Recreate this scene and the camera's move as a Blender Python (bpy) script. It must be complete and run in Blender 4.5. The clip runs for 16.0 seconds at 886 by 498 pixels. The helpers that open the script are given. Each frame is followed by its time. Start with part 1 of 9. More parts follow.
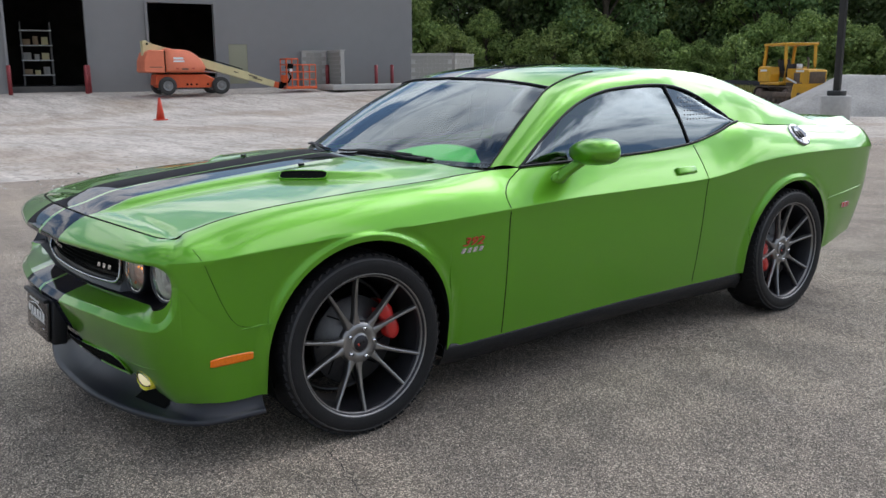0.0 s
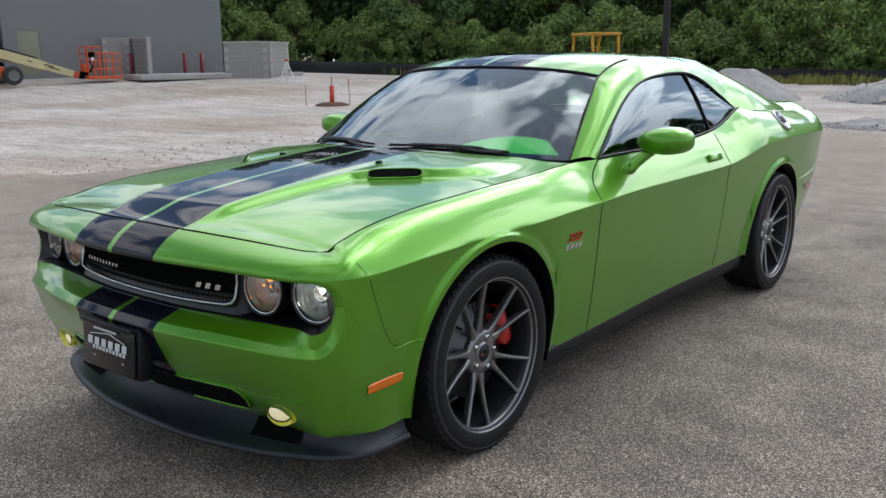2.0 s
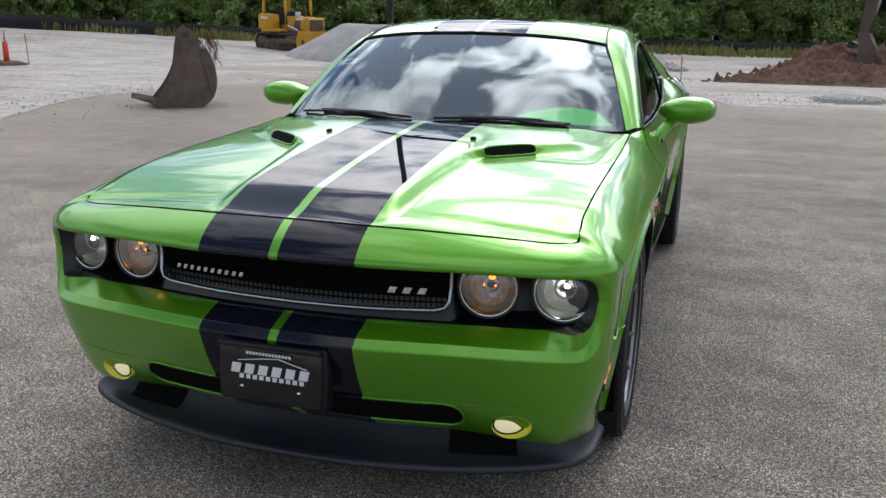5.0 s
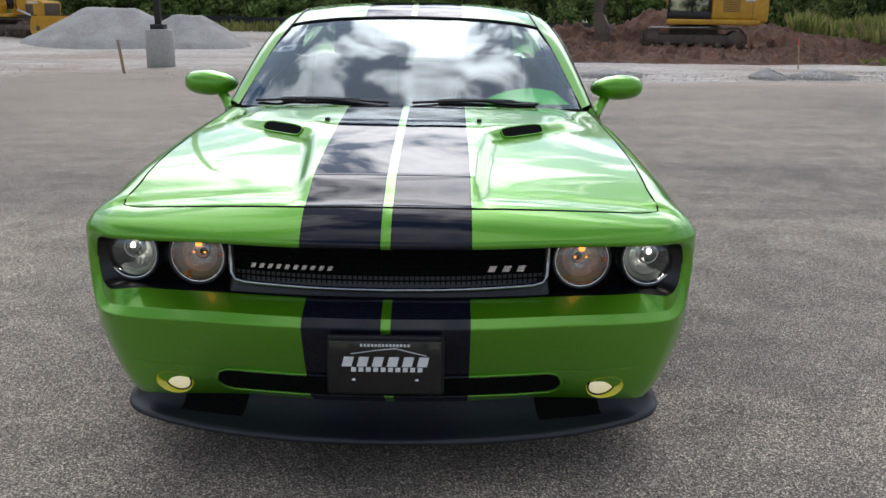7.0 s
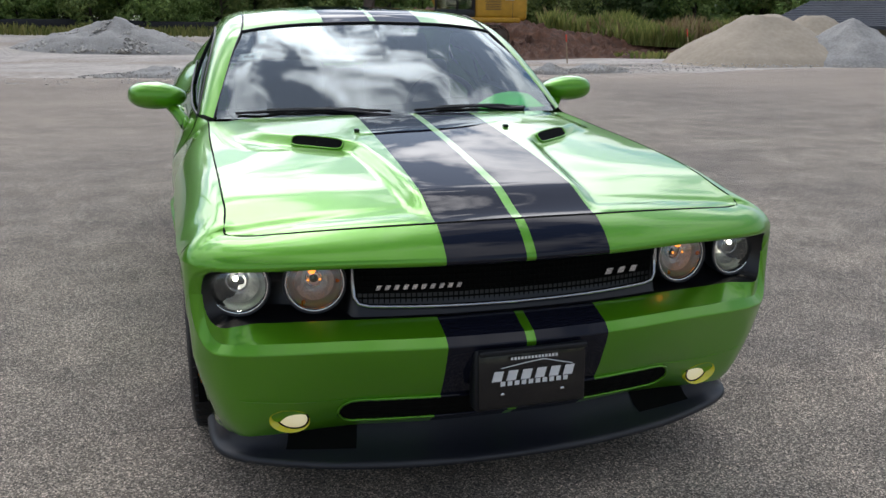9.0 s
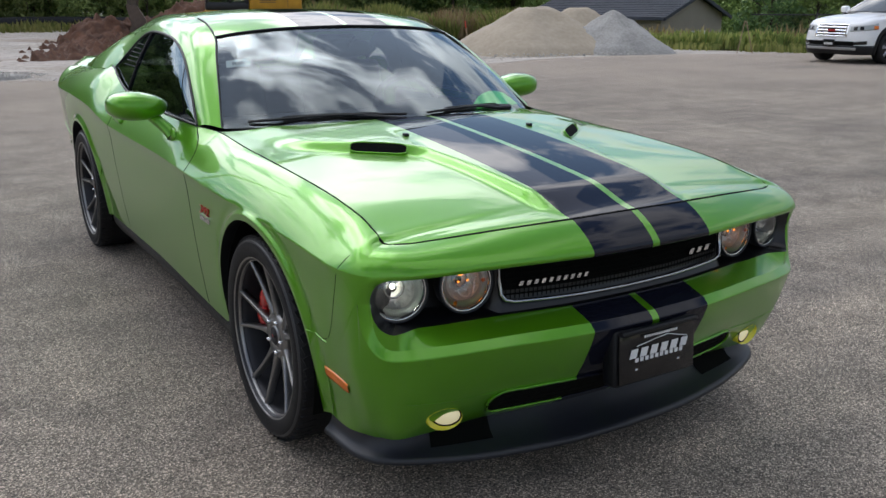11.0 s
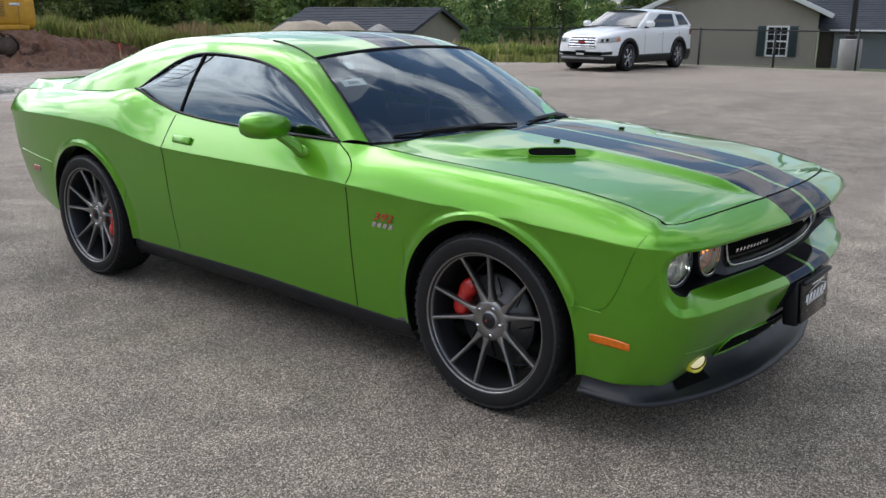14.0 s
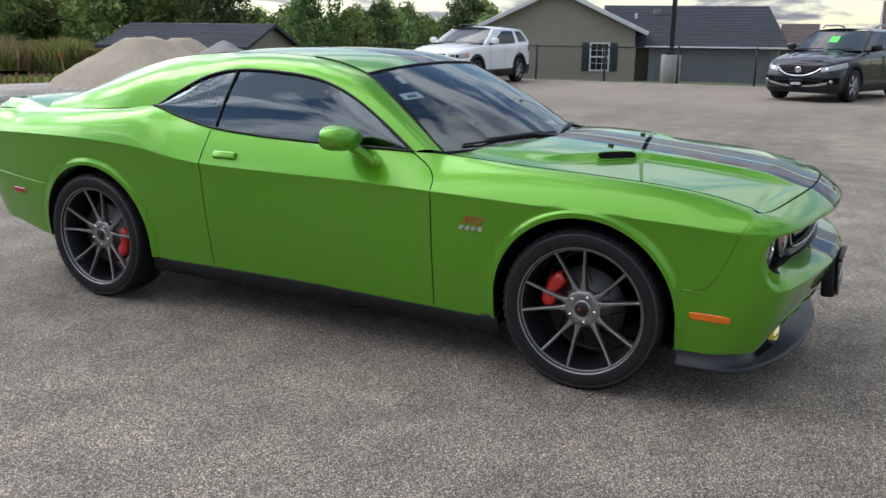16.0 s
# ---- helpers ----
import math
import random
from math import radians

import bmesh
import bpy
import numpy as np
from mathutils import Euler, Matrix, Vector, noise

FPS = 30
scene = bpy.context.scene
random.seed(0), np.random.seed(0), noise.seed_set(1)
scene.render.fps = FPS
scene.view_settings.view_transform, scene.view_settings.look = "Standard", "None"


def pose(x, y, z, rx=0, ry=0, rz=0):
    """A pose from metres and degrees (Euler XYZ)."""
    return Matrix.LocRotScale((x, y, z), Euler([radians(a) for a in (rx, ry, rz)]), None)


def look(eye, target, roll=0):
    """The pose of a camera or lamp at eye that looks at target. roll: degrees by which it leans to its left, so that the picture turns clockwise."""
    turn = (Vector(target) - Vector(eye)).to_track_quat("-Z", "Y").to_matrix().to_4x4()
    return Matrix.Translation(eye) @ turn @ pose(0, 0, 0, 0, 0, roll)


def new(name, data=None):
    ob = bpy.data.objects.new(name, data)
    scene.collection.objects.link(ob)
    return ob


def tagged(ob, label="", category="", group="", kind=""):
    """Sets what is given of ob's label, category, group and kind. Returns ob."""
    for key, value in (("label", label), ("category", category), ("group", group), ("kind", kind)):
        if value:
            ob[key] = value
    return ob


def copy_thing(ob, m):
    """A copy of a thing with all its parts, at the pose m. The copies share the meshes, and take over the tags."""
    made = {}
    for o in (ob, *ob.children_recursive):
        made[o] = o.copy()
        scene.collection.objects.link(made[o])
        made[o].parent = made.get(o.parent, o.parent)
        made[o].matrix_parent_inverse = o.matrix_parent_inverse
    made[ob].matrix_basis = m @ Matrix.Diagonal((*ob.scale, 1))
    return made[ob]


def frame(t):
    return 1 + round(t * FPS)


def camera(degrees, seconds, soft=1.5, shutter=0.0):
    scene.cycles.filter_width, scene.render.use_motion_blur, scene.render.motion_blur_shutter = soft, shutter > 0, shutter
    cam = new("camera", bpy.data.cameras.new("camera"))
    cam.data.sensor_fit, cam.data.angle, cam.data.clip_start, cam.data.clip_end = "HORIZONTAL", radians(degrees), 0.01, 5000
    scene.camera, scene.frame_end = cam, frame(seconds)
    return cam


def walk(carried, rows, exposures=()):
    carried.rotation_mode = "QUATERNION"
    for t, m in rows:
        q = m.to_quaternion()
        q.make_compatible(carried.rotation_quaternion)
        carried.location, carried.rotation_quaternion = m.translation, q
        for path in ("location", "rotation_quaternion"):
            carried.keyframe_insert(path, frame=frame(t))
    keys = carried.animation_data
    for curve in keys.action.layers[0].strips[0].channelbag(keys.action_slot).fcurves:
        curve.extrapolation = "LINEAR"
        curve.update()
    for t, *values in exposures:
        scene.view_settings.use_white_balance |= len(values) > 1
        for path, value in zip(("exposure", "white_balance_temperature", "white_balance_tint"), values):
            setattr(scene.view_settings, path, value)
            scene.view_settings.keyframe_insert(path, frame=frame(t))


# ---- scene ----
cam = camera(53.8, 16.0)
PATH = [
    (0, (3.649, -1.797, 1.399), (2.116, -0.574, 1.006), -0.4),
    (0.5, (3.421, -2.026, 1.402), (1.965, -0.712, 1.012), -0.5),
    (1, (3.179, -2.176, 1.435), (1.796, -0.793, 1.015), -0.3),
    (1.5, (2.893, -2.309, 1.455), (1.6, -0.846, 1.02), -0.1),
    (2, (2.637, -2.475, 1.407), (1.427, -0.939, 0.986), -0.5),
    (2.5, (2.389, -2.615, 1.454), (1.284, -1.012, 0.996), -0.0),
    (3, (2.127, -2.684, 1.445), (1.113, -1.026, 0.974), -0.1),
    (3.5, (1.895, -2.749, 1.432), (0.963, -1.043, 0.965), -0.2),
    (4, (1.671, -2.875, 1.418), (0.834, -1.118, 0.958), -0.4),
    (4.2, (1.546, -2.872, 1.419), (0.765, -1.093, 0.946), -0.0),
    (6.3, (0.458, -3.254, 1.439), (0.29, -1.33, 0.919), 0.8),
    (6.5, (0.368, -3.247, 1.427), (0.25, -1.321, 0.901), 0.8),
    (7, (0.131, -3.207, 1.427), (0.148, -1.279, 0.893), 0.7),
    (7.5, (-0.106, -3.184, 1.432), (0.048, -1.263, 0.897), 0.6),
    (8, (-0.374, -3.185, 1.454), (-0.08, -1.281, 0.917), 0.7),
    (8.5, (-0.598, -3.124, 1.439), (-0.179, -1.244, 0.901), 0.5),
    (9, (-0.88, -3.025, 1.446), (-0.331, -1.177, 0.914), 0.4),
    (9.2, (-0.982, -2.981, 1.442), (-0.376, -1.15, 0.913), 0.1),
    (11.3, (-2.091, -2.677, 1.522), (-1.006, -1.089, 0.972), 0.5),
    (11.5, (-2.229, -2.655, 1.541), (-1.109, -1.092, 0.99), 0.6),
    (12, (-2.483, -2.567, 1.559), (-1.285, -1.063, 1.006), 0.5),
    (12.5, (-2.719, -2.399, 1.555), (-1.438, -0.965, 1.006), 0.5),
    (13, (-2.969, -2.238, 1.545), (-1.615, -0.866, 1.01), 0.5),
    (13.5, (-3.284, -2.083, 1.551), (-1.879, -0.76, 1.027), 0.2),
    (14, (-3.518, -1.917, 1.538), (-2.023, -0.692, 1.02), 0.4),
    (14.5, (-3.739, -1.703, 1.55), (-2.172, -0.567, 1.044), 0.5),
    (15, (-3.985, -1.515, 1.54), (-2.359, -0.459, 1.048), 0.6),
    (15.5, (-4.227, -1.333, 1.552), (-2.55, -0.358, 1.066), 0.5),
    (16, (-4.4, -1.103, 1.534), (-2.672, -0.218, 1.054), 0.6),
]
walk(cam, [(t, look(eye, target, roll)) for t, eye, target, roll in PATH],
     [(t, stops, 6700, 11.3) for t, stops in ((0.0, 0.12), (1.5, 0.08), (3.5, 0.10), (6.5, 0.0), (9.0, -0.10), (11.5, -0.12), (12.5, 0.02), (14.0, 0.10), (16.0, 0.11))])

# ---- light ----
SUN_AZ, SUN_EL = 86.0, 44.0        # degrees: azimuth from +x towards +y, height above the horizon
world = bpy.data.worlds.new("sky")
scene.world = world
world.use_nodes = True
wn, wl = world.node_tree.nodes, world.node_tree.links
wn.clear()
w_out = wn.new("ShaderNodeOutputWorld")
w_bg = wn.new("ShaderNodeBackground")
w_sky = wn.new("ShaderNodeTexSky")
w_sky.sky_type, w_sky.sun_disc = "NISHITA", False
w_sky.sun_elevation, w_sky.sun_rotation = radians(SUN_EL), radians(90 - SUN_AZ)
w_sky.air_density, w_sky.dust_density, w_sky.ozone_density = 1.0, 0.05, 1.6
# broken cloud, drawn out towards the horizon as a flat layer is
w_tc = wn.new("ShaderNodeTexCoord")
w_sep = wn.new("ShaderNodeSeparateXYZ")
wl.new(w_tc.outputs["Generated"], w_sep.inputs[0])
w_den = wn.new("ShaderNodeMath"); w_den.operation = "MAXIMUM"
wl.new(w_sep.outputs["Z"], w_den.inputs[0]); w_den.inputs[1].default_value = 0.0
w_add = wn.new("ShaderNodeMath"); w_add.operation = "ADD"
wl.new(w_den.outputs[0], w_add.inputs[0]); w_add.inputs[1].default_value = 0.16
w_u = wn.new("ShaderNodeMath"); w_u.operation = "DIVIDE"
w_v = wn.new("ShaderNodeMath"); w_v.operation = "DIVIDE"
wl.new(w_sep.outputs["X"], w_u.inputs[0]); wl.new(w_add.outputs[0], w_u.inputs[1])
wl.new(w_sep.outputs["Y"], w_v.inputs[0]); wl.new(w_add.outputs[0], w_v.inputs[1])
w_comb = wn.new("ShaderNodeCombineXYZ")
wl.new(w_u.outputs[0], w_comb.inputs[0]); wl.new(w_v.outputs[0], w_comb.inputs[1])
w_noise = wn.new("ShaderNodeTexNoise")
w_noise.inputs["Scale"].default_value, w_noise.inputs["Detail"].default_value = 1.9, 10.0
w_noise.inputs["Roughness"].default_value, w_noise.inputs["Distortion"].default_value = 0.58, 0.35
wl.new(w_comb.outputs[0], w_noise.inputs["Vector"])
w_ramp = wn.new("ShaderNodeValToRGB")
w_ramp.color_ramp.elements[0].position, w_ramp.color_ramp.elements[1].position = 0.46, 0.57
wl.new(w_noise.outputs["Fac"], w_ramp.inputs[0])
w_shade = wn.new("ShaderNodeValToRGB")
w_shade.color_ramp.elements[0].position, w_shade.color_ramp.elements[1].position = 0.47, 0.72
w_shade.color_ramp.elements[0].color = (13.3, 13.45, 13.85, 1)
w_shade.color_ramp.elements[1].color = (2.3, 3.0, 4.2, 1)
wl.new(w_noise.outputs["Fac"], w_shade.inputs[0])
w_mix = wn.new("ShaderNodeMixRGB")
# cloud lies brighter towards the sun
w_dot = wn.new("ShaderNodeVectorMath"); w_dot.operation = "DOT_PRODUCT"
wl.new(w_tc.outputs["Generated"], w_dot.inputs[0])
w_dot.inputs[1].default_value = (math.cos(radians(SUN_AZ)) * math.cos(radians(SUN_EL)), math.sin(radians(SUN_AZ)) * math.cos(radians(SUN_EL)), math.sin(radians(SUN_EL)))
w_mr = wn.new("ShaderNodeMapRange")
w_mr.inputs["From Min"].default_value, w_mr.inputs["From Max"].default_value = -1.0, 1.0
w_mr.inputs["To Min"].default_value, w_mr.inputs["To Max"].default_value = 0.0, 1.0
wl.new(w_dot.outputs["Value"], w_mr.inputs["Value"])
w_pow = wn.new("ShaderNodeMath"); w_pow.operation = "POWER"; w_pow.inputs[1].default_value = 17.0
wl.new(w_mr.outputs[0], w_pow.inputs[0])
w_gain = wn.new("ShaderNodeMath"); w_gain.operation = "MULTIPLY_ADD"; w_gain.inputs[1].default_value = 4.6
w_base = wn.new("ShaderNodeMath"); w_base.operation = "MULTIPLY_ADD"; w_base.inputs[1].default_value = 0.9; w_base.inputs[2].default_value = 0.32
w_dot2 = wn.new("ShaderNodeVectorMath"); w_dot2.operation = "DOT_PRODUCT"
wl.new(w_tc.outputs["Generated"], w_dot2.inputs[0]); w_dot2.inputs[1].default_value = (-0.40, 0.58, 0.71)
w_mr2 = wn.new("ShaderNodeMapRange"); w_mr2.inputs["From Min"].default_value = -1.0
wl.new(w_dot2.outputs["Value"], w_mr2.inputs["Value"])
wl.new(w_mr2.outputs[0], w_base.inputs[0])
# the cloud layer is thicker and greyer low down
w_low = wn.new("ShaderNodeMapRange"); w_low.interpolation_type = "SMOOTHSTEP"
w_low.inputs["From Max"].default_value, w_low.inputs["To Min"].default_value = 0.42, 0.5
wl.new(w_sep.outputs["Z"], w_low.inputs["Value"])
w_gain2 = wn.new("ShaderNodeMath"); w_gain2.operation = "MULTIPLY"
wl.new(w_gain.outputs[0], w_gain2.inputs[0]); wl.new(w_low.outputs[0], w_gain2.inputs[1])
wl.new(w_pow.outputs[0], w_gain.inputs[0]); wl.new(w_base.outputs[0], w_gain.inputs[2])
w_lit = wn.new("ShaderNodeVectorMath"); w_lit.operation = "SCALE"
wl.new(w_shade.outputs[0], w_lit.inputs[0]); wl.new(w_gain2.outputs[0], w_lit.inputs["Scale"])
wl.new(w_ramp.outputs[0], w_mix.inputs[0]); wl.new(w_sky.outputs[0], w_mix.inputs[1]); wl.new(w_lit.outputs[0], w_mix.inputs[2])
wl.new(w_mix.outputs[0], w_bg.inputs[0])
w_bg.inputs[1].default_value = 0.138
wl.new(w_bg.outputs[0], w_out.inputs[0])

sun = new("sun", bpy.data.lights.new("sun", "SUN"))
sun.data.energy, sun.data.angle, sun.data.color = 0.5, radians(75), (1.0, 0.96, 0.9)
_az, _el = radians(SUN_AZ), radians(SUN_EL)
sun.matrix_world = look((0, 0, 30), (-math.cos(_az) * math.cos(_el), -math.sin(_az) * math.cos(_el), 30 - math.sin(_el)))


# ---- materials ----
def mat(name, color, rough=0.5, metal=0.0, vary=0.0, scale=20.0, bump=0.0, bump_scale=60.0, coat=0.0, spec=0.5, emit=None, emit_s=0.0, color2=None, big=1.5, rand=0.0):
    """A node material: a base colour broken up at two scales, with fine relief."""
    m = bpy.data.materials.new(name)
    m.use_nodes = True
    nt = m.node_tree
    N, L = nt.nodes, nt.links
    b = N["Principled BSDF"]
    b.inputs["Base Color"].default_value = (*color, 1)
    b.inputs["Roughness"].default_value, b.inputs["Metallic"].default_value = rough, metal
    b.inputs["Coat Weight"].default_value, b.inputs["Coat Roughness"].default_value = coat, 0.03
    b.inputs["Specular IOR Level"].default_value = spec
    if emit:
        b.inputs["Emission Color"].default_value = (*emit, 1)
        b.inputs["Emission Strength"].default_value = emit_s
    tc = N.new("ShaderNodeTexCoord")
    if vary > 0:
        n1, n2 = N.new("ShaderNodeTexNoise"), N.new("ShaderNodeTexNoise")
        n1.inputs["Scale"].default_value, n1.inputs["Detail"].default_value = scale, 5
        n2.inputs["Scale"].default_value, n2.inputs["Detail"].default_value = big, 4
        L.new(tc.outputs["Object"], n1.inputs["Vector"]); L.new(tc.outputs["Object"], n2.inputs["Vector"])
        ad = N.new("ShaderNodeMath"); ad.operation = "ADD"
        L.new(n1.outputs["Fac"], ad.inputs[0]); L.new(n2.outputs["Fac"], ad.inputs[1])
        mr = N.new("ShaderNodeMapRange")
        mr.inputs["From Min"].default_value, mr.inputs["From Max"].default_value = 0.6, 1.4
        L.new(ad.outputs[0], mr.inputs["Value"])
        mx = N.new("ShaderNodeMixRGB")
        c2 = color2 or tuple(min(1, c * (1 + vary)) for c in color)
        c1 = color if color2 else tuple(c * (1 - vary) for c in color)
        mx.inputs[1].default_value, mx.inputs[2].default_value = (*c1, 1), (*c2, 1)
        L.new(mr.outputs[0], mx.inputs[0])
        last = mx.outputs[0]
        if rand > 0:
            oi = N.new("ShaderNodeObjectInfo")
            hs = N.new("ShaderNodeHueSaturation")
            m2 = N.new("ShaderNodeMapRange")
            m2.inputs["To Min"].default_value, m2.inputs["To Max"].default_value = 1 - rand, 1 + rand
            L.new(oi.outputs["Random"], m2.inputs["Value"]); L.new(m2.outputs[0], hs.inputs["Value"])
            L.new(last, hs.inputs["Color"])
            last = hs.outputs[0]
        L.new(last, b.inputs["Base Color"])
    if bump > 0:
        n3 = N.new("ShaderNodeTexNoise")
        n3.inputs["Scale"].default_value, n3.inputs["Detail"].default_value = bump_scale, 4
        L.new(tc.outputs["Object"], n3.inputs["Vector"])
        bp = N.new("ShaderNodeBump")
        bp.inputs["Strength"].default_value, bp.inputs["Distance"].default_value = min(1.0, bump), 0.02
        L.new(n3.outputs["Fac"], bp.inputs["Height"]); L.new(bp.outputs[0], b.inputs["Normal"])
    return m


def paint_mat(name, color, striped=False, dark=(0.008, 0.009, 0.017), metal=0.52):
    """Metallic clear-coated car paint; striped: twin racing stripes with a thin body-coloured line between them."""
    m = bpy.data.materials.new(name)
    m.use_nodes = True
    N, L = m.node_tree.nodes, m.node_tree.links
    b = N["Principled BSDF"]
    b.inputs["Base Color"].default_value = (*color, 1)
    b.inputs["Metallic"].default_value, b.inputs["Roughness"].default_value = metal, 0.32
    b.inputs["Coat Weight"].default_value, b.inputs["Coat Roughness"].default_value = 1.0, 0.015
    b.inputs["Coat IOR"].default_value = 1.44
    b.inputs["Specular IOR Level"].default_value = 0.5 if metal > 0 else 0.15
    tc = N.new("ShaderNodeTexCoord")
    fl = N.new("ShaderNodeTexNoise")
    fl.inputs["Scale"].default_value, fl.inputs["Detail"].default_value = 900, 2
    L.new(tc.outputs["Object"], fl.inputs["Vector"])
    mr = N.new("ShaderNodeMapRange")
    mr.inputs["To Min"].default_value, mr.inputs["To Max"].default_value = 0.86, 1.14
    L.new(fl.outputs["Fac"], mr.inputs["Value"])
    hs = N.new("ShaderNodeHueSaturation")
    hs.inputs["Color"].default_value = (*color, 1)
    L.new(mr.outputs[0], hs.inputs["Value"])
    last = hs.outputs[0]
    if striped:
        sp = N.new("ShaderNodeSeparateXYZ")
        L.new(tc.outputs["Object"], sp.inputs[0])
        ab = N.new("ShaderNodeMath"); ab.operation = "ABSOLUTE"
        L.new(sp.outputs["X"], ab.inputs[0])
        lo = N.new("ShaderNodeMath"); lo.operation = "GREATER_THAN"; lo.inputs[1].default_value = 0.0135
        hi = N.new("ShaderNodeMath"); hi.operation = "LESS_THAN"; hi.inputs[1].default_value = 0.236
        mu = N.new("ShaderNodeMath"); mu.operation = "MULTIPLY"
        L.new(ab.outputs[0], lo.inputs[0]); L.new(ab.outputs[0], hi.inputs[0])
        L.new(lo.outputs[0], mu.inputs[0]); L.new(hi.outputs[0], mu.inputs[1])
        mx = N.new("ShaderNodeMixRGB")
        mx.inputs[2].default_value = (*dark, 1)
        L.new(mu.outputs[0], mx.inputs[0]); L.new(last, mx.inputs[1])
        last = mx.outputs[0]
        # the stripes are plain dark enamel under the same lacquer, with no metal flake
        for sock, v0, v1 in (("Metallic", metal, 0.0), ("Specular IOR Level", 0.5, 0.0), ("Coat Weight", 1.0, 0.8)):
            ct = N.new("ShaderNodeMapRange"); ct.inputs["To Min"].default_value, ct.inputs["To Max"].default_value = v0, v1
            L.new(mu.outputs[0], ct.inputs["Value"]); L.new(ct.outputs[0], b.inputs[sock])
    L.new(last, b.inputs["Base Color"])
    return m


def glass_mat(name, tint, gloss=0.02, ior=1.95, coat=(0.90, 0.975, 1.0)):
    """Thin tinted pane: a clear tint with a mirror coat by Fresnel; coat puts sky blue into the reflections."""
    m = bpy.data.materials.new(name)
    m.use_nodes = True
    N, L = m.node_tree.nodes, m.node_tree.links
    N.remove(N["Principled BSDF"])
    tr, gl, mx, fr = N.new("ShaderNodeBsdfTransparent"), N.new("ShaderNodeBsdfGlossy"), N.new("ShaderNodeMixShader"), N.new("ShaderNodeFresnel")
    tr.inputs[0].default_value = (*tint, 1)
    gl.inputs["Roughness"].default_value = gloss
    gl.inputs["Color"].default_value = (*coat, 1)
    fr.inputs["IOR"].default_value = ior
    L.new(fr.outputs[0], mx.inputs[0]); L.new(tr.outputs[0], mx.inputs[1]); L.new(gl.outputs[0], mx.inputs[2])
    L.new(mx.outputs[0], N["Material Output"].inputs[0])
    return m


GREEN = (0.108, 0.362, 0.008)
M = dict(
    paint=paint_mat("green_paint", GREEN), stripe=paint_mat("striped_paint", GREEN, True),
    black_plastic=mat("black_plastic", (0.010, 0.011, 0.013), 0.45, spec=0.3, vary=0.25, scale=300, bump=0.1, bump_scale=500),
    satin_black=mat("satin_black", (0.014, 0.016, 0.022), 0.40, vary=0.15, scale=40),
    gloss_black=mat("gloss_black", (0.008, 0.008, 0.009), 0.12),
    gap=mat("gap_black", (0.004, 0.0045, 0.004), 0.8, spec=0.08),
    rubber=mat("rubber", (0.009, 0.009, 0.010), 0.62, spec=0.3, vary=0.3, scale=30, bump=0.15, bump_scale=160),
    # paler rubber: the sheen along the sidewall ridge is put into its colour
    rubber_sheen=mat("rubber_sheen", (0.030, 0.030, 0.032), 0.38, spec=0.5),
    rim=mat("gunmetal", (0.29, 0.285, 0.282), 0.30, 0.9, vary=0.08, scale=15),
    rim_dark=mat("dark_barrel", (0.035, 0.035, 0.04), 0.45, 0.6),
    chrome=mat("chrome", (0.75, 0.76, 0.78), 0.08, 1.0),
    brake_iron=mat("brake_iron", (0.12, 0.12, 0.122), 0.45, 0.9, vary=0.2, scale=60),
    steel=mat("steel", (0.35, 0.35, 0.36), 0.3, 1.0, vary=0.15, scale=60),
    red=mat("caliper_red", (0.5, 0.015, 0.012), 0.3, coat=0.6),
    red_lens=mat("red_lens", (0.35, 0.01, 0.01), 0.12, coat=0.8),
    amber=mat("amber_lens", (0.84, 0.19, 0.002), 0.25, coat=0.5, vary=0.18, scale=90),
    amber_glow=mat("amber_glow", (0.8, 0.3, 0.05), 0.2, emit=(1.0, 0.30, 0.03), emit_s=2.4),
    lamp_glow=mat("lamp_glow", (0.9, 0.9, 0.85), 0.2, emit=(1.0, 0.95, 0.80), emit_s=32.0),
    fog_glow=mat("fog_glow", (0.9, 0.85, 0.6), 0.2, emit=(1.0, 0.85, 0.46), emit_s=0.3),
    fog_yellow=mat("yellow_film", (0.72, 0.66, 0.03), 0.18, coat=0.6),
    reflector=mat("reflector", (0.86, 0.87, 0.86), 0.30, 1.0, bump=0.9, bump_scale=60),
    lamp_ring=mat("lamp_ring", (0.42, 0.45, 0.45), 0.35, 0.35, vary=0.12, scale=60),
    gloss_panel=mat("panel_black", (0.006, 0.006, 0.008), 0.32),
    chrome_dull=mat("dull_chrome", (0.45, 0.46, 0.48), 0.22, 1.0),
    white=mat("white_print", (0.75, 0.76, 0.76), 0.4),
    print_red=mat("red_badge", (0.5, 0.05, 0.03), 0.3),
    interior=mat("black_trim", (0.02, 0.02, 0.022), 0.7, vary=0.2, scale=60, bump=0.1, bump_scale=200),
    interior_grey=mat("grey_cloth", (0.10, 0.10, 0.11), 0.85, vary=0.2, scale=80),
    paper_green=mat("green_paper", (0.14, 1.0, 0.16), 0.6, vary=0.05, scale=10),
    decal=mat("flag_decal", (0.22, 0.23, 0.24), 0.6),
    sticker=mat("pale_sticker", (0.6, 0.72, 0.72), 0.5, vary=0.05, scale=15),
    # blue of the reflected sky is put into the panes' mirror colour
    windshield=glass_mat("windshield_glass", (0.84, 0.88, 0.87), ior=2.15, coat=(0.86, 0.965, 1.0)),
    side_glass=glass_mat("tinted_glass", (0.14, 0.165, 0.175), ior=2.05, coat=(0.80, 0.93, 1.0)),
    clear=glass_mat("clear_lens", (0.92, 0.93, 0.93)),
)


# ---- mesh helpers ----
CLEAR = (M["windshield"], M["side_glass"], M["clear"])


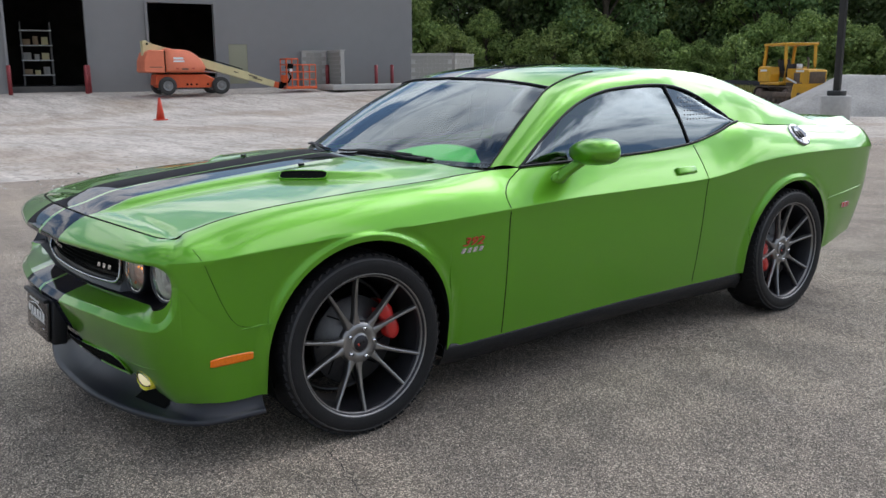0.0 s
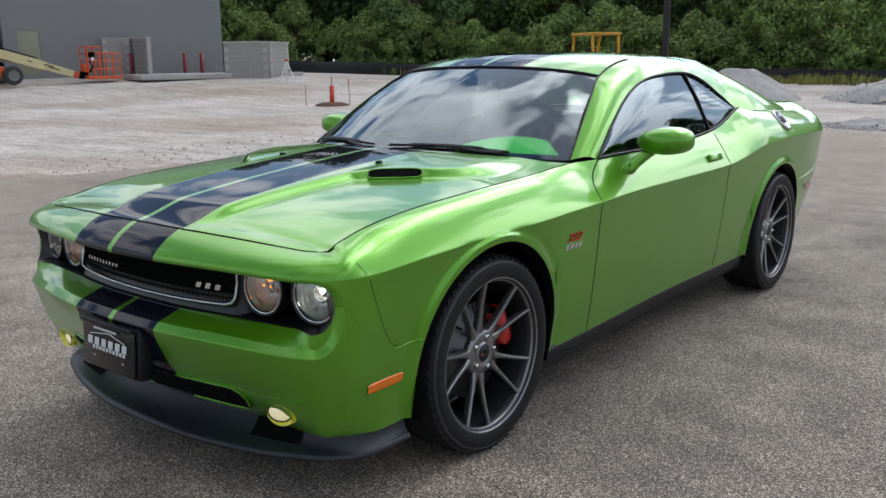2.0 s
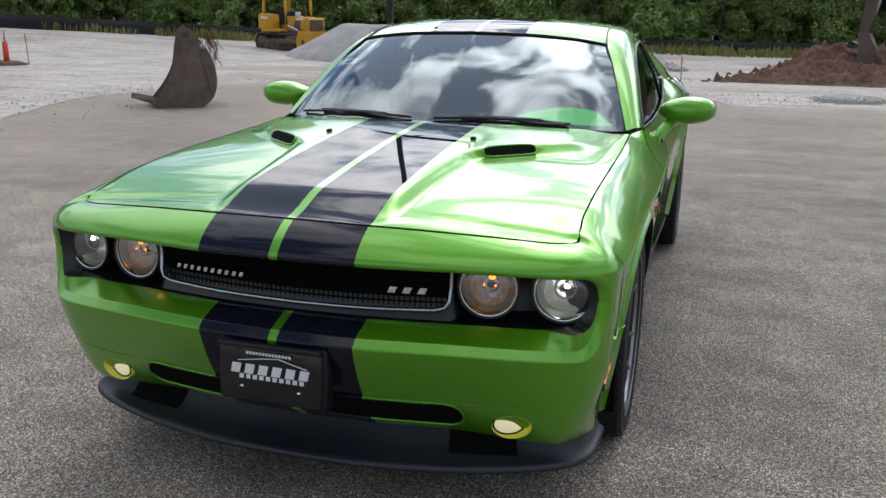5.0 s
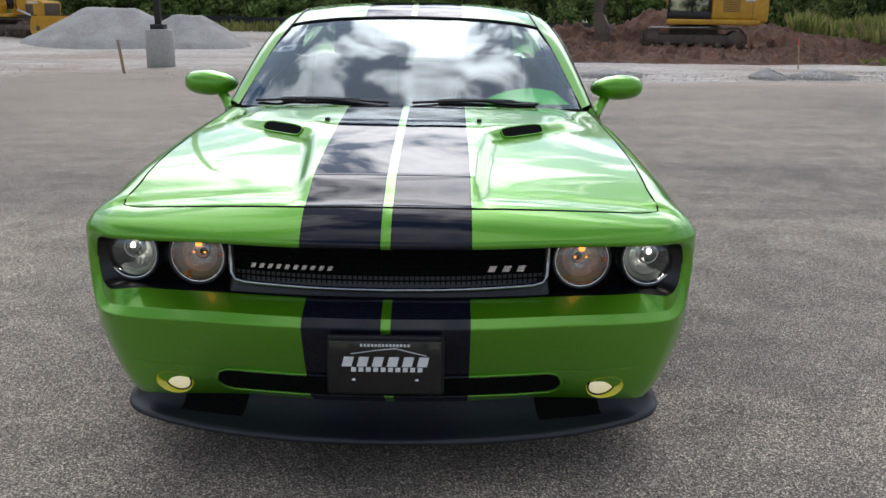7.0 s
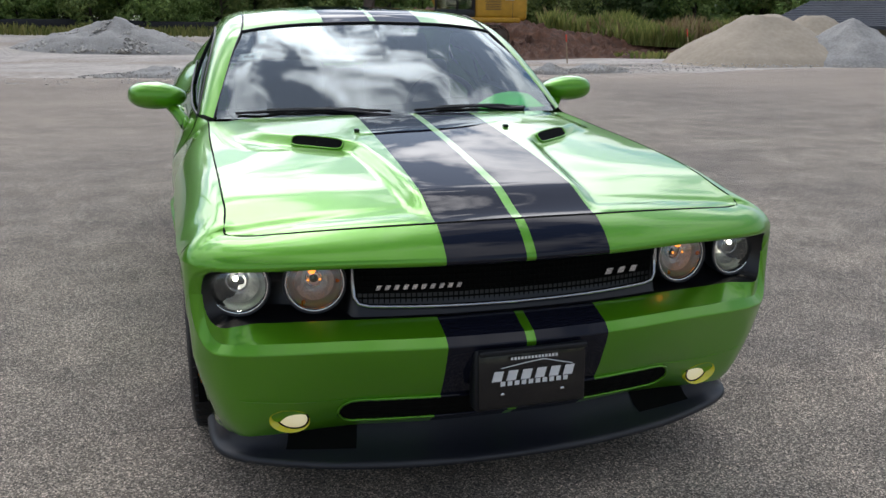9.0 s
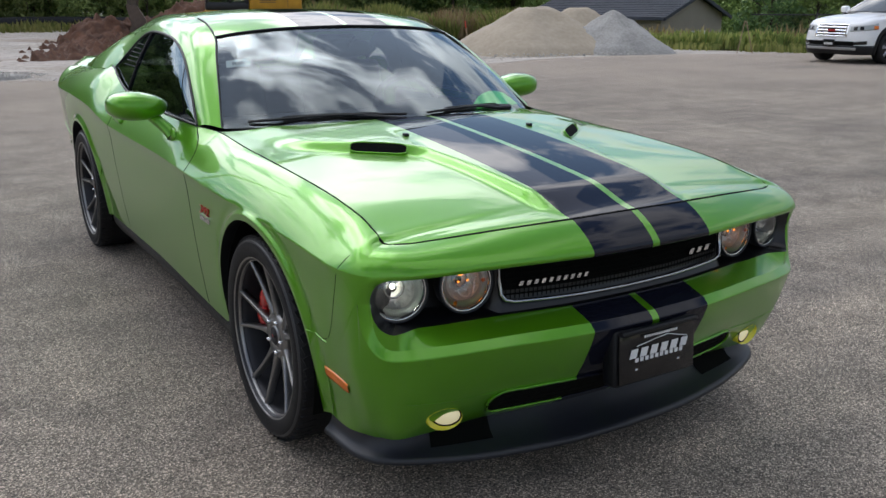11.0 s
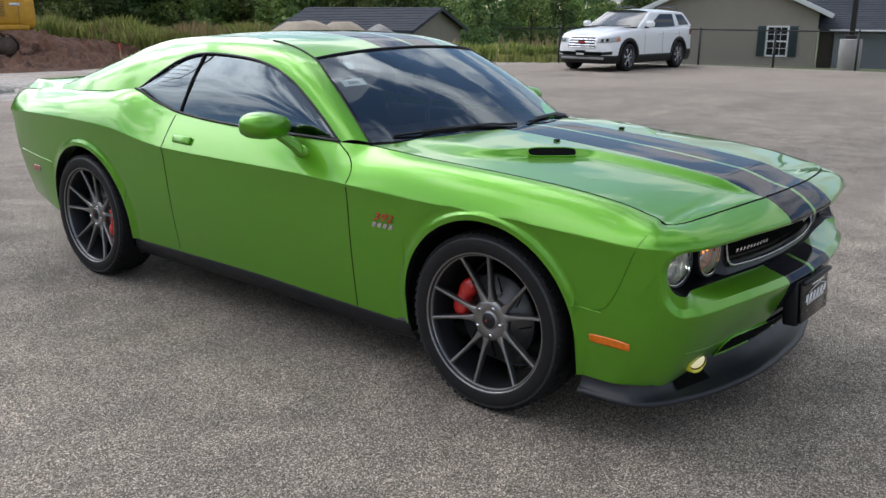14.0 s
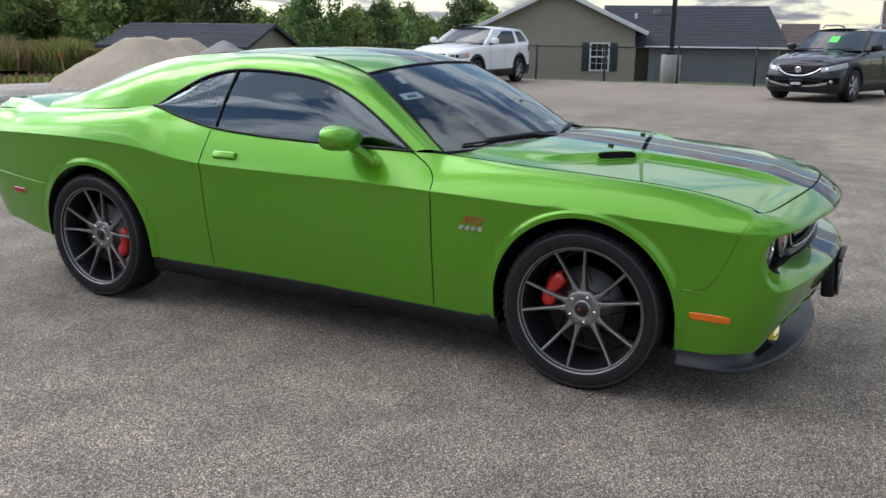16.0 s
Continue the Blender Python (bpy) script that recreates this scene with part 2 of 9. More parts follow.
def face_out(me, middle=(0, 1.5, 0.75)):
    """Turns the faces of a sheet away from the middle of the car."""
    b = bmesh.new()
    b.from_mesh(me)
    c = Vector(middle)
    for f in b.faces:
        if (f.calc_center_median() - c).dot(f.normal) < 0:
            f.normal_flip()
    b.to_mesh(me)
    b.free()


def part(name, bm, material, parent=None, label="", smooth=True):
    """Links a bmesh, or ready mesh data, as one mesh object under a thing or a part."""
    if isinstance(bm, bmesh.types.BMesh):
        me = bpy.data.meshes.new(name)
        bm.to_mesh(me)
        bm.free()
    else:
        me = bm
    if material and not me.materials:
        for mm in (material if isinstance(material, (list, tuple)) else [material]):
            me.materials.append(mm)
    if material in CLEAR:
        face_out(me)
    if smooth:
        for p in me.polygons:
            p.use_smooth = True
    ob = new(name, me)
    if parent:
        ob.parent = parent
    if material in CLEAR:
        ob.visible_shadow = False
    return tagged(ob, label) if label else ob


def thing(name, label, category, group="", at=None, kind=""):
    """An Empty at the base of a thing, the parent of its parts."""
    ob = new(name)
    if at is not None:
        ob.matrix_world = at
    return tagged(ob, label, category, group, kind)


def box_bm(sx, sy, sz, at=(0, 0, 0), bevel=0.0, rot=None, bm=None, seg=2):
    """A bevelled block, its middle at at."""
    b = bmesh.new()
    bmesh.ops.create_cube(b, size=1.0, matrix=Matrix.Diagonal((sx, sy, sz, 1)))
    if bevel > 0:
        bmesh.ops.bevel(b, geom=list(b.edges), offset=bevel, segments=seg, affect="EDGES", profile=0.5)
    b.transform(Matrix.Translation(at) @ (rot or Matrix()))
    return join(bm, b)


def join(bm, b):
    """Adds the bmesh b to bm and returns it."""
    if bm is None:
        return b
    me = bpy.data.meshes.new("tmp")
    b.to_mesh(me)
    bm.from_mesh(me)
    b.free()
    bpy.data.meshes.remove(me)
    return bm


def cyl_bm(r1, r2, p, q, seg=20, bm=None, caps=True):
    """A tapered round bar from p to q."""
    b = bmesh.new()
    p, q = Vector(p), Vector(q)
    d = q - p
    bmesh.ops.create_cone(b, cap_ends=caps, segments=seg, radius1=r1, radius2=r2, depth=d.length)
    b.transform(Matrix.Translation((p + q) / 2) @ d.to_track_quat("Z", "Y").to_matrix().to_4x4())
    return join(bm, b)


def sphere_bm(sx, sy, sz, at=(0, 0, 0), rot=None, u=24, v=14, bm=None, power=1.0):
    b = bmesh.new()
    bmesh.ops.create_uvsphere(b, u_segments=u, v_segments=v, radius=1.0)
    if power != 1.0:
        for w in b.verts:
            w.co = Vector([math.copysign(abs(c) ** power, c) for c in w.co])
    b.transform(Matrix.Translation(at) @ (rot or Matrix()) @ Matrix.Diagonal((sx, sy, sz, 1)))
    return join(bm, b)


def grid_bm(P, bm=None, loop=False, skip=None):
    """A sheet through rows of points."""
    b = bm or bmesh.new()
    V = [[b.verts.new(p) for p in row] for row in P]
    n = len(V)
    for i in range(n if loop else n - 1):
        A, B = V[i], V[(i + 1) % n]
        for j in range(len(A) - 1):
            if skip and skip(i, j):
                continue
            try:
                b.faces.new((A[j], B[j], B[j + 1], A[j + 1]))
            except ValueError:
                pass
    return b


def lathe_bm(profile, seg=48, axis="X", bm=None):
    """Turns a profile of (radius, along) round an axis."""
    rows = []
    for i in range(seg):
        a = 2 * math.pi * i / seg
        c, s = math.cos(a), math.sin(a)
        rows.append([(h, r * c, r * s) if axis == "X" else ((r * c, h, r * s) if axis == "Y" else (r * c, r * s, h)) for r, h in profile])
    return grid_bm(rows, bm, loop=True)


def tube_bm(points, r, seg=8, bm=None, close=False):
    """A round tube through points."""
    pts = [Vector(p) for p in points]
    rows = []
    for i, p in enumerate(pts):
        d = (pts[min(i + 1, len(pts) - 1)] - pts[max(i - 1, 0)]).normalized()
        q = d.to_track_quat("Z", "Y")
        rr = r[i] if isinstance(r, (list, tuple)) else r
        rows.append([p + q @ Vector((rr * math.cos(2 * math.pi * k / seg), rr * math.sin(2 * math.pi * k / seg), 0)) for k in range(seg + 1)])
    b = grid_bm(rows, bm)
    return b


def spl(xs, ys):
    """A smooth curve y(x) through few knots."""
    xs, ys = np.array(xs, float), np.array(ys, float)
    h = np.diff(xs)
    d = np.diff(ys) / h
    m = np.empty_like(ys)
    m[0], m[-1] = d[0], d[-1]
    for i in range(1, len(xs) - 1):
        m[i] = 0 if d[i - 1] * d[i] <= 0 else (h[i - 1] + h[i]) / (h[i - 1] / d[i] + h[i] / d[i - 1])

    def f(x):
        x = min(max(x, xs[0]), xs[-1])
        i = min(int(np.searchsorted(xs, x, side="right")) - 1, len(xs) - 2)
        t = (x - xs[i]) / h[i]
        return float((1 + 2 * t) * (1 - t) ** 2 * ys[i] + t * (1 - t) ** 2 * h[i] * m[i] + t * t * (3 - 2 * t) * ys[i + 1] + t * t * (t - 1) * h[i] * m[i + 1])
    return f


def curve3(pts, n):
    """n points, evenly spaced, on a Catmull-Rom curve through pts."""
    P = [np.array(p, float) for p in pts]
    P = [2 * P[0] - P[1]] + P + [2 * P[-1] - P[-2]]
    out = []
    for i in range(1, len(P) - 2):
        a, b, c, d = P[i - 1:i + 3]
        for t in np.linspace(0, 1, 24, endpoint=False):
            out.append(0.5 * (2 * b + (c - a) * t + (2 * a - 5 * b + 4 * c - d) * t * t + (3 * b - a - 3 * c + d) * t ** 3))
    out.append(P[-2])
    out = np.array(out)
    s = np.r_[0, np.cumsum(np.linalg.norm(np.diff(out, axis=0), axis=1))]
    u = np.linspace(0, s[-1], n)
    return np.stack([np.interp(u, s, out[:, k]) for k in range(out.shape[1])], axis=1)


def smooth01(a, b, x):
    t = min(max((x - a) / (b - a), 0.0), 1.0)
    return t * t * (3 - 2 * t)


def text_bars(bm, x0, z0, width, height, n, slant=0.25, depth=0.002, fill=0.66):
    """Plain slanted bars that stand for a row of n characters, in the x-z plane."""
    w = width / n
    for i in range(n):
        b = bmesh.new()
        bmesh.ops.create_cube(b, size=1.0, matrix=Matrix.Diagonal((w * fill, depth, height, 1)))
        for v in b.verts:
            v.co.x += slant * v.co.z
        b.transform(Matrix.Translation((x0 + (i + 0.5) * w, 0, z0)))
        join(bm, b)
    return bm


# ---- the green coupe ----
AXLES = (0.012, 2.952)            # y of the front and rear axle; the nose points to -y
FA, WB = AXLES
ARCH_R, ARCH_Z, TYRE_R = 0.411, 0.372, 0.364
coupe = thing("car", "lime green two-door muscle car with twin dark stripes, parked on asphalt", "car", at=pose(0.004, 0, 0, 0, 0, -0.57))

outline = curve3([(0, -0.945), (0.235, -0.935), (0.5, -0.895), (0.72, -0.842), (0.834, -0.792), (0.899, -0.71), (0.918, -0.62), (0.926, -0.5), (0.929, -0.3), (0.937, 0), (0.947, 0.55),
                  (0.945, 1.4), (0.955, 2.1), (0.974, 2.9), (0.966, 3.4), (0.948, 3.7), (0.908, 3.92), (0.80, 4.03), (0.45, 4.06), (0, 4.075)], 1400)
crease_z = spl([-0.72, -0.45, -0.2, 0.1, 0.4, 0.73, 1.1, 1.65, 2.1, 2.33, 2.55, 2.8, 3.1, 3.6, 4.1], [0.780, 0.795, 0.806, 0.815, 0.822, 0.833, 0.844, 0.847, 0.855, 0.878, 0.912, 0.930, 0.938, 0.932, 0.918])
shoulder_x = spl([-0.75, -0.5, -0.3, 0, 0.4, 0.70, 0.88, 1.5, 2.1, 2.35, 2.57, 2.75, 3.0, 3.4, 3.8, 4.1], [0.765, 0.787, 0.791, 0.796, 0.799, 0.795, 0.832, 0.852, 0.842, 0.825, 0.805, 0.825, 0.835, 0.81, 0.77, 0.7])
shoulder_z = spl([-0.75, -0.5, -0.3, 0, 0.4, 0.70, 0.88, 1.5, 2.1, 2.35, 2.57, 2.75, 3.0, 3.4, 3.8, 4.1], [0.838, 0.902, 0.928, 0.948, 0.967, 0.984, 0.99, 1.0, 1.03, 1.075, 1.125, 1.107, 1.092, 1.075, 1.058, 1.045])
sill_z = spl([-0.9, -0.4, 0.4, 1.0, 1.6, 2.4, 3.3, 3.7, 4.1], [0.25, 0.25, 0.258, 0.268, 0.28, 0.283, 0.31, 0.36, 0.40])
LOW = (0, .03, .08, .15, .24, .33, .42, .5, .56, .62, .68, .74, .80, .86, .91, .955, .988, 1)
NL, NU = len(LOW), 14
OPEN_LO, OPEN_HI = 10, 14         # rows at the lower and upper edge of the lamp opening
UP_T = [(k / NU) ** 1.5 for k in range(1, NU + 1)]
seg = np.linalg.norm(np.diff(outline, axis=0), axis=1)
arc = np.r_[0, np.cumsum(seg)]
open_end = float(np.interp(-0.740, outline[:700, 1], arc[:700]))

BAND = 0.028                     # width of the chamfer round the outer end of the lamp opening
corner_s = float(np.interp(-0.755, outline[:700, 1], arc[:700]))


def plan(s):
    """Point and outward normal of the plan outline at arc length s."""
    p = np.array([np.interp(s, arc, outline[:, 0]), np.interp(s, arc, outline[:, 1])])
    a, b = max(s - 0.01, 0), min(s + 0.01, arc[-1])
    d = np.array([np.interp(b, arc, outline[:, k]) - np.interp(a, arc, outline[:, k]) for k in (0, 1)])
    if s < 0.01 or s > arc[-1] - 0.01:
        d[1] = 0
    n = np.array([d[1], -d[0]]) / np.linalg.norm(d)
    return p, n


def section(s):
    """The section of the body at arc length s of the plan: rows from the bottom edge up to the shoulder."""
    p, n = plan(s)
    W, y = p
    zc, z0 = crease_z(y), sill_z(y)
    for yc in AXLES:
        if abs(y - yc) < ARCH_R:
            z0 = max(z0, ARCH_Z + math.sqrt(ARCH_R ** 2 - (y - yc) ** 2))
    side = []
    for f in LOW:
        z = z0 + (zc - z0) * f
        inset = 0.058 * max(0, (zc - z) / (zc - 0.262)) ** 1.6 + 0.012 * (1 - math.exp(-(zc - z) / 0.045))
        for yc in AXLES:
            d = math.hypot(y - yc, z - ARCH_Z) - ARCH_R
            if z > 0.2:
                inset -= 0.013 * (1 - smooth01(0.020, 0.036, max(d, 0))) - 0.003 * math.exp(-((d - 0.052) / 0.016) ** 2)
        inset += 0.06 * smooth01(3.35, 3.9, y) * max(0.0, (0.74 - z) / 0.44) ** 1.5
        side.append((inset, z))
    g = smooth01(3.6, 3.85, y)
    sx, sz = (W - shoulder_x(y)) * (1 - g) + 0.10 * g, shoulder_z(y)
    hip = smooth01(2.2, 2.7, y)
    full = 1 - smooth01(0.3, 0.9, y)
    cx, cz = sx * (0.46 - 0.10 * hip + 0.06 * full), zc + (sz - zc) * (0.54 + 0.24 * hip + 0.38 * full)
    for t in UP_T:
        side.append((2 * t * (1 - t) * cx + t * t * sx, (1 - t) ** 2 * zc + 2 * t * (1 - t) * cz + t * t * sz))
    w = 1 - smooth01(-0.725, -0.52, y)
    if w > 0:
        a = abs(W)
        c = smooth01(0.45, 0.90, a)
        h = 1.0
        r = 0.080
        if s > open_end - r:
            h = max(0.0, 1 - ((s - open_end + r) / r) ** 2.2) ** 0.45 if s < open_end else 0.0
        mid, far, r2 = 0.705, open_end + BAND, 0.110
        hb = 1.0 if s < far - r2 else (max(0.0, 1 - ((s - far + r2) / r2) ** 2.2) ** 0.45 if s < far else 0.0)
        zb, zt = mid - (mid - 0.617 - 0.004 * c) * h, mid + (0.788 - 0.010 * c - mid) * h
        q = smooth01(far, far + 0.06, s)
        zb, zt = zb - 0.05 * q, zt + 0.05 * q
        fade = 1 - smooth01(open_end - 0.06, far, s)
        end = min(1.0, max(0.0, (far - s) / BAND))       # 1 up to the end of the opening, 0 past the chamfer round it
        lip, edge_in = (0.026 * (1 - c) + 0.013 * c) * fade, 0.004 * fade
        dep = max(0.112 * h * (1 - 0.4 * c) * (1 - 0.85 * smooth01(open_end - 0.17, open_end - 0.04, s)), 0.024 * end)
        tuck = 1 - 0.45 * c
        ze = 0.578 - 0.014 * c
        low = lambda z, k: mid - 0.05 * q - (mid - z) * k
        fr = [(0.19 * tuck, 0.262), (0.158 * tuck, 0.288), (0.120 * tuck, 0.33), (0.080 * tuck, 0.39), (0.046 * tuck, 0.45), (0.013 * tuck, 0.525), (0.001, low(ze - 0.016, hb)), (0.003 * end, low(ze - 0.008, hb) + 0.002 * (1 - hb)),
              (0.022 * end, min(low(ze + 0.010, h), zb)), (0.022 * end + (dep - 0.022 * end) * 0.06, min(low(ze + 0.012, h), zb)), (dep, zb)]
        top_in = max(lip, 0.020 * end * smooth01(open_end - 0.10, open_end, s))
        fr += [(dep + (top_in + edge_in - dep) * k / 4, zb + (zt - zb) * k / 4) for k in (1, 2, 3)]
        zu = mid + 0.05 * q + (0.788 - 0.010 * c - mid) * hb
        zl = max(zt, zu) + 0.010
        fr += [(top_in + edge_in, zt), (lip - edge_in, max(zt + 0.005, zu)), (lip - edge_in, zl + 0.004), (lip, max(zl + 0.012, 0.800 - 0.012 * c))]
        zg = 0.884 - 0.032 * (a / 0.77) ** 2 if a < 0.77 else max(0.852, shoulder_z(y + 0.03))
        gx, zl = 0.128 - 0.012 * c - 0.008 * math.exp(-((s - corner_s) / 0.05) ** 2), fr[-1][1]
        for t in UP_T:
            bx, bz = lip + (gx - lip) * (0.36 - 0.2 * c), zl + (zg - zl) * (0.60 + 0.26 * c)
            fr.append(((1 - t) ** 2 * lip + 2 * t * (1 - t) * bx + t * t * gx, (1 - t) ** 2 * zl + 2 * t * (1 - t) * bz + t * t * zg))
        side = [(u[0] * (1 - w) + v[0] * w, u[1] * (1 - w) + v[1] * w) for u, v in zip(side, fr)]
    return [np.array([p[0] - n[0] * i, p[1] - n[1] * i, z]) for i, z in side]


stations = set(np.linspace(0, arc[-1], 300).tolist()) | {open_end + BAND * k for k in (0.15, 0.3, 0.5, 0.7, 0.85, 0.95, 1.0, 1.1, 1.4, 1.8)} | {open_end - k for k in (0, 0.0005, 0.0015, 0.004, 0.008, 0.014, 0.021, 0.030, 0.040, 0.050, 0.060, 0.070, 0.080)}
half = slice(200, 1200)
for yc in AXLES:
    for sg in (-1, 1):
        for f in (0.88, 0.92, 0.95, 0.97, 0.985, 0.994, 0.9985, 1.0, 1.004):
            stations.add(float(np.interp(yc + sg * ARCH_R * f, outline[half, 1], arc[half])))
for y in (0.735, 2.10, -0.685):
    stations.add(float(np.interp(y, outline[half, 1], arc[half])))
stations = sorted(stations)
SHELL = np.array([section(s) for s in stations])          # stations x rows x 3
ST_Y = np.array([plan(s)[0][1] for s in stations])


def grid_normals(P):
    du = np.gradient(P, np.array(stations), axis=0)
    dv = np.gradient(P, axis=1)
    n = np.cross(du, dv)
    return n / (np.linalg.norm(n, axis=2, keepdims=True) + 1e-9)


SHELL_N = grid_normals(SHELL)
# crisp edges round the lamp opening: each side of the edge keeps its own slope
for i, s in enumerate(stations):
    if s < open_end - 0.004:
        a, b = SHELL[max(i - 1, 0)], SHELL[i + 1]
        for j, (lo, hi) in ((6, (5, 6)), (7, (7, 8)), (8, (7, 8)), (9, (9, 10)), (10, (9, 10)), (14, (14, 15))):
            n = np.cross(b[j] - a[j], SHELL[i, hi] - SHELL[i, lo])
            if np.linalg.norm(n) > 1e-9:
                SHELL_N[i, j] = n / np.linalg.norm(n)


def door_front(z):
    return 0.735 + (0.145 * ((z - 0.86) / 0.125) ** 2 if z > 0.86 else 0.012 * (0.86 - z))


def panel_of(c):
    x, y, z = c
    if y < -0.685 or (y < -0.38 and z < 0.545) or (y < -0.52 and z < 0.78 - (y + 0.685) * 1.7):
        return "front_bumper"
    if y < door_front(z):
        return "front_fender"
    if y < 2.10:
        return "door"
    if y > 3.45 and z < 0.80:
        return "rear_bumper"
    return "rear_quarter_panel"


def mesh_from(P, N, faces, flip=False):
    """A mesh with given normals from a grid, keeping only the faces named."""
    used, idx, polys = {}, [], []
    for quad in faces:
        q = []
        for ij in quad:
            if ij not in used:
                used[ij] = len(idx)
                idx.append(ij)
            q.append(used[ij])
        polys.append(q[::-1] if flip else q)
    me = bpy.data.meshes.new("sheet")
    sx = -1 if flip else 1
    me.from_pydata([(P[i][j][0] * sx, P[i][j][1], P[i][j][2]) for i, j in idx], [], polys)
    me.polygons.foreach_set("use_smooth", [True] * len(polys))
    me.update()
    me.normals_split_custom_set_from_vertices([(N[i][j][0] * sx, N[i][j][1], N[i][j][2]) for i, j in idx])
    return me


groups = {}
for i in range(len(stations) - 1):
    for j in range(NL + NU - 1):
        if OPEN_LO <= j < OPEN_HI and stations[i + 1] <= open_end + 1e-9:
            continue
        c = (SHELL[i, j] + SHELL[i + 1, j + 1]) / 2
        groups.setdefault(panel_of(c), []).append(((i, j), (i + 1, j), (i + 1, j + 1), (i, j + 1)))
body = {}
for name, faces in groups.items():
    striped = name == "front_bumper"
    for flip in (False, True):
        me = mesh_from(SHELL, SHELL_N, faces, flip)
        body[name, flip] = part(name, me, M["stripe" if striped else "paint"], coupe, "bumper cover with the dark stripes run over it" if striped else "")


def side_pair(name, bm_of, material, label="", parent=None):
    """The same part on both sides; bm_of(sign) makes it."""
    return [part(name, bm_of(sg), material, parent[k] if parent else coupe, label) for k, sg in enumerate((1, -1))]


# rolled flanges of the wheel arches and sills, and the return of the lamp opening
def flange(sg):
    rows = []
    for i in range(len(stations)):
        a = SHELL[i, 0]
        p, n = plan(stations[i])
        rows.append([(sg * a[0], a[1], a[2]), (sg * (a[0] - 0.022 * n[0]), a[1] - 0.022 * n[1], a[2] + 0.004), (sg * (a[0] - 0.06 * n[0]), a[1] - 0.06 * n[1], a[2] + 0.01)])
    return grid_bm(rows)


side_pair("arch_flange", flange, M["black_plastic"])


def opening_return(sg):
    rows = []
    for i, s in enumerate(stations):
        if s > open_end:
            break
        p, n = plan(s)
        for_row = []
        a, b = SHELL[i, OPEN_LO], SHELL[i, OPEN_HI]
        for_row = [(sg * a[0], a[1], a[2]), (sg * (a[0] - 0.16 * n[0]), a[1] - 0.16 * n[1], a[2] + 0.012), (sg * (b[0] - 0.18 * n[0]), b[1] - 0.18 * n[1], b[2] + 0.004), (sg * b[0], b[1], b[2])]
        rows.append(for_row)
    return grid_bm(rows)


side_pair("lamp_housing", opening_return, M["gloss_panel"], "satin black recess behind the lamps and grille")

# ---- hood ----
i_c = int(np.argmin(np.abs(SHELL[:200, -1, 1] + 0.703)))
EDGE = SHELL[i_c:230, -1]


def edge_x(y):
    return float(np.interp(y, EDGE[:, 1], EDGE[:, 0]))


def edge_z(y):
    return float(np.interp(y, EDGE[:, 1], EDGE[:, 2]))


hood_wb = spl([-0.80, -0.3, -0.10, 0.5], [0.25, 0.29, 0.315, 0.34])
hood_mid = spl([-0.84, -0.6, -0.3, 0.0, 0.3, 0.6], [0.878, 0.914, 0.951, 0.980, 1.004, 1.022])


def hood_z(x, y):
    xe, ze = edge_x(y), edge_z(y)
    a = min(abs(x) / xe, 1.0)
    z = ze + (hood_mid(y) - ze) * (1 - a ** 2.3)
    # raised middle: its side runs back to the scoop, then across the scoop and out to the rear corner
    wb, ax = hood_wb(y), abs(x)
    sx = 1 - smooth01(wb - 0.02, wb + 0.035, ax)
    yb = 0.010 + 0.84 * (ax - 0.4425)
    sy = smooth01(yb - 0.018, yb + 0.036 + 0.5 * max(0.0, ax - 0.535), y)
    sy *= 1 - smooth01(0.60, 0.735, ax)
    step = 1 - (1 - sx) * (1 - sy)
    hump = 0.005 * math.exp(-((ax - 0.44) / 0.115) ** 6) * sy * (1 - smooth01(0.03, 0.30, y))
    return z + hump + 0.027 * step * smooth01(-0.80, -0.60, y) * (1 - 0.5 * smooth01(0.3, 0.6, y))


def hood_front(x):
    a = abs(x)
    return np.array([a, float(np.interp(a, SHELL[:i_c + 1, -1, 0], SHELL[:i_c + 1, -1, 1])), float(np.interp(a, SHELL[:i_c + 1, -1, 0], SHELL[:i_c + 1, -1, 2]))])


def cowl_y(x):
    a = abs(x) / 0.78
    return 0.42 + 0.30 * a ** 2.2


HX = np.linspace(-1, 1, 171)
hood_rows = []
for v in np.linspace(0, 1, 150):
    row = []
    for u in HX:
        xf = u * EDGE[0, 0]
        f = hood_front(xf)
        yb = cowl_y(u * 0.785)
        y = f[1] + 0.003 + (yb - f[1] - 0.003) * v
        # rows bend from the curved front edge to square across the car
        x = u * (edge_x(y) - 0.0025)
        z = hood_z(x, y)
        z0 = hood_z(u * (edge_x(f[1] + 0.003) - 0.0025), f[1] + 0.003)
        dy = y - f[1]
        ridge = 0.004 * (1 - smooth01(0.045, 0.085, dy)) * smooth01(0.25, 0.30, abs(x))
        z += (f[2] - 0.001 - z0) * (1 - smooth01(0, 0.30, dy)) - 0.004 * smooth01(0.25, 0.30, abs(x)) * (1 - smooth01(0.0, 0.02, dy)) + ridge
        row.append((x, y, z))
    hood_rows.append(row)
hood_np = np.array(hood_rows)
hood = part("hood", grid_bm(hood_rows), M["stripe"], coupe, "hood with raised centre, twin scoops and stripes")


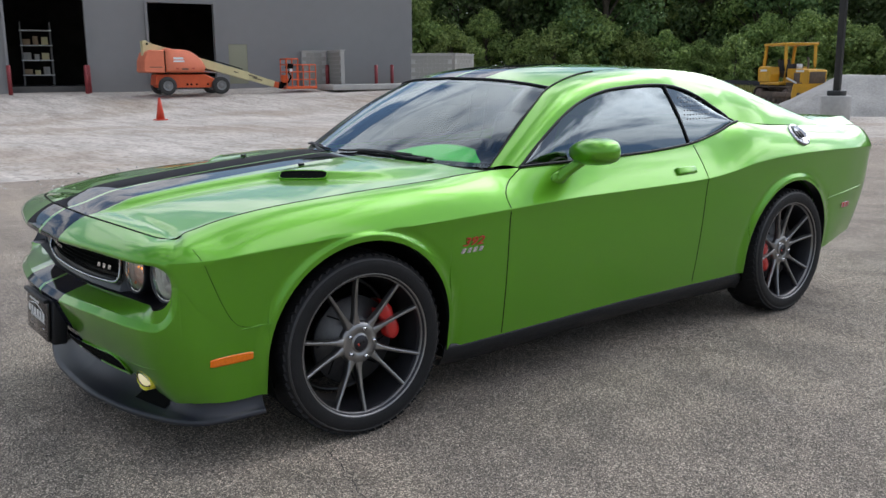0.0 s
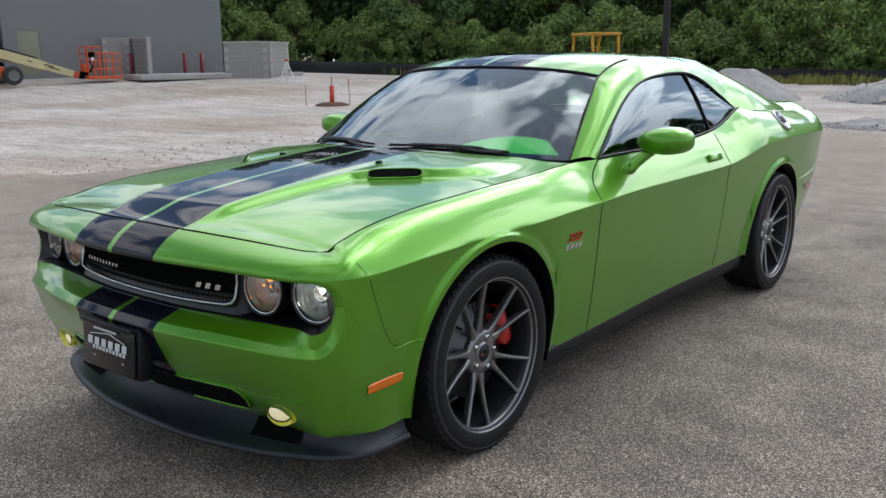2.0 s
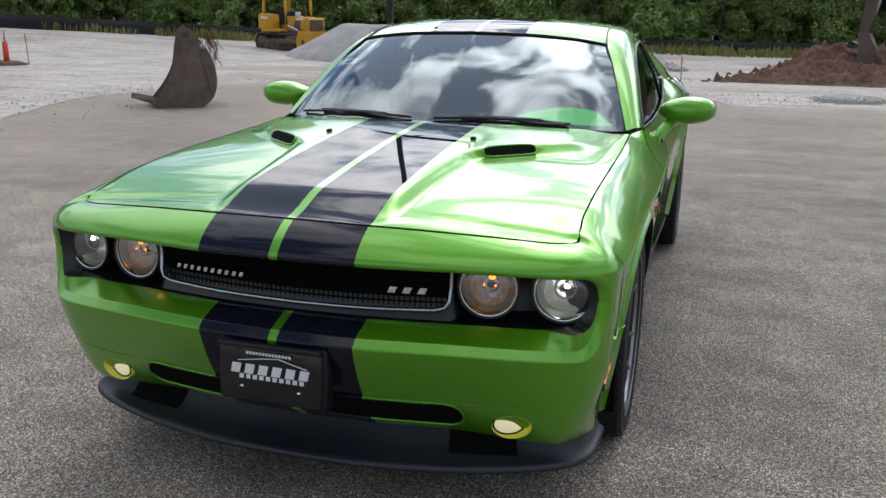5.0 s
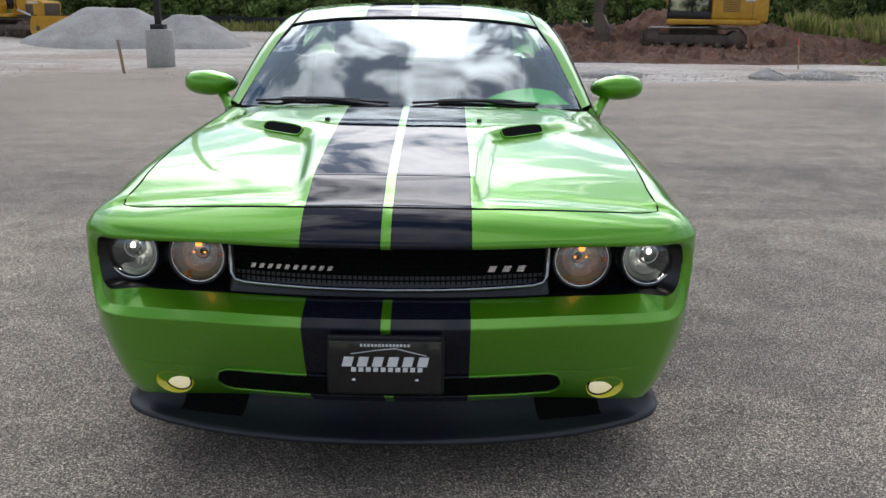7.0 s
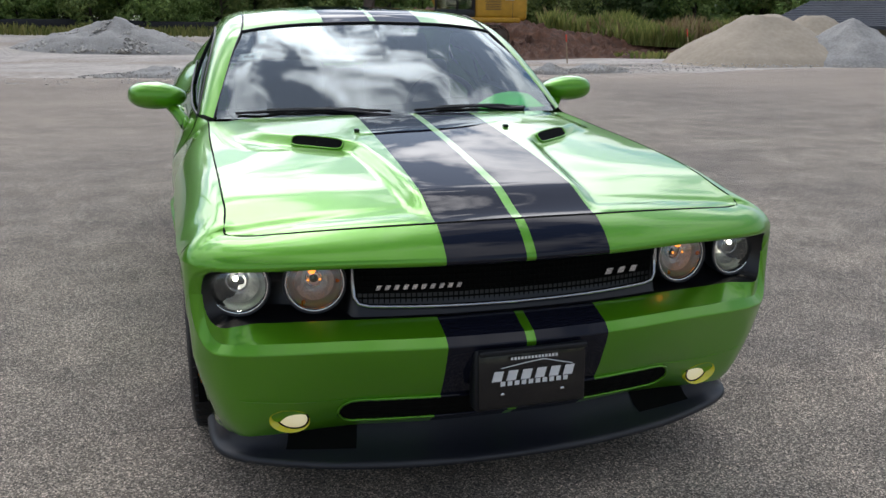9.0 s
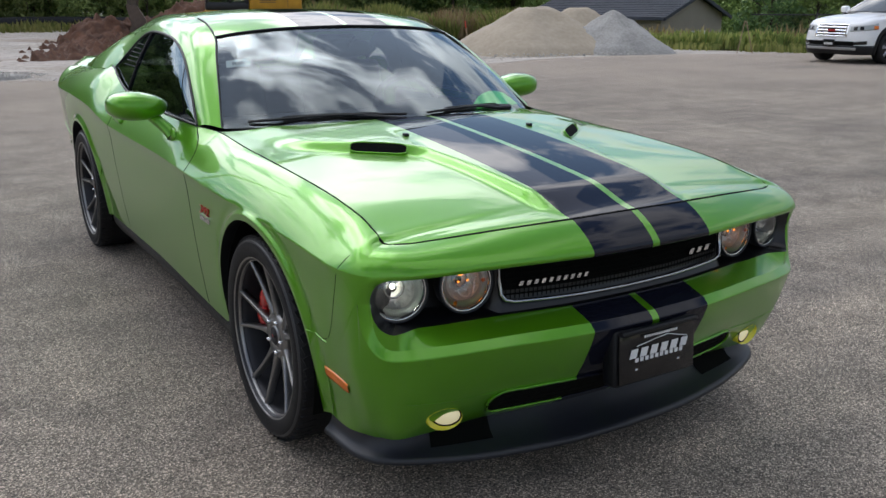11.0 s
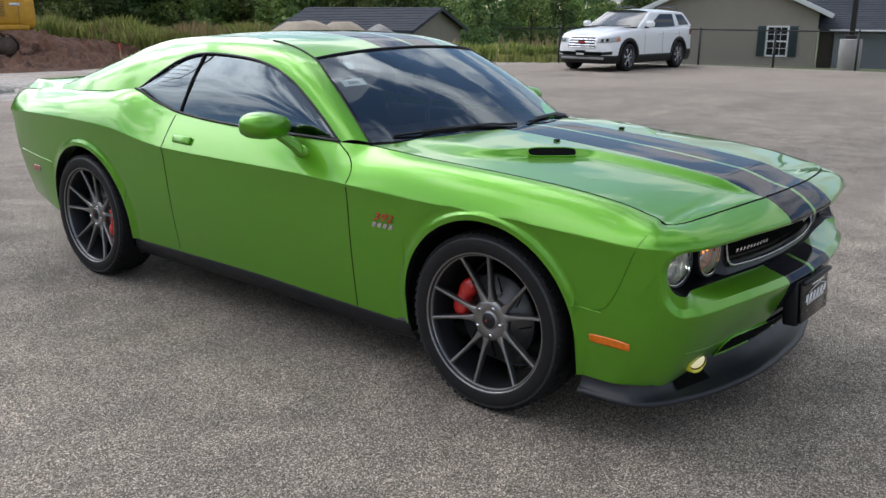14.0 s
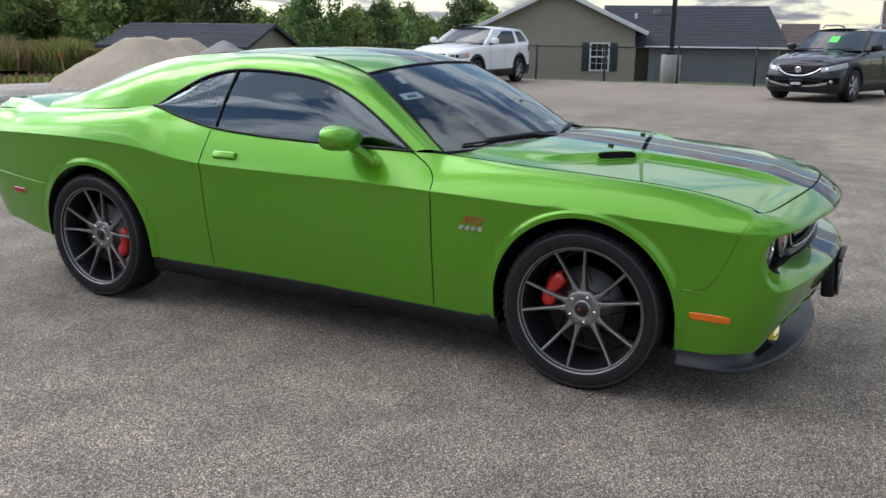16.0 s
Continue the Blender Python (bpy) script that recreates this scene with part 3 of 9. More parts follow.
def ribbon(points, width, up, lift=0.0008):
    """A thin dark strip laid along points on a surface: the gap between two panels."""
    rows = []
    for i, p in enumerate(points):
        d = np.array(points[min(i + 1, len(points) - 1)]) - np.array(points[max(i - 1, 0)])
        u = np.array(up[i] if isinstance(up, list) else up, float)
        w = np.cross(d, u)
        w = w / (np.linalg.norm(w) + 1e-9) * width / 2
        u = u / np.linalg.norm(u)
        q = np.array(p) + u * lift
        rows.append([q - w - u * 0.004, q - w, q + w, q + w - u * 0.004])
    return grid_bm(rows)


def shell_at(y, z, front=False):
    """The point of the body side at a given y and z, with its normal."""
    i = int(np.argmin(np.abs(ST_Y - y) + (0 if not front else 0)))
    i = max(1, min(i, len(stations) - 2))
    col = SHELL[i]
    j = int(np.clip(np.searchsorted(col[:, 2], z), 1, NL + NU - 1))
    t = (z - col[j - 1, 2]) / (col[j, 2] - col[j - 1, 2] + 1e-9)
    t = min(max(t, 0), 1)
    p = col[j - 1] * (1 - t) + col[j] * t
    n = SHELL_N[i, j - 1] * (1 - t) + SHELL_N[i, j] * t
    return np.array([p[0], y, p[2]]), n / np.linalg.norm(n)


def seam(name, yz, width=0.005, material="gap", lift=0.0008):
    """A panel gap, or a raised bead for its lit edge, on both sides through (y, z) points of the body side."""
    pts, ups = [], []
    for y, z in yz:
        p, n = shell_at(y, z)
        pts.append(p)
        ups.append(n)
    for sg in (1, -1):
        q = [(sg * p[0], p[1], p[2]) for p in pts]
        u = [(sg * n[0], n[1], n[2]) for n in ups]
        part(name, ribbon(q, width, u, lift), M[material], coupe)


seam("door_gap", [(door_front(z), z) for z in np.linspace(0.27, 0.985, 40)])
seam("door_gap", [(2.10 + 0.015 * math.sin((z - 0.3) * 3), z) for z in np.linspace(0.30, 1.022, 40)], 0.0045)
seam("bumper_seam", [tuple(p) for p in curve3([(-0.655, 0.828), (-0.625, 0.765), (-0.592, 0.68), (-0.556, 0.60), (-0.518, 0.545), (-0.475, 0.527), (-0.44, 0.523)], 30)], 0.0016)
# raised body-colour beads stand in for the lit lower edge of the bumper gap
seam("bumper_edge", [(-0.50 + 0.012 * k, 0.522 + 0.0005 * k) for k in range(11)], 0.0032, "paint", 0.003)
seam("bumper_edge", [(3.36, 0.640), (3.45, 0.648), (3.6, 0.662), (3.8, 0.68)], 0.004, "paint", 0.003)
front_gap = [tuple(SHELL[i, -1] * (-1, 1, 1)) for i in range(i_c, -1, -1)] + [tuple(SHELL[i, -1]) for i in range(1, i_c + 1)]
part("hood_gap", ribbon(front_gap, 0.007, (0, -0.5, 1)), M["gap"], coupe)
for sg in (1, -1):
    part("hood_gap", ribbon([(sg * (edge_x(y) - 0.0012), y, edge_z(y)) for y in np.linspace(-0.703, 0.73, 60)], 0.0055, (sg * 0.4, 0, 1), 0.0008), M["gap"], coupe)

# ---- greenhouse ----
ws_low = [(0, 0.44, 1.022), (0.25, 0.465, 1.018), (0.5, 0.565, 1.008), (0.68, 0.68, 0.998), (0.768, 0.757, 0.992)]
ws_top = [(0, 1.165, 1.376), (0.3, 1.18, 1.368), (0.5, 1.22, 1.350), (0.61, 1.275, 1.330)]
rail = curve3([(0.768, 0.757, 0.992), (0.715, 0.93, 1.115), (0.655, 1.13, 1.250), (0.61, 1.275, 1.330), (0.585, 1.5, 1.392), (0.575, 1.8, 1.418), (0.57, 2.15, 1.418), (0.565, 2.45, 1.400), (0.567, 2.70, 1.360), (0.602, 3.0, 1.272), (0.655, 3.45, 1.094)], 141)
frame_top = curve3([(0.832, 0.880, 0.990), (0.79, 1.08, 1.125), (0.748, 1.30, 1.245), (0.722, 1.52, 1.312), (0.708, 1.80, 1.338), (0.702, 2.06, 1.336), (0.712, 2.26, 1.292), (0.755, 2.45, 1.195), (0.795, 2.565, 1.128), (0.832, 2.80, 1.106), (0.832, 3.1, 1.090), (0.80, 3.42, 1.074)], 141)


def patch(lo, hi, n, m, bulge, out):
    """A sheet between two curves, bowed outwards."""
    A, B = curve3(lo, n), curve3(hi, n)
    rows = []
    for k in range(m):
        t = k / (m - 1)
        rows.append([tuple(A[i] * (1 - t) + B[i] * t + np.array(out) * bulge * math.sin(math.pi * t)) for i in range(n)])
    return rows


def mirror_rows(rows):
    return [[(-p[0], p[1], p[2]) for p in r[::-1]] + list(r[1:]) for r in rows]


windshield = part("windshield", grid_bm(mirror_rows(patch(ws_low, ws_top, 24, 20, 0.022, (0, -0.45, 0.9)))), M["windshield"], coupe, "clear raked windshield reflecting cloud")
# black glass border
for lo, hi in ((0.0, 0.05), (0.965, 1.0)):
    rr = patch(ws_low, ws_top, 24, 41, 0.022, (0, -0.45, 0.9))
    sel = [[(p[0] * 0.995, p[1] + 0.006, p[2] - 0.004) for p in r] for k, r in enumerate(rr) if lo <= k / 40 <= hi]
    part("glass_border", grid_bm(mirror_rows(sel)), M["gloss_black"], windshield)
for sg in (1, -1):
    part("windshield_trim", tube_bm([(sg * (p[0] + 0.002), p[1], p[2] + 0.002) for p in rail[:50:2]], 0.0045), M["black_plastic"], windshield)
part("windshield_trim", tube_bm([(-p[0], p[1], p[2] + 0.003) for p in curve3(ws_top, 24)[::-1]] + [(p[0], p[1], p[2] + 0.003) for p in curve3(ws_top, 24)[1:]], 0.006), M["black_plastic"], windshield)

i_ws = int(np.argmin(np.abs(rail[:, 1] - 1.275)))
i_rw = int(np.argmin(np.abs(rail[:, 1] - 2.66)))
roof_mid = spl([1.16, 1.35, 1.6, 1.85, 2.15, 2.45, 2.75], [1.376, 1.421, 1.445, 1.451, 1.443, 1.414, 1.364])
top_c = curve3(ws_top, 25)
roof_rows = []
for k in range(48):
    t = k / 47
    e = rail[int(round(i_ws + (i_rw - i_ws) * t))]
    row = []
    for q in range(25):
        u = q / 24
        yf = top_c[int(round(u * 24))][1]
        y = (yf + (e[1] - 1.275) * (2.72 - 0.06 * u * u - yf) / (2.66 - 1.275))
        zm = roof_mid(1.165 + (e[1] - 1.275) * (2.72 - 1.165) / (2.66 - 1.275))
        row.append((e[0] * u, y if u < 1 else e[1], e[2] + (zm - e[2]) * (1 - u ** 2.6)))
    roof_rows.append(row)
roof = part("roof", grid_bm(mirror_rows(roof_rows)), M["stripe"], coupe, "steel roof panel with the stripes carried over it")
rear_top = roof_rows[-1]
glass_r = [[(p[0] + (0.665 * (q / 24) - p[0]) * t, p[1] + (3.42 - 0.02 * (q / 24) - p[1]) * t, p[2] + (1.066 - p[2]) * t + 0.025 * math.sin(math.pi * t)) for q, p in enumerate(rear_top)] for t in np.linspace(0, 1, 14)]
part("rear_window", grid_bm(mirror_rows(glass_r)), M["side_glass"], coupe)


def band(sg):
    rows = []
    for i in range(141):
        a, b = rail[i], frame_top[i]
        out = np.array([0.75, 0, 0.66])
        rows.append([tuple((a * (1 - t) + b * t + out * (0.020 + 0.016 * smooth01(2.2, 2.8, a[1])) * math.sin(math.pi * t)) * (sg, 1, 1)) for t in np.linspace(0, 1, 10)])
    return grid_bm(rows)


pillars = side_pair("roof_pillar", band, M["paint"], "windshield pillar, roof rail and wide rear pillar in one")
for sg in (1, -1):
    part("roof_seam", ribbon([(sg * p[0], p[1], p[2]) for p in rail[i_ws + 2:i_rw - 8:2]], 0.0022, (sg * 0.3, 0, 1)), M["gap"], coupe)

i_end = int(np.argmin(np.abs(frame_top[:, 1] - 2.565)))


def belt(y):
    return np.array([shoulder_x(y), y, shoulder_z(y)])


def side_window(lo_y, hi_y, sg):
    rows = []
    ys = np.linspace(lo_y, hi_y, 40)
    fy = frame_top[:i_end + 1]
    for y in ys:
        tp = np.array([np.interp(y, fy[:, 1], fy[:, k]) for k in range(3)])
        bt = belt(y)
        rows.append([tuple((bt * (1 - t) + tp * t + np.array([0.012 * math.sin(math.pi * t) - 0.010, 0, 0])) * (sg, 1, 1)) for t in np.linspace(0, 1, 10)])
    return grid_bm(rows)


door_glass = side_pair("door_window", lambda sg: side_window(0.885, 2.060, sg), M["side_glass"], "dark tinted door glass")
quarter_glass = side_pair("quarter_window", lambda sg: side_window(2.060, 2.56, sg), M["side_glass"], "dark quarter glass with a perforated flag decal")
for k, sg in enumerate((1, -1)):
    fy = frame_top[:i_end + 1]
    part("window_seal", tube_bm([(sg * (p[0] + 0.003), p[1], p[2] - 0.004) for p in fy[::2]], 0.0065), M["black_plastic"], door_glass[k])
    low = [belt(y) for y in np.linspace(0.885, 2.56, 50)]
    part("window_seal", tube_bm([(sg * (p[0] + 0.002), p[1], p[2] + 0.005) for p in low], 0.0065), M["black_plastic"], door_glass[k])
    tp = np.array([np.interp(2.030, fy[:, 1], fy[:, q]) for q in range(3)])
    part("pillar_seal", tube_bm([(sg * (belt(2.095)[0] - 0.004), 2.095, belt(2.095)[2]), (sg * ((belt(2.095)[0] + tp[0]) / 2 + 0.008), 2.0625, (belt(2.095)[2] + tp[2]) / 2), (sg * (tp[0] - 0.002), 2.030, tp[2])], 0.0062), M["black_plastic"], quarter_glass[k])
    # flag decal in the quarter glass: rows of small dots and bars
    bm = bmesh.new()
    for r in range(9):
        z = 1.09 + r * 0.022
        y1 = 2.53 - max(0, (z - 1.11)) * 1.15
        y0 = 2.125 + 0.0
        for c in range(14):
            y = y0 + c * 0.027 + (0.013 if r % 2 else 0)
            if y > y1 - 0.02 or z < shoulder_z(y) + 0.02:
                continue
            tp = np.interp(y, fy[:, 1], fy[:, 2])
            if z > tp - 0.015 or z < 1.15 or c > 8:
                continue
            t = (z - shoulder_z(y)) / (tp - shoulder_z(y))
            x = shoulder_x(y) * (1 - t) + np.interp(y, fy[:, 1], fy[:, 0]) * t + 0.012 * math.sin(math.pi * t) - 0.0085
            box_bm(0.001, 0.008 if c < 6 else 0.014, 0.007 if c < 6 else 0.005, (sg * x, y, z), bm=bm)
    part("flag_decal", bm, M["decal"], quarter_glass[k], "pale perforated flag sticker")

# ---- deck and spoiler ----
deck = []
for t in np.linspace(0, 1, 20):
    y = 3.40 + 0.64 * t
    i = int(np.argmin(np.abs(SHELL[150:, -1, 1] - y))) + 150
    xe = SHELL[i, -1, 0] if y < 3.9 else 0.68
    deck.append([(xe * u, y - 0.0 * abs(u), 1.080 - 0.012 * abs(u) ** 2 - 0.02 * t) for u in np.linspace(-1, 1, 25)])
part("trunk_lid", grid_bm(deck), M["stripe"], coupe)
sp = []
for u in np.linspace(-1, 1, 41):
    x = 0.80 * u
    y0 = 3.80 - 0.06 * u * u
    k = 1 - smooth01(0.90, 1.0, abs(u))
    z = lambda h: 1.062 + (h - 1.062) * (0.02 + 0.98 * k)
    sp.append([(x, y0 - 0.20, z(1.064)), (x, y0 - 0.10, z(1.088)), (x, y0, z(1.104)), (x, y0 + 0.12, z(1.114)), (x, y0 + 0.142, z(1.105)), (x, y0 + 0.138, z(1.068)), (x, y0, z(1.050))])
part("spoiler", grid_bm(sp), M["stripe"], coupe, "low body-coloured rear spoiler")

# ---- floor pan, wheel wells, sills, splitter ----
part("underbody", box_bm(1.60, 3.9, 0.07, (0, 1.30, 0.26), 0.03), M["gap"], coupe)
for yc in AXLES:
    for sg in (1, -1):
        rows = []
        for a in np.linspace(-0.35, math.pi + 0.35, 28):
            y, z = yc + 0.41 * math.cos(a), ARCH_Z + 0.41 * math.sin(a)
            rows.append([(sg * 0.895, y, z), (sg * 0.72, y, z), (sg * 0.56, y, z), (sg * 0.56, yc, ARCH_Z)])
        part("wheel_liner", grid_bm(rows), M["gap"], coupe)
sill_rows = {}
for sg in (1, -1):
    rows = []
    for y in np.linspace(0.405, 2.56, 40):
        p, n = shell_at(y, sill_z(y) + 0.002)
        x, z = p[0], p[2]
        if abs(y - FA) < ARCH_R + 0.05 or abs(y - WB) < ARCH_R:
            x, z = 0.885, 0.27
        rows.append([(sg * (x - 0.03), y, z + 0.012), (sg * (x - 0.004), y, z + 0.004), (sg * (x + 0.002), y, z - 0.012), (sg * (x - 0.006), y, z - 0.05), (sg * (x - 0.03), y, z - 0.088), (sg * (x - 0.12), y, z - 0.095)])
    part("side_skirt", grid_bm(rows), M["black_plastic"], coupe, "matt black plastic side skirt")
split_plan = curve3([(0, -0.862), (0.25, -0.850), (0.52, -0.797), (0.71, -0.733), (0.80, -0.685), (0.848, -0.630), (0.868, -0.55), (0.873, -0.408)], 60)
rows = []
for i in range(-59, 60):
    p = split_plan[abs(i)]
    sg = 1 if i >= 0 else -1
    d = split_plan[min(abs(i) + 1, 59)] - split_plan[max(abs(i) - 1, 0)]
    n = np.array([d[1], -d[0]])
    n = n / np.linalg.norm(n)
    if i == 0:
        n = np.array([0, -1.0])
    e = smooth01(24, 50, abs(i))
    up = 0.012 * e
    reach = 1 - 0.74 * e
    top = 0.288 - 0.014 * e
    zf = lambda f: 0.186 + up + (top - 0.186 - up) * f
    prof = [(0.16 * reach + 0.02, 0.166 + up), (0.02, 0.164 + up), (0.003, 0.167 + up), (0.0, 0.175 + up), (0.004, 0.184 + up), (0.018 * reach + 0.004, zf(0.02)), (0.055 * reach + 0.003, zf(0.10)), (0.090 * reach + 0.002, zf(0.28)), (0.120 * reach, zf(0.58)), (0.142 * reach, zf(1.0))]
    rows.append([(sg * (p[0] - n[0] * a), p[1] - n[1] * a, z) for a, z in prof])
part("front_splitter", grid_bm(rows), M["satin_black"], coupe, "dark satin chin splitter under the bumper")
# dark patches laid on the slope of the splitter for the shade in the duct mouths
for sg in (1, -1):
    duct = []
    for i in np.linspace(25, 36, 12):
        r = rows[59 + sg * int(i)]
        n_up = np.array([0, -0.5, 0.86]) * 0.003
        duct.append([tuple(np.array(r[k]) * (1 - t) + np.array(r[k + 1]) * t + n_up) for k, t in ((6, 0.2), (7, 0.0), (7, 0.5), (8, 0.0), (8, 0.6), (8, 0.95))])
    part("brake_duct", grid_bm(duct), M["gap"], coupe)


# ---- wheels ----
def build_wheel():
    """One wheel about its hub, its outer face towards +x."""
    w = thing("wheel", "", "")
    ty = [(0.277, -0.115), (0.295, -0.122), (0.325, -0.124), (0.350, -0.112), (0.3615, -0.09), (0.364, -0.05), (0.364, 0.05), (0.3615, 0.09), (0.350, 0.112), (0.337, 0.1205), (0.325, 0.124), (0.312, 0.1225), (0.298, 0.122), (0.285, 0.117), (0.277, 0.108)]
    tyre = part("tyre", lathe_bm(ty, 72), M["rubber"], w, "black road tyre with a ribbed tread")
    bm = bmesh.new()
    for k in range(60):
        a = 2 * math.pi * k / 60
        for sx in (-1, 1):
            b = bmesh.new()
            bmesh.ops.create_cube(b, size=1.0, matrix=Matrix.Diagonal((0.058, 0.026, 0.010, 1)))
            b.transform(Matrix.Rotation(a + 0.03 * sx, 4, "X") @ Matrix.Translation((0.080 * sx, 0, 0.3590)) @ Matrix.Rotation(sx * 0.10, 4, "Y") @ Matrix.Rotation(0.35 * sx, 4, "Z"))
            join(bm, b)
    tagged(part("tread_block", bm, M["rubber"], w, smooth=False), kind="stuff")
    part("sidewall_ridge", lathe_bm([(0.338, 0.1195), (0.3405, 0.1215), (0.344, 0.1185), (0.347, 0.113)], 72), M["rubber_sheen"], w)
    rim = part("rim", lathe_bm([(0.273, 0.095), (0.277, 0.112), (0.285, 0.117), (0.2885, 0.113), (0.2885, 0.108), (0.281, 0.102), (0.274, 0.098), (0.269, 0.07), (0.260, 0.02), (0.254, -0.11), (0.277, -0.115)], 72), M["rim_dark"], w, "gunmetal ten-spoke alloy rim")
    part("rim_lip", lathe_bm([(0.2705, 0.094), (0.2715, 0.104), (0.2740, 0.1055), (0.2775, 0.1035), (0.2785, 0.1085), (0.2800, 0.1135), (0.2835, 0.1180), (0.2880, 0.1175), (0.2905, 0.1130), (0.2900, 0.105)], 96), M["rim"], w)
    part("barrel_edge", lathe_bm([(0.226, -0.095), (0.230, -0.088), (0.236, -0.090), (0.240, -0.098)], 64), M["brake_iron"], w)
    for k in range(10):
        g, sd = divmod(k, 2)
        a0 = math.radians(72 * g + (11.5 if sd else -11.5))
        a1 = math.radians(72 * g + (14.6 if sd else -14.6))
        rows = []
        for t in np.linspace(0, 1, 15):
            r = 0.050 + (0.2765 - 0.050) * t
            a = a0 + (a1 - a0) * t
            x = 0.064 + 0.040 * t ** 1.5
            wd = 0.0088 + 0.0185 * math.exp(-((r - 0.050) / 0.042) ** 1.6) - 0.0012 * t
            dp = 0.032 - 0.010 * t
            c, s = math.cos(a), math.sin(a)
            q = lambda dx, dw: (x + dx, r * s + dw * c, r * c - dw * s)
            rows.append([q(-dp, -wd), q(-0.007, -wd), q(-0.001, -wd * 0.70), q(0, -wd * 0.62), q(0, wd * 0.62), q(-0.001, wd * 0.70), q(-0.007, wd), q(-dp, wd), q(-dp, -wd)])
        part("spoke", grid_bm(rows), M["rim"], w)
    hub = part("hub_cap", lathe_bm([(0.0, 0.070), (0.033, 0.070), (0.036, 0.067), (0.040, 0.062), (0.044, 0.066), (0.078, 0.066), (0.086, 0.055), (0.088, 0.03), (0.0, 0.03)], 40), M["rim"], w)
    part("hub_badge", lathe_bm([(0.0, 0.0715), (0.031, 0.0715), (0.033, 0.069)], 32), M["rim_dark"], w)
    for dy, m_ in ((-0.013, "print_red"), (0.0, "rubber"), (0.013, "rubber")):
        part("hub_mark", box_bm(0.001, 0.008, 0.011, (0.0722, dy, 0.0)), M[m_], w)
    for k in range(5):
        a = math.radians(72 * k + 36)
        part("lug_nut", cyl_bm(0.0085, 0.007, (0.058, 0.060 * math.sin(a), 0.060 * math.cos(a)), (0.078, 0.060 * math.sin(a), 0.060 * math.cos(a)), 10), M["chrome"], w)
    return w


def finish_wheel(w, sg, y, spin, caliper_dir, rear):
    w.parent = coupe
    w.matrix_basis = pose(sg * (0.835 if rear else 0.797), y, TYRE_R) @ (pose(0, 0, 0, 0, 0, 0) if sg > 0 else pose(0, 0, 0, 0, 0, 180)) @ Matrix.Rotation(radians(spin), 4, "X")
    x = sg * (0.835 if rear else 0.797)
    part("brake_disc", lathe_bm([(0.10, 0.0), (0.178, 0.0), (0.178, 0.028), (0.10, 0.028), (0.095, 0.05), (0.07, 0.05), (0.0, 0.05)], 48), M["brake_iron"], coupe, "slotted steel brake disc").matrix_basis = pose(x - sg * 0.012, y, TYRE_R) @ (Matrix() if sg > 0 else pose(0, 0, 0, 0, 0, 180))
    for k in range(8):
        a = 2 * math.pi * k / 8
        slot = box_bm(0.002, 0.006, 0.062, (0.0285, 0.012, 0.140), 0, Matrix.Rotation(0.35, 4, "X"))
        slot.transform(pose(x - sg * 0.012, y, TYRE_R) @ (Matrix() if sg > 0 else pose(0, 0, 0, 0, 0, 180)) @ Matrix.Rotation(a, 4, "X"))
        part("disc_slot", slot, M["gap"], coupe, smooth=False)
    rows = []
    for k in range(25):
        f = k / 24
        a = caliper_dir + (f - 0.5) * 1.02
        waist = 1 - 0.22 * math.exp(-((f - 0.5) / 0.10) ** 2) - 0.5 * abs(2 * f - 1) ** 8
        ro, ri = 0.168 + 0.032 * waist, 0.168 - 0.036 * waist
        xo, xi = x + sg * (0.062 * (0.75 + 0.25 * waist)), x - sg * 0.02
        c, s_ = math.cos(a), math.sin(a)
        q = lambda xx, rr: (xx, y + rr * s_, TYRE_R + rr * c)
        rows.append([q(xi, ri), q(xo - sg * 0.012, ri), q(xo, ri + 0.012), q(xo, ro - 0.014), q(xo - sg * 0.014, ro), q(xi, ro), q(xi, ri)])
    bm = grid_bm(rows)
    part("brake_caliper", bm, M["red"], coupe, "bright red brake caliper")


wheel = build_wheel()
for k, (sg, y, spin) in enumerate(((1, FA, 20.4), (1, WB, 9), (-1, FA, 12), (-1, WB, 1))):
    w = wheel if k == 0 else copy_thing(wheel, Matrix())
    finish_wheel(w, sg, y, spin, 1.15 if y == FA else -1.75, y == WB)


# ---- lamps, grille, plate ----
def aim(p, n):
    """A pose at p whose +z points along n."""
    return Matrix.Translation(p) @ Vector(n).to_track_quat("Z", "Y").to_matrix().to_4x4()


def lathe_at(profile, p, n, seg=40):
    b = lathe_bm(profile, seg, "Z")
    b.transform(aim(p, n))
    return b


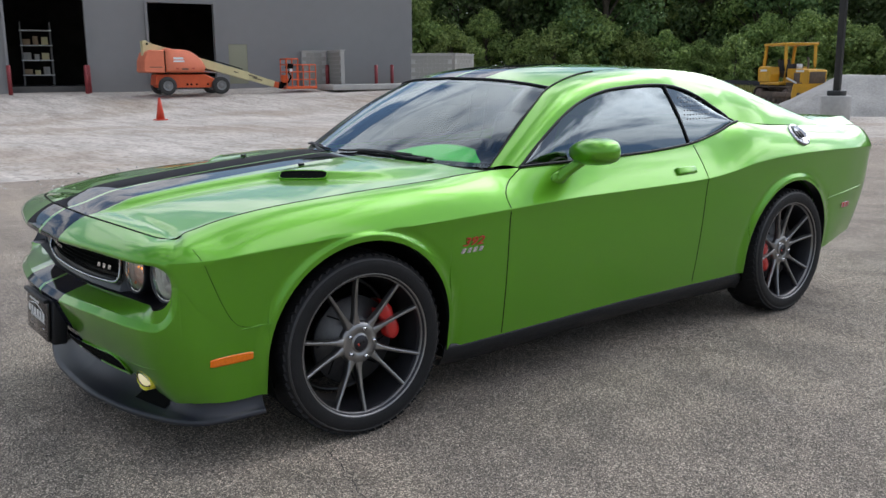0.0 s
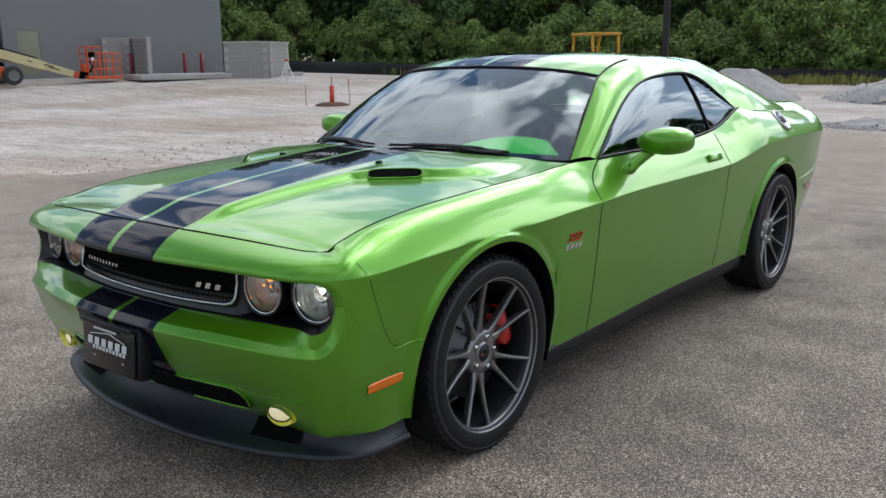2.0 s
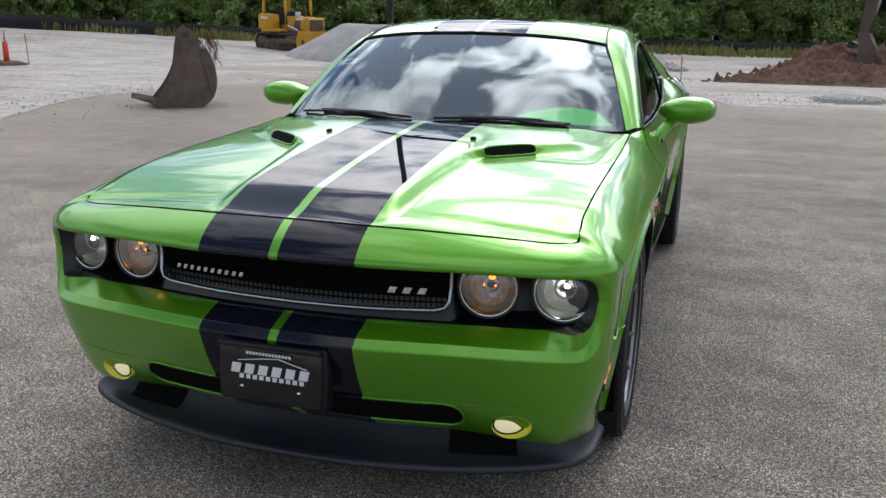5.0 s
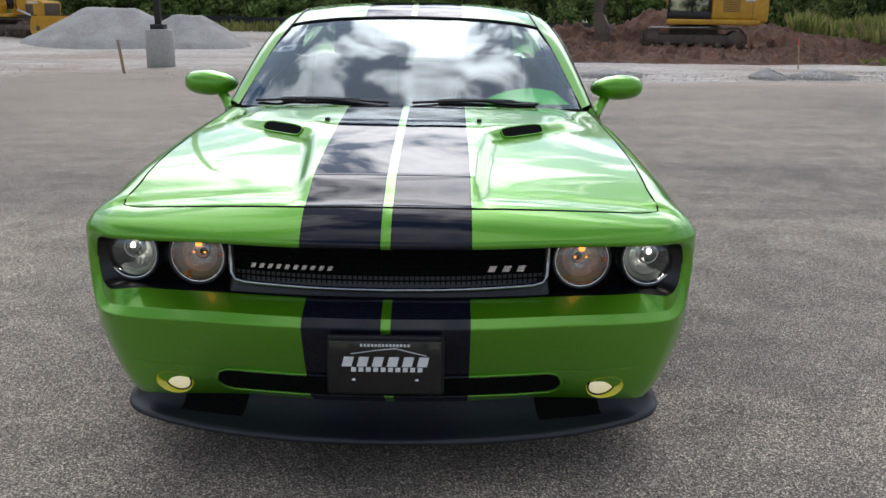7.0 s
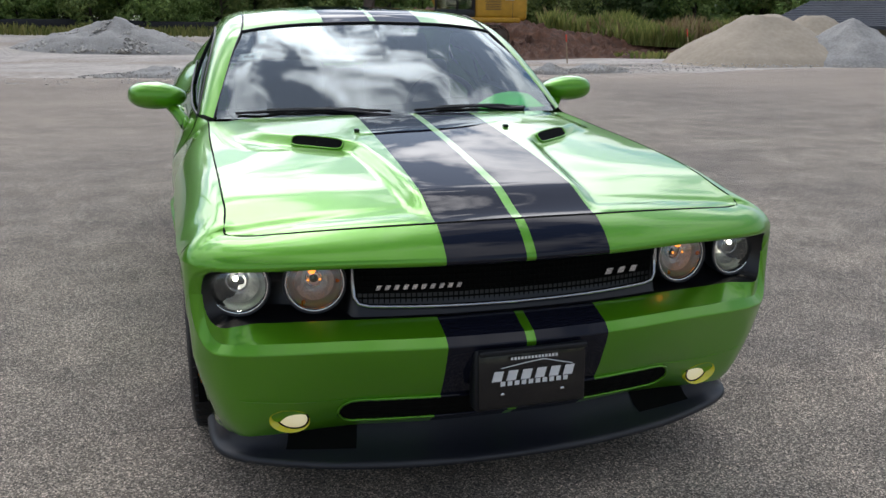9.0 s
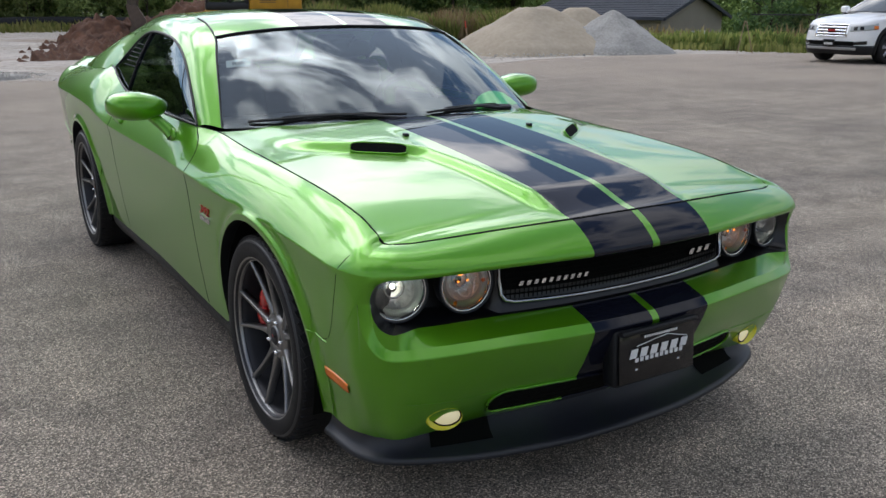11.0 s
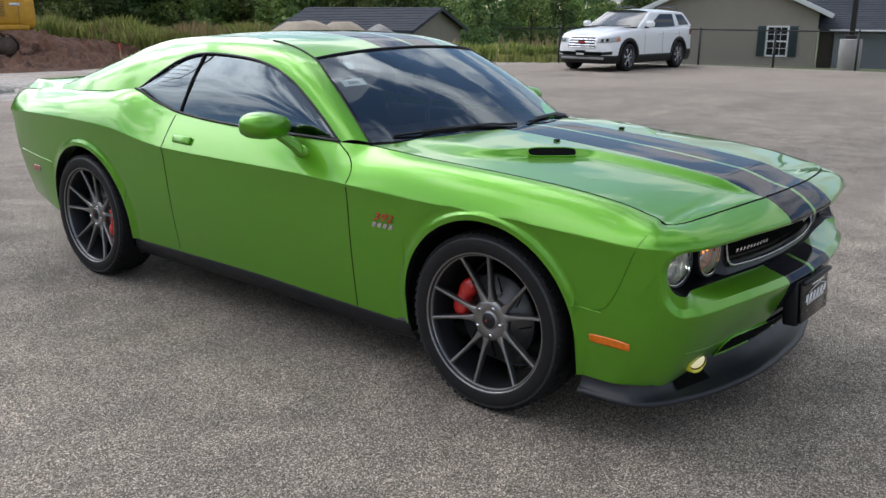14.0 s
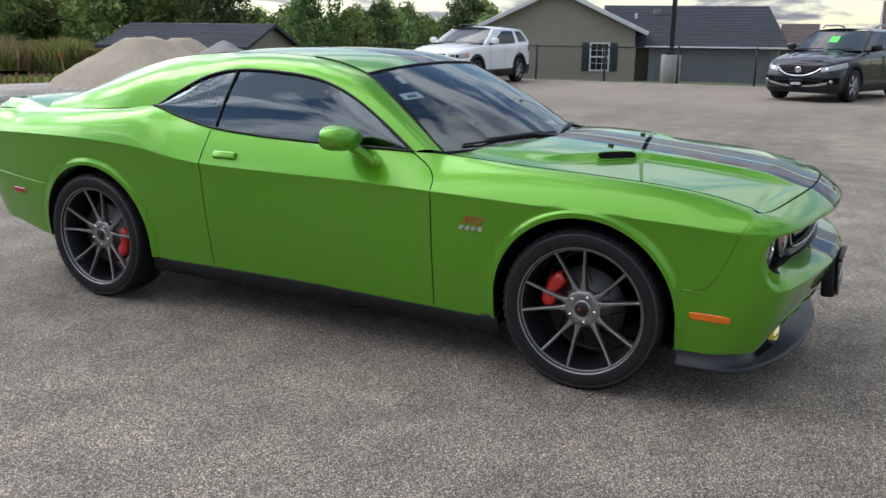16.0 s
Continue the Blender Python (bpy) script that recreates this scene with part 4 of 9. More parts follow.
for sg in (1, -1):
    for x, y, r, outer in ((0.766, -0.708, 0.086, True), (0.563, -0.738, 0.086, False)):
        p, n = (sg * x, y, 0.717), (sg * (0.16 if outer else 0.08), -0.985, 0.04)
        lamp = part("headlight", lathe_at([(r - 0.004, -0.04), (r + 0.001, -0.01), (r + 0.002, 0.006), (r + 0.001, 0.012), (r - 0.004, 0.012), (r - 0.006, 0.0)], p, n), M["satin_black"], coupe, "round headlight, lit" if outer else "round inner lamp with a glowing amber bulb")
        part("bezel", lathe_at([(r - 0.004, 0.008), (r - 0.008, 0.010), (r - 0.013, 0.004), (r - 0.014, -0.004)], p, n), M["chrome"], lamp)
        part("flange", lathe_at([(r - 0.011, 0.001), (r - 0.016, -0.006), (r - 0.021, -0.004), (r - 0.027, -0.010), (r - 0.032, -0.014)], p, n), M["lamp_ring"], lamp, "frosted outer ring of the lamp")
        q = r - 0.031
        bowl = part("reflector", lathe_at([(q, -0.013), (q - 0.004, -0.020), (q - 0.013, -0.032), (q - 0.026, -0.042), (0.012, -0.046)], p, n), M["reflector"], lamp)
        if outer:
            up = (p[0] + sg * 0.006, p[1], p[2] + 0.008)
            part("projector", lathe_at([(0.031, -0.040), (0.033, -0.020), (0.030, -0.014), (0.026, -0.016)], up, n, 36), M["chrome_dull"], lamp)
            part("projector_lens", lathe_at([(0.026, -0.018), (0.020, -0.011), (0.010, -0.007), (0.0, -0.006)], up, n, 28), M["clear"], lamp)
            part("bulb", sphere_bm(0.007, 0.006, 0.007, (up[0], up[1] + 0.022, up[2] + 0.004), u=14, v=8), M["lamp_glow"], lamp)
        else:
            up = (p[0] + sg * 0.004, p[1] + 0.022, p[2] + 0.026)
            part("bulb", sphere_bm(0.010, 0.010, 0.008, up, u=16, v=10), M["amber_glow"], lamp)
            part("bulb_shield", lathe_at([(0.024, -0.044), (0.025, -0.030), (0.022, -0.026), (0.019, -0.030)], (p[0], p[1], p[2] + 0.004), n, 28), M["chrome_dull"], lamp)
            for dx in (-0.016, 0.016):
                part("bulb", sphere_bm(0.0035, 0.0035, 0.0035, (p[0] + dx, p[1] + 0.012, p[2] + 0.004), u=8, v=6), M["amber_glow"], lamp)
            for k in range(3):
                a = radians(30 + 120 * k + 90)
                part("amber_reflector", sphere_bm(0.007, 0.004, 0.007, (p[0] + 0.064 * math.cos(a), p[1] + 0.002, p[2] + 0.064 * math.sin(a)), u=10, v=6), M["amber"], lamp)
        part("lens", lathe_at([(r - 0.006, 0.006), (r * 0.8, 0.016), (r * 0.5, 0.024), (r * 0.2, 0.028), (0.0, 0.029)], p, n, 36), M["clear"], lamp)


def nose_y(x):
    return float(np.interp(abs(x), outline[:300, 0], outline[:300, 1]))


# grille surround: a black panel across the opening, the grille sunk in its middle
rows = []
for x in np.linspace(-0.845, 0.845, 90):
    y = nose_y(x)
    d = 0.155 + 0.085 * smooth01(0.470, 0.495, abs(x)) - 0.05 * smooth01(0.80, 0.845, abs(x))
    rows.append([(x, y + d + 0.0, 0.812), (x, y + d, 0.76), (x, y + d - 0.004, 0.70), (x, y + d - 0.006, 0.66), (x, y + d - 0.016, 0.635), (x, y + d - 0.030, 0.608)])
part("grille_surround", grid_bm(rows), M["gloss_panel"], coupe, "black panel behind the grille and lamps")
grille = part("grille", grid_bm([[(x, nose_y(x) + 0.150, 0.645 + 0.009 * (abs(x) / 0.46) ** 2 + (0.80 - 0.645) * t) for t in (0, 0.5, 1)] for x in np.linspace(-0.455, 0.455, 60)]), M["gap"], coupe, "black mesh grille in a thin bright frame")
ring = [(-0.462, 0.80), (-0.464, 0.72), (-0.460, 0.675), (-0.448, 0.657), (-0.42, 0.650)] + [(x, 0.641 + 0.009 * (abs(x) / 0.42) ** 2) for x in np.linspace(-0.38, 0.38, 25)] + [(0.42, 0.650), (0.448, 0.657), (0.460, 0.675), (0.464, 0.72), (0.462, 0.80)]
part("grille_frame", tube_bm([(x, nose_y(x) + 0.139 - 0.012 * (1 - smooth01(0.65, 0.70, z)), z) for x, z in ring], 0.0062, 8), M["chrome_dull"], grille, "thin bright grille frame")
bm = bmesh.new()
for r in range(9):
    z = 0.662 + r * 0.0165
    tube_bm([(x, nose_y(x) + 0.145, z + 0.006 * (abs(x) / 0.46) ** 2) for x in np.linspace(-0.45, 0.45, 31)], 0.0026, 5, bm)
for c in range(61):
    x = -0.45 + 0.015 * c
    tube_bm([(x, nose_y(x) + 0.146, 0.652), (x, nose_y(x) + 0.146, 0.80)], 0.0018, 4, bm)
tagged(part("grille_mesh", bm, M["gap"], grille), kind="stuff")


def bars_on_nose(name, x0, x1, z, h, n, material, parent, d, label):
    bm = text_bars(bmesh.new(), x0, 0, x1 - x0, h, n, 0.45, 0.003, 0.5)
    for v in bm.verts:
        v.co.y += nose_y(v.co.x) + d
        v.co.z += z
    part(name, bm, material, parent, label, smooth=False)


bars_on_nose("script_badge", -0.405, -0.155, 0.700, 0.014, 10, M["chrome"], grille, 0.136, "bright script badge as a row of slanted bars")
bars_on_nose("letter_badge", 0.278, 0.405, 0.700, 0.018, 3, M["chrome"], grille, 0.136, "bright three-part badge")


def on_bumper(x, z, lift):
    """A point of the front cover at a given x and height."""
    a = abs(x)
    i = int(np.argmin(np.abs(SHELL[:150, 3, 0] - a)))
    col = SHELL[i, :8]
    y = float(np.interp(z, col[:, 2], col[:, 1]))
    return (x, y - lift, z)


def lower_edge(x, top):
    """Upper and lower edge of the intake slot, its ends rounded."""
    k = min(1.0, max(0.0, (abs(x) - 0.462) / 0.054))
    h = 0.044 * math.sqrt(max(0.0, 1 - k * k))
    return 0.347 + h if top else 0.347 - h


rows = []
for x in np.linspace(-0.5155, 0.5155, 120):
    zt, zb = lower_edge(x, True), lower_edge(x, False)
    rows.append([on_bumper(x, zb + (zt - zb) * t, 0.003) for t in np.linspace(0, 1, 6)])
lower = part("lower_grille", grid_bm(rows), M["gap"], coupe, "black lower air intake slot")
for r in range(3):
    part("slat", tube_bm([on_bumper(x, 0.326 + 0.021 * r, 0.002) for x in np.linspace(-0.47, 0.47, 50)], 0.003, 6), M["gap"], lower)
rim_x = np.r_[np.linspace(-0.5155, 0.5155, 90)]
part("intake_lip", tube_bm([on_bumper(x, lower_edge(x, False) - 0.002, 0.005) for x in rim_x] + [on_bumper(x, lower_edge(x, True) + 0.002, 0.003) for x in rim_x[::-1]] + [on_bumper(-0.5155, 0.345, 0.005)], 0.0048, 6), M["stripe"], lower)

for sg in (1, -1):
    bowl, lens_ring = [], []
    for q in range(41):
        a = 2 * math.pi * q / 40
        u, v = math.cos(a), math.sin(a)
        x, z = 0.650 + 0.056 * u, 0.328 + 0.036 * v + 0.004 * u
        front = float(on_bumper(sg * x, 0.343, 0.002)[1])
        p = np.array((sg * x, min(front, float(on_bumper(sg * x, z, 0.002)[1])), z))
        back = np.array((sg * x, float(on_bumper(sg * x, z, -0.01)[1]), z))
        c = np.array((sg * (0.641 + 0.043 * u), float(on_bumper(sg * 0.641, 0.343, 0)[1]) + 0.010 + 0.012 * u, 0.332 + 0.031 * v + 0.003 * u))
        bowl.append([tuple(back), tuple(p), tuple(p * 0.92 + c * 0.08), tuple(p * 0.5 + c * 0.5), tuple(c)])
        lens_ring.append(c)
    fog = part("fog_lamp", grid_bm(bowl), M["fog_yellow"], coupe, "lit fog lamp sunk in a yellow bowl")
    mid = sum(lens_ring[:-1]) / 40
    part("lens", grid_bm([[tuple(mid + (c - mid) * f + np.array((0, -0.012 * (1 - f * f), 0))) for f in (0.97, 0.7, 0.4, 0.02)] for c in lens_ring]), M["fog_glow"], fog)
    part("lamp_rim", tube_bm([tuple(c + (0, -0.001, 0)) for c in lens_ring], 0.0028, 6), M["gap"], fog)

for sg in (1, -1):
    line = [np.array(on_bumper(sg * x, 0.405 - 0.012 * math.sin(math.pi * (x - 0.42) / 0.36), 0.0012)) for x in np.linspace(0.42, 0.78, 24)]
    part("cover_crease", tube_bm([tuple(q) for q in line], 0.0012, 5), M["paint"], coupe)

# dealer plate on a black bracket
plate = part("plate_bracket", box_bm(0.328, 0.060, 0.182, (0, -0.918, 0.462), 0.012, pose(0, 0, 0, -4)), M["black_plastic"], coupe, "black plate bracket on the bumper")
part("dealer_plate", box_bm(0.312, 0.010, 0.158, (0, -0.956, 0.466), 0.003, pose(0, 0, 0, -4)), M["gloss_black"], plate, "black dealer plate with white printing")
part("plate_hood", box_bm(0.315, 0.022, 0.016, (0, -0.958, 0.549), 0.005), M["black_plastic"], plate)
for x0, wd, z, h, n, sl in ((-0.070, 0.140, 0.530, 0.008, 14, 0.0), (-0.124, 0.250, 0.480, 0.029, 6, 0.25), (-0.098, 0.205, 0.454, 0.017, 10, 0.05), (-0.062, 0.128, 0.428, 0.015, 6, 0.2), (-0.050, 0.104, 0.412, 0.009, 10, 0.0)):
    bm = text_bars(bmesh.new(), x0, 0, wd, h, n, sl, 0.001)
    bm.transform(pose(0, -0.9625 - (z - 0.466) * 0.07, z))
    part("print_line", bm, M["white"], plate, "row of white bars printed on the plate", smooth=False)
part("print_line", tube_bm([(-0.095, -0.966, 0.504), (-0.02, -0.967, 0.516), (0.03, -0.967, 0.521), (0.07, -0.966, 0.510), (0.115, -0.965, 0.499)], 0.0014, 5), M["white"], plate)
for sg in (1, -1):
    part("plate_bolt", cyl_bm(0.007, 0.006, (sg * 0.088, -0.955, 0.424), (sg * 0.088, -0.964, 0.424), 12), M["chrome"], plate)

# ---- side details ----
for k, sg in enumerate((1, -1)):
    S = Matrix.Diagonal((sg, 1, 1, 1))

    def onside(y, z, lift=0.0):
        p, n = shell_at(y, z)
        return p + n * lift, n

    def side_patch(y0, y1, z0, z1, lift, ny=14, nz=5, round_=0.0):
        rows = []
        for i in range(ny + 1):
            y = y0 + (y1 - y0) * i / ny
            e = 1 - round_ * (abs(2 * i / ny - 1) ** 6)
            zm, hh = (z0 + z1) / 2, (z1 - z0) / 2 * e
            row = [tuple(onside(y, zm - hh, -0.004)[0] * (sg, 1, 1))] + [tuple(onside(y, zm + hh * (2 * j / nz - 1), lift)[0] * (sg, 1, 1)) for j in range(nz + 1)] + [tuple(onside(y, zm + hh, -0.004)[0] * (sg, 1, 1))]
            rows.append(row)
        return grid_bm(rows)

    part("side_marker", side_patch(-0.617, -0.452, 0.400, 0.432, 0.004, round_=0.25), M["amber"], coupe, "amber side marker lamp")
    part("side_marker", side_patch(3.56, 3.68, 0.556, 0.590, 0.004, round_=0.25), M["red_lens"], coupe, "red rear side marker lamp")
    # engine badge: raised red numerals over a bright row
    for z, m_ in ((0.716, "print_red"), (0.682, "chrome")):
        if m_ == "print_red":
            cu = bpy.data.curves.new("numerals", "FONT")
            cu.body, cu.size, cu.extrude, cu.shear = "392", 0.050, 0.0025, 0.35
            cu.align_x, cu.resolution_u = "CENTER", 3
            tmp = bpy.data.objects.new("numerals", cu)
            bm = bmesh.new()
            bm.from_mesh(tmp.to_mesh())
            tmp.to_mesh_clear()
            bpy.data.objects.remove(tmp)
            bm.transform(pose(0, 0, -0.015, 90, 0, 0) @ Matrix.Diagonal((1.50, 1, 1, 1)))
        else:
            bm = text_bars(bmesh.new(), -0.064, 0, 0.126, 0.021, 4, 0.45, 0.004)
        for v in bm.verts:
            yy = 0.530 + sg * v.co.x
            pz = z + v.co.z
            pp, nn = onside(yy, pz, 0.003 - v.co.y)
            v.co = Vector((pp[0] * sg, yy, pz))
        part("engine_badge", bm, M[m_], coupe, "red raised numerals" if m_ == "print_red" else "", smooth=False)
    # door handle in its scooped cup
    p, n = onside(1.962, 0.905)
    tilt = Matrix.Rotation(radians(sg * -26), 4, "Y")
    flap = box_bm(0.020, 0.150, 0.040, (0, 0, 0), 0.009, seg=4)
    for v in flap.verts:
        v.co.x -= 0.010 * (v.co.y / 0.075) ** 2
    flap.transform(Matrix.Translation(tuple((p + n * 0.014) * (sg, 1, 1))) @ tilt @ S)
    dh = part("door_handle", flap, M["paint"], coupe, "body-coloured pull handle over its cup")
    cup = sphere_bm(0.012, 0.066, 0.034, tuple((p - n * 0.002 + np.array((0, 0.0, -0.022))) * (sg, 1, 1)), tilt, 20, 10)
    part("handle_cup", cup, M["paint"], dh)
    # mirror: a flattened shell on a stalk from the door skin
    head = sphere_bm(0.128, 0.102, 0.062, (0, 0, 0), None, 28, 16, power=0.80)
    for v in head.verts:
        if v.co.y > 0.045:
            v.co.y = 0.045 + (v.co.y - 0.045) * 0.15
        v.co.z *= 1 - 0.22 * max(0, -v.co.x / 0.104)
        v.co.z += 0.004
    head.transform(pose(1.004, 1.188, 1.050, 0, -3, -10))
    head.transform(S)
    mir = part("mirror", head, M["paint"], coupe, "body-coloured door mirror")
    st = tube_bm([(0.955, 1.165, 1.015), (0.925, 1.13, 0.985), (0.90, 1.095, 0.955), (0.886, 1.075, 0.93)], [0.024, 0.025, 0.027, 0.029], 12)
    st.transform(S)
    part("mirror_stalk", st, M["paint"], mir)
    bs = sphere_bm(0.016, 0.052, 0.034, (0.890, 1.075, 0.932), None, 16, 8)
    bs.transform(S)
    part("mirror_base", bs, M["paint"], mir)
    gl = sphere_bm(0.088, 0.006, 0.042, (1.008, 1.235, 1.058), pose(0, 0, 0, 0, 0, -10), 24, 10)
    gl.transform(S)
    part("mirror_glass", gl, M["chrome"], mir)
    # scoop mouth: a dark rounded patch laid on the slope of the hood bulge for the shade inside, with a thin
    # body-coloured rim
    ring_in, ring_out, mid_r = [], [], []
    for q in range(48):
        a = 2 * math.pi * q / 48
        cu, su = math.copysign(abs(math.cos(a)) ** 0.45, math.cos(a)), math.copysign(abs(math.sin(a)) ** 0.6, math.sin(a))
        for lst, f, up in ((ring_out, 1.0, 0.0025), (mid_r, 0.5, 0.003), (ring_in, 0.02, 0.003)):
            x, y = 0.4425 + 0.080 * f * cu - 0.009 * f * su, 0.019 + 0.067 * f * cu + 0.0125 * f * su
            lst.append((sg * x, y - 0.0008, hood_z(x, y) + up))
    sc = grid_bm([list(r) for r in zip(ring_out, mid_r, ring_in)], loop=True)
    scoop = part("hood_scoop", sc, M["gap"], hood, "black forward-facing hood scoop")
    part("scoop_rim", tube_bm(ring_out + ring_out[:2], 0.0032, 6), M["paint"], hood)
    z = hood_z(0.286, 0.1)
    part("washer_nozzle", box_bm(0.018, 0.026, 0.012, (sg * 0.286, 0.098, z + 0.004), 0.004), M["black_plastic"], hood)

# fuel cap on the driver's hip only
p, n = shell_at(3.03, 1.040)
cap = part("fuel_cap", lathe_at([(0.078, -0.006), (0.078, 0.004), (0.072, 0.007), (0.056, 0.005), (0.054, 0.002), (0.0, 0.003)], tuple(p), tuple(n)), M["chrome_dull"], coupe, "round bright fuel filler cap")
for k in range(6):
    a = 2 * math.pi * k / 6
    q = aim(tuple(p), tuple(n)) @ Vector((0.064 * math.cos(a), 0.064 * math.sin(a), 0.006))
    part("cap_bolt", sphere_bm(0.006, 0.006, 0.006, tuple(q), u=8, v=6), M["steel"], cap)
bm = bmesh.new()
for k in range(3):
    b = box_bm(0.022, 0.05, 0.002, (-0.03 + 0.03 * k, 0, 0.004))
    b.transform(aim(tuple(p), tuple(n)))
    join(bm, b)
part("cap_mark", bm, M["black_plastic"], cap)

# wipers and cowl
cow = [[(x, cowl_y(x) - 0.004, hood_z(x, cowl_y(x)) - 0.012), (x, cowl_y(x) + 0.02, hood_z(x, cowl_y(x)) - 0.020), (x, cowl_y(x) + 0.07, hood_z(x, cowl_y(x)) - 0.012)] for x in np.linspace(-0.77, 0.77, 41)]
part("cowl", grid_bm(cow), M["black_plastic"], coupe)


def on_glass(x, up):
    """A point just over the windshield, up metres above its base along the glass."""
    lo = curve3(ws_low, 40)
    hi = curve3(ws_top, 40)
    i = int(np.argmin(np.abs(lo[:, 0] - abs(x))))
    d = hi[i] - lo[i]
    q = lo[i] + d * (up / np.linalg.norm(d)) + np.array([0, -0.45, 0.9]) * (0.012 + 0.02 * up)
    return (x, q[1], q[2])


for x0, x1 in ((-0.68, -0.08), (0.02, 0.56)):
    wp = part("wiper", tube_bm([on_glass(x0 + (x1 - x0) * t, 0.022 + 0.02 * math.sin(math.pi * t)) for t in np.linspace(0, 1, 14)], 0.0055, 8), M["black_plastic"], coupe, "black windshield wiper")
    part("wiper_arm", tube_bm([(x1 - 0.02, cowl_y(x1) + 0.02, 1.022), on_glass(x1 - 0.12, 0.015), on_glass((x0 + x1) / 2, 0.048)], [0.012, 0.008, 0.005], 8), M["black_plastic"], wp)
    part("wiper_bridge", tube_bm([on_glass(x0 + (x1 - x0) * t, 0.036 + 0.016 * math.sin(math.pi * t)) for t in np.linspace(0.2, 0.8, 9)], 0.0042, 6), M["black_plastic"], wp)

# ---- inside the cabin ----
dash = []
for x in np.linspace(-0.70, 0.70, 30):
    hump = 0.03 * math.exp(-((x - 0.36) / 0.2) ** 2)
    dash.append([(x, 0.60 + 0.25 * (abs(x) / 0.7) ** 2, 0.965), (x, 0.85, 0.985 + hump * 0.4), (x, 1.05, 1.0 + hump), (x, 1.15, 0.965 + hump), (x, 1.18, 0.85), (x, 1.16, 0.60)])
part("dashboard", grid_bm(dash), M["interior"], coupe)
part("cabin_floor", box_bm(1.5, 2.3, 0.05, (0, 1.9, 0.36), 0.01), M["interior"], coupe)
part("rear_shelf", box_bm(1.30, 0.5, 0.05, (0, 3.15, 1.0), 0.02), M["interior"], coupe)
part("headliner", grid_bm(mirror_rows([[(p[0] * 0.98, p[1], p[2] - 0.022) for p in r] for r in roof_rows])), M["interior_grey"], coupe)
for sg in (1, -1):
    part("door_card", box_bm(0.05, 1.25, 0.55, (sg * 0.79, 1.5, 0.70), 0.02), M["interior"], coupe)
    seat = part("seat_cushion", box_bm(0.50, 0.52, 0.16, (sg * 0.37, 1.62, 0.55), 0.05, seg=3), M["interior"], coupe, "black bucket seat")
    part("seat_back", box_bm(0.50, 0.13, 0.62, (sg * 0.37, 1.98, 0.86), 0.05, pose(0, 0, 0, -18), seg=3), M["interior"], seat)
    part("headrest", box_bm(0.27, 0.10, 0.17, (sg * 0.37, 2.10, 1.22), 0.04, pose(0, 0, 0, -12), seg=3), M["interior_grey"], seat)
part("rear_seat", box_bm(1.25, 0.16, 0.55, (0, 2.72, 0.80), 0.05, pose(0, 0, 0, -20), seg=3), M["interior"], coupe)
sw = [(0.37 + 0.185 * math.cos(a), 1.24 + 0.06 * math.sin(a), 0.945 + 0.175 * math.sin(a)) for a in np.linspace(0, 2 * math.pi, 33)]
wheel_s = part("steering_wheel", tube_bm(sw, 0.015, 8), M["interior_grey"], coupe)
for dx, dz in ((-0.17, 0.0), (0.17, 0.0), (0, -0.16)):
    part("steering_spoke", tube_bm([(0.37, 1.23, 0.94), (0.37 + dx, 1.24 + dz * 0.3, 0.945 + dz)], 0.016, 6), M["interior"], wheel_s)
part("inside_mirror", sphere_bm(0.13, 0.02, 0.042, (0.0, 1.17, 1.275), pose(0, 0, 0, -8), 20, 10, power=0.7), M["interior"], coupe, "black inside mirror")
part("mirror_mount", tube_bm([(0.0, 1.16, 1.28), (0.0, 1.10, 1.33)], 0.010, 6), M["interior"], coupe)
# green paper tag leaning behind the glass, and a pale sticker on it
tag = []
for t in np.linspace(0, 1, 22):
    lo_v = 0.062 - 0.012 * t
    hi_v = lo_v + 0.165 * math.sin(math.pi * min(1, 0.06 + 0.74 * t)) ** 0.8 * (1 if t < 0.86 else 1 - 0.75 * (t - 0.86) / 0.14)
    row = []
    A, B = curve3(ws_low, 60), curve3(ws_top, 60)
    u = 0.40 + 0.53 * t
    for v in np.linspace(lo_v, hi_v, 4):
        k = u * 59
        i = min(int(k), 58)
        a_, b_ = A[i] + (A[i + 1] - A[i]) * (k - i), B[i] + (B[i + 1] - B[i]) * (k - i)
        row.append(tuple(a_ * (1 - v) + b_ * v + np.array((0, -0.45, 0.9)) * (0.022 * math.sin(math.pi * v) - 0.012)))
    tag.append(row)
tagobj = part("paper_tag", grid_bm(tag), M["paper_green"], coupe, "bright green paper tag leaning behind the windshield")


def glass_patch(u0, u1, v0, v1, off=0.004):
    rr = patch(ws_low, ws_top, 60, 60, 0.022, (0, -0.45, 0.9))
    return [[(-rr[int(v * 59)][int(u * 59)][0], rr[int(v * 59)][int(u * 59)][1] + off, rr[int(v * 59)][int(u * 59)][2] - off) for u in np.linspace(u0, u1, 6)] for v in np.linspace(v0, v1, 4)]


part("window_sticker", grid_bm(glass_patch(0.80, 0.965, 0.60, 0.68)), M["sticker"], windshield, "pale dealer sticker behind the glass")
bm = bmesh.new()
c0 = glass_patch(0.80, 0.965, 0.60, 0.68, 0.0025)
for k in range(5):
    a, b = Vector(c0[1][0]).lerp(Vector(c0[1][-1]), 0.3 + 0.1 * k), Vector(c0[2][0]).lerp(Vector(c0[2][-1]), 0.32 + 0.1 * k)
    tube_bm([a, b], 0.003, 4, bm)
part("sticker_print", bm, M["gap"], windshield)
part("window_sticker", grid_bm(glass_patch(0.78, 0.84, 0.80, 0.90)), M["sticker"], windshield)


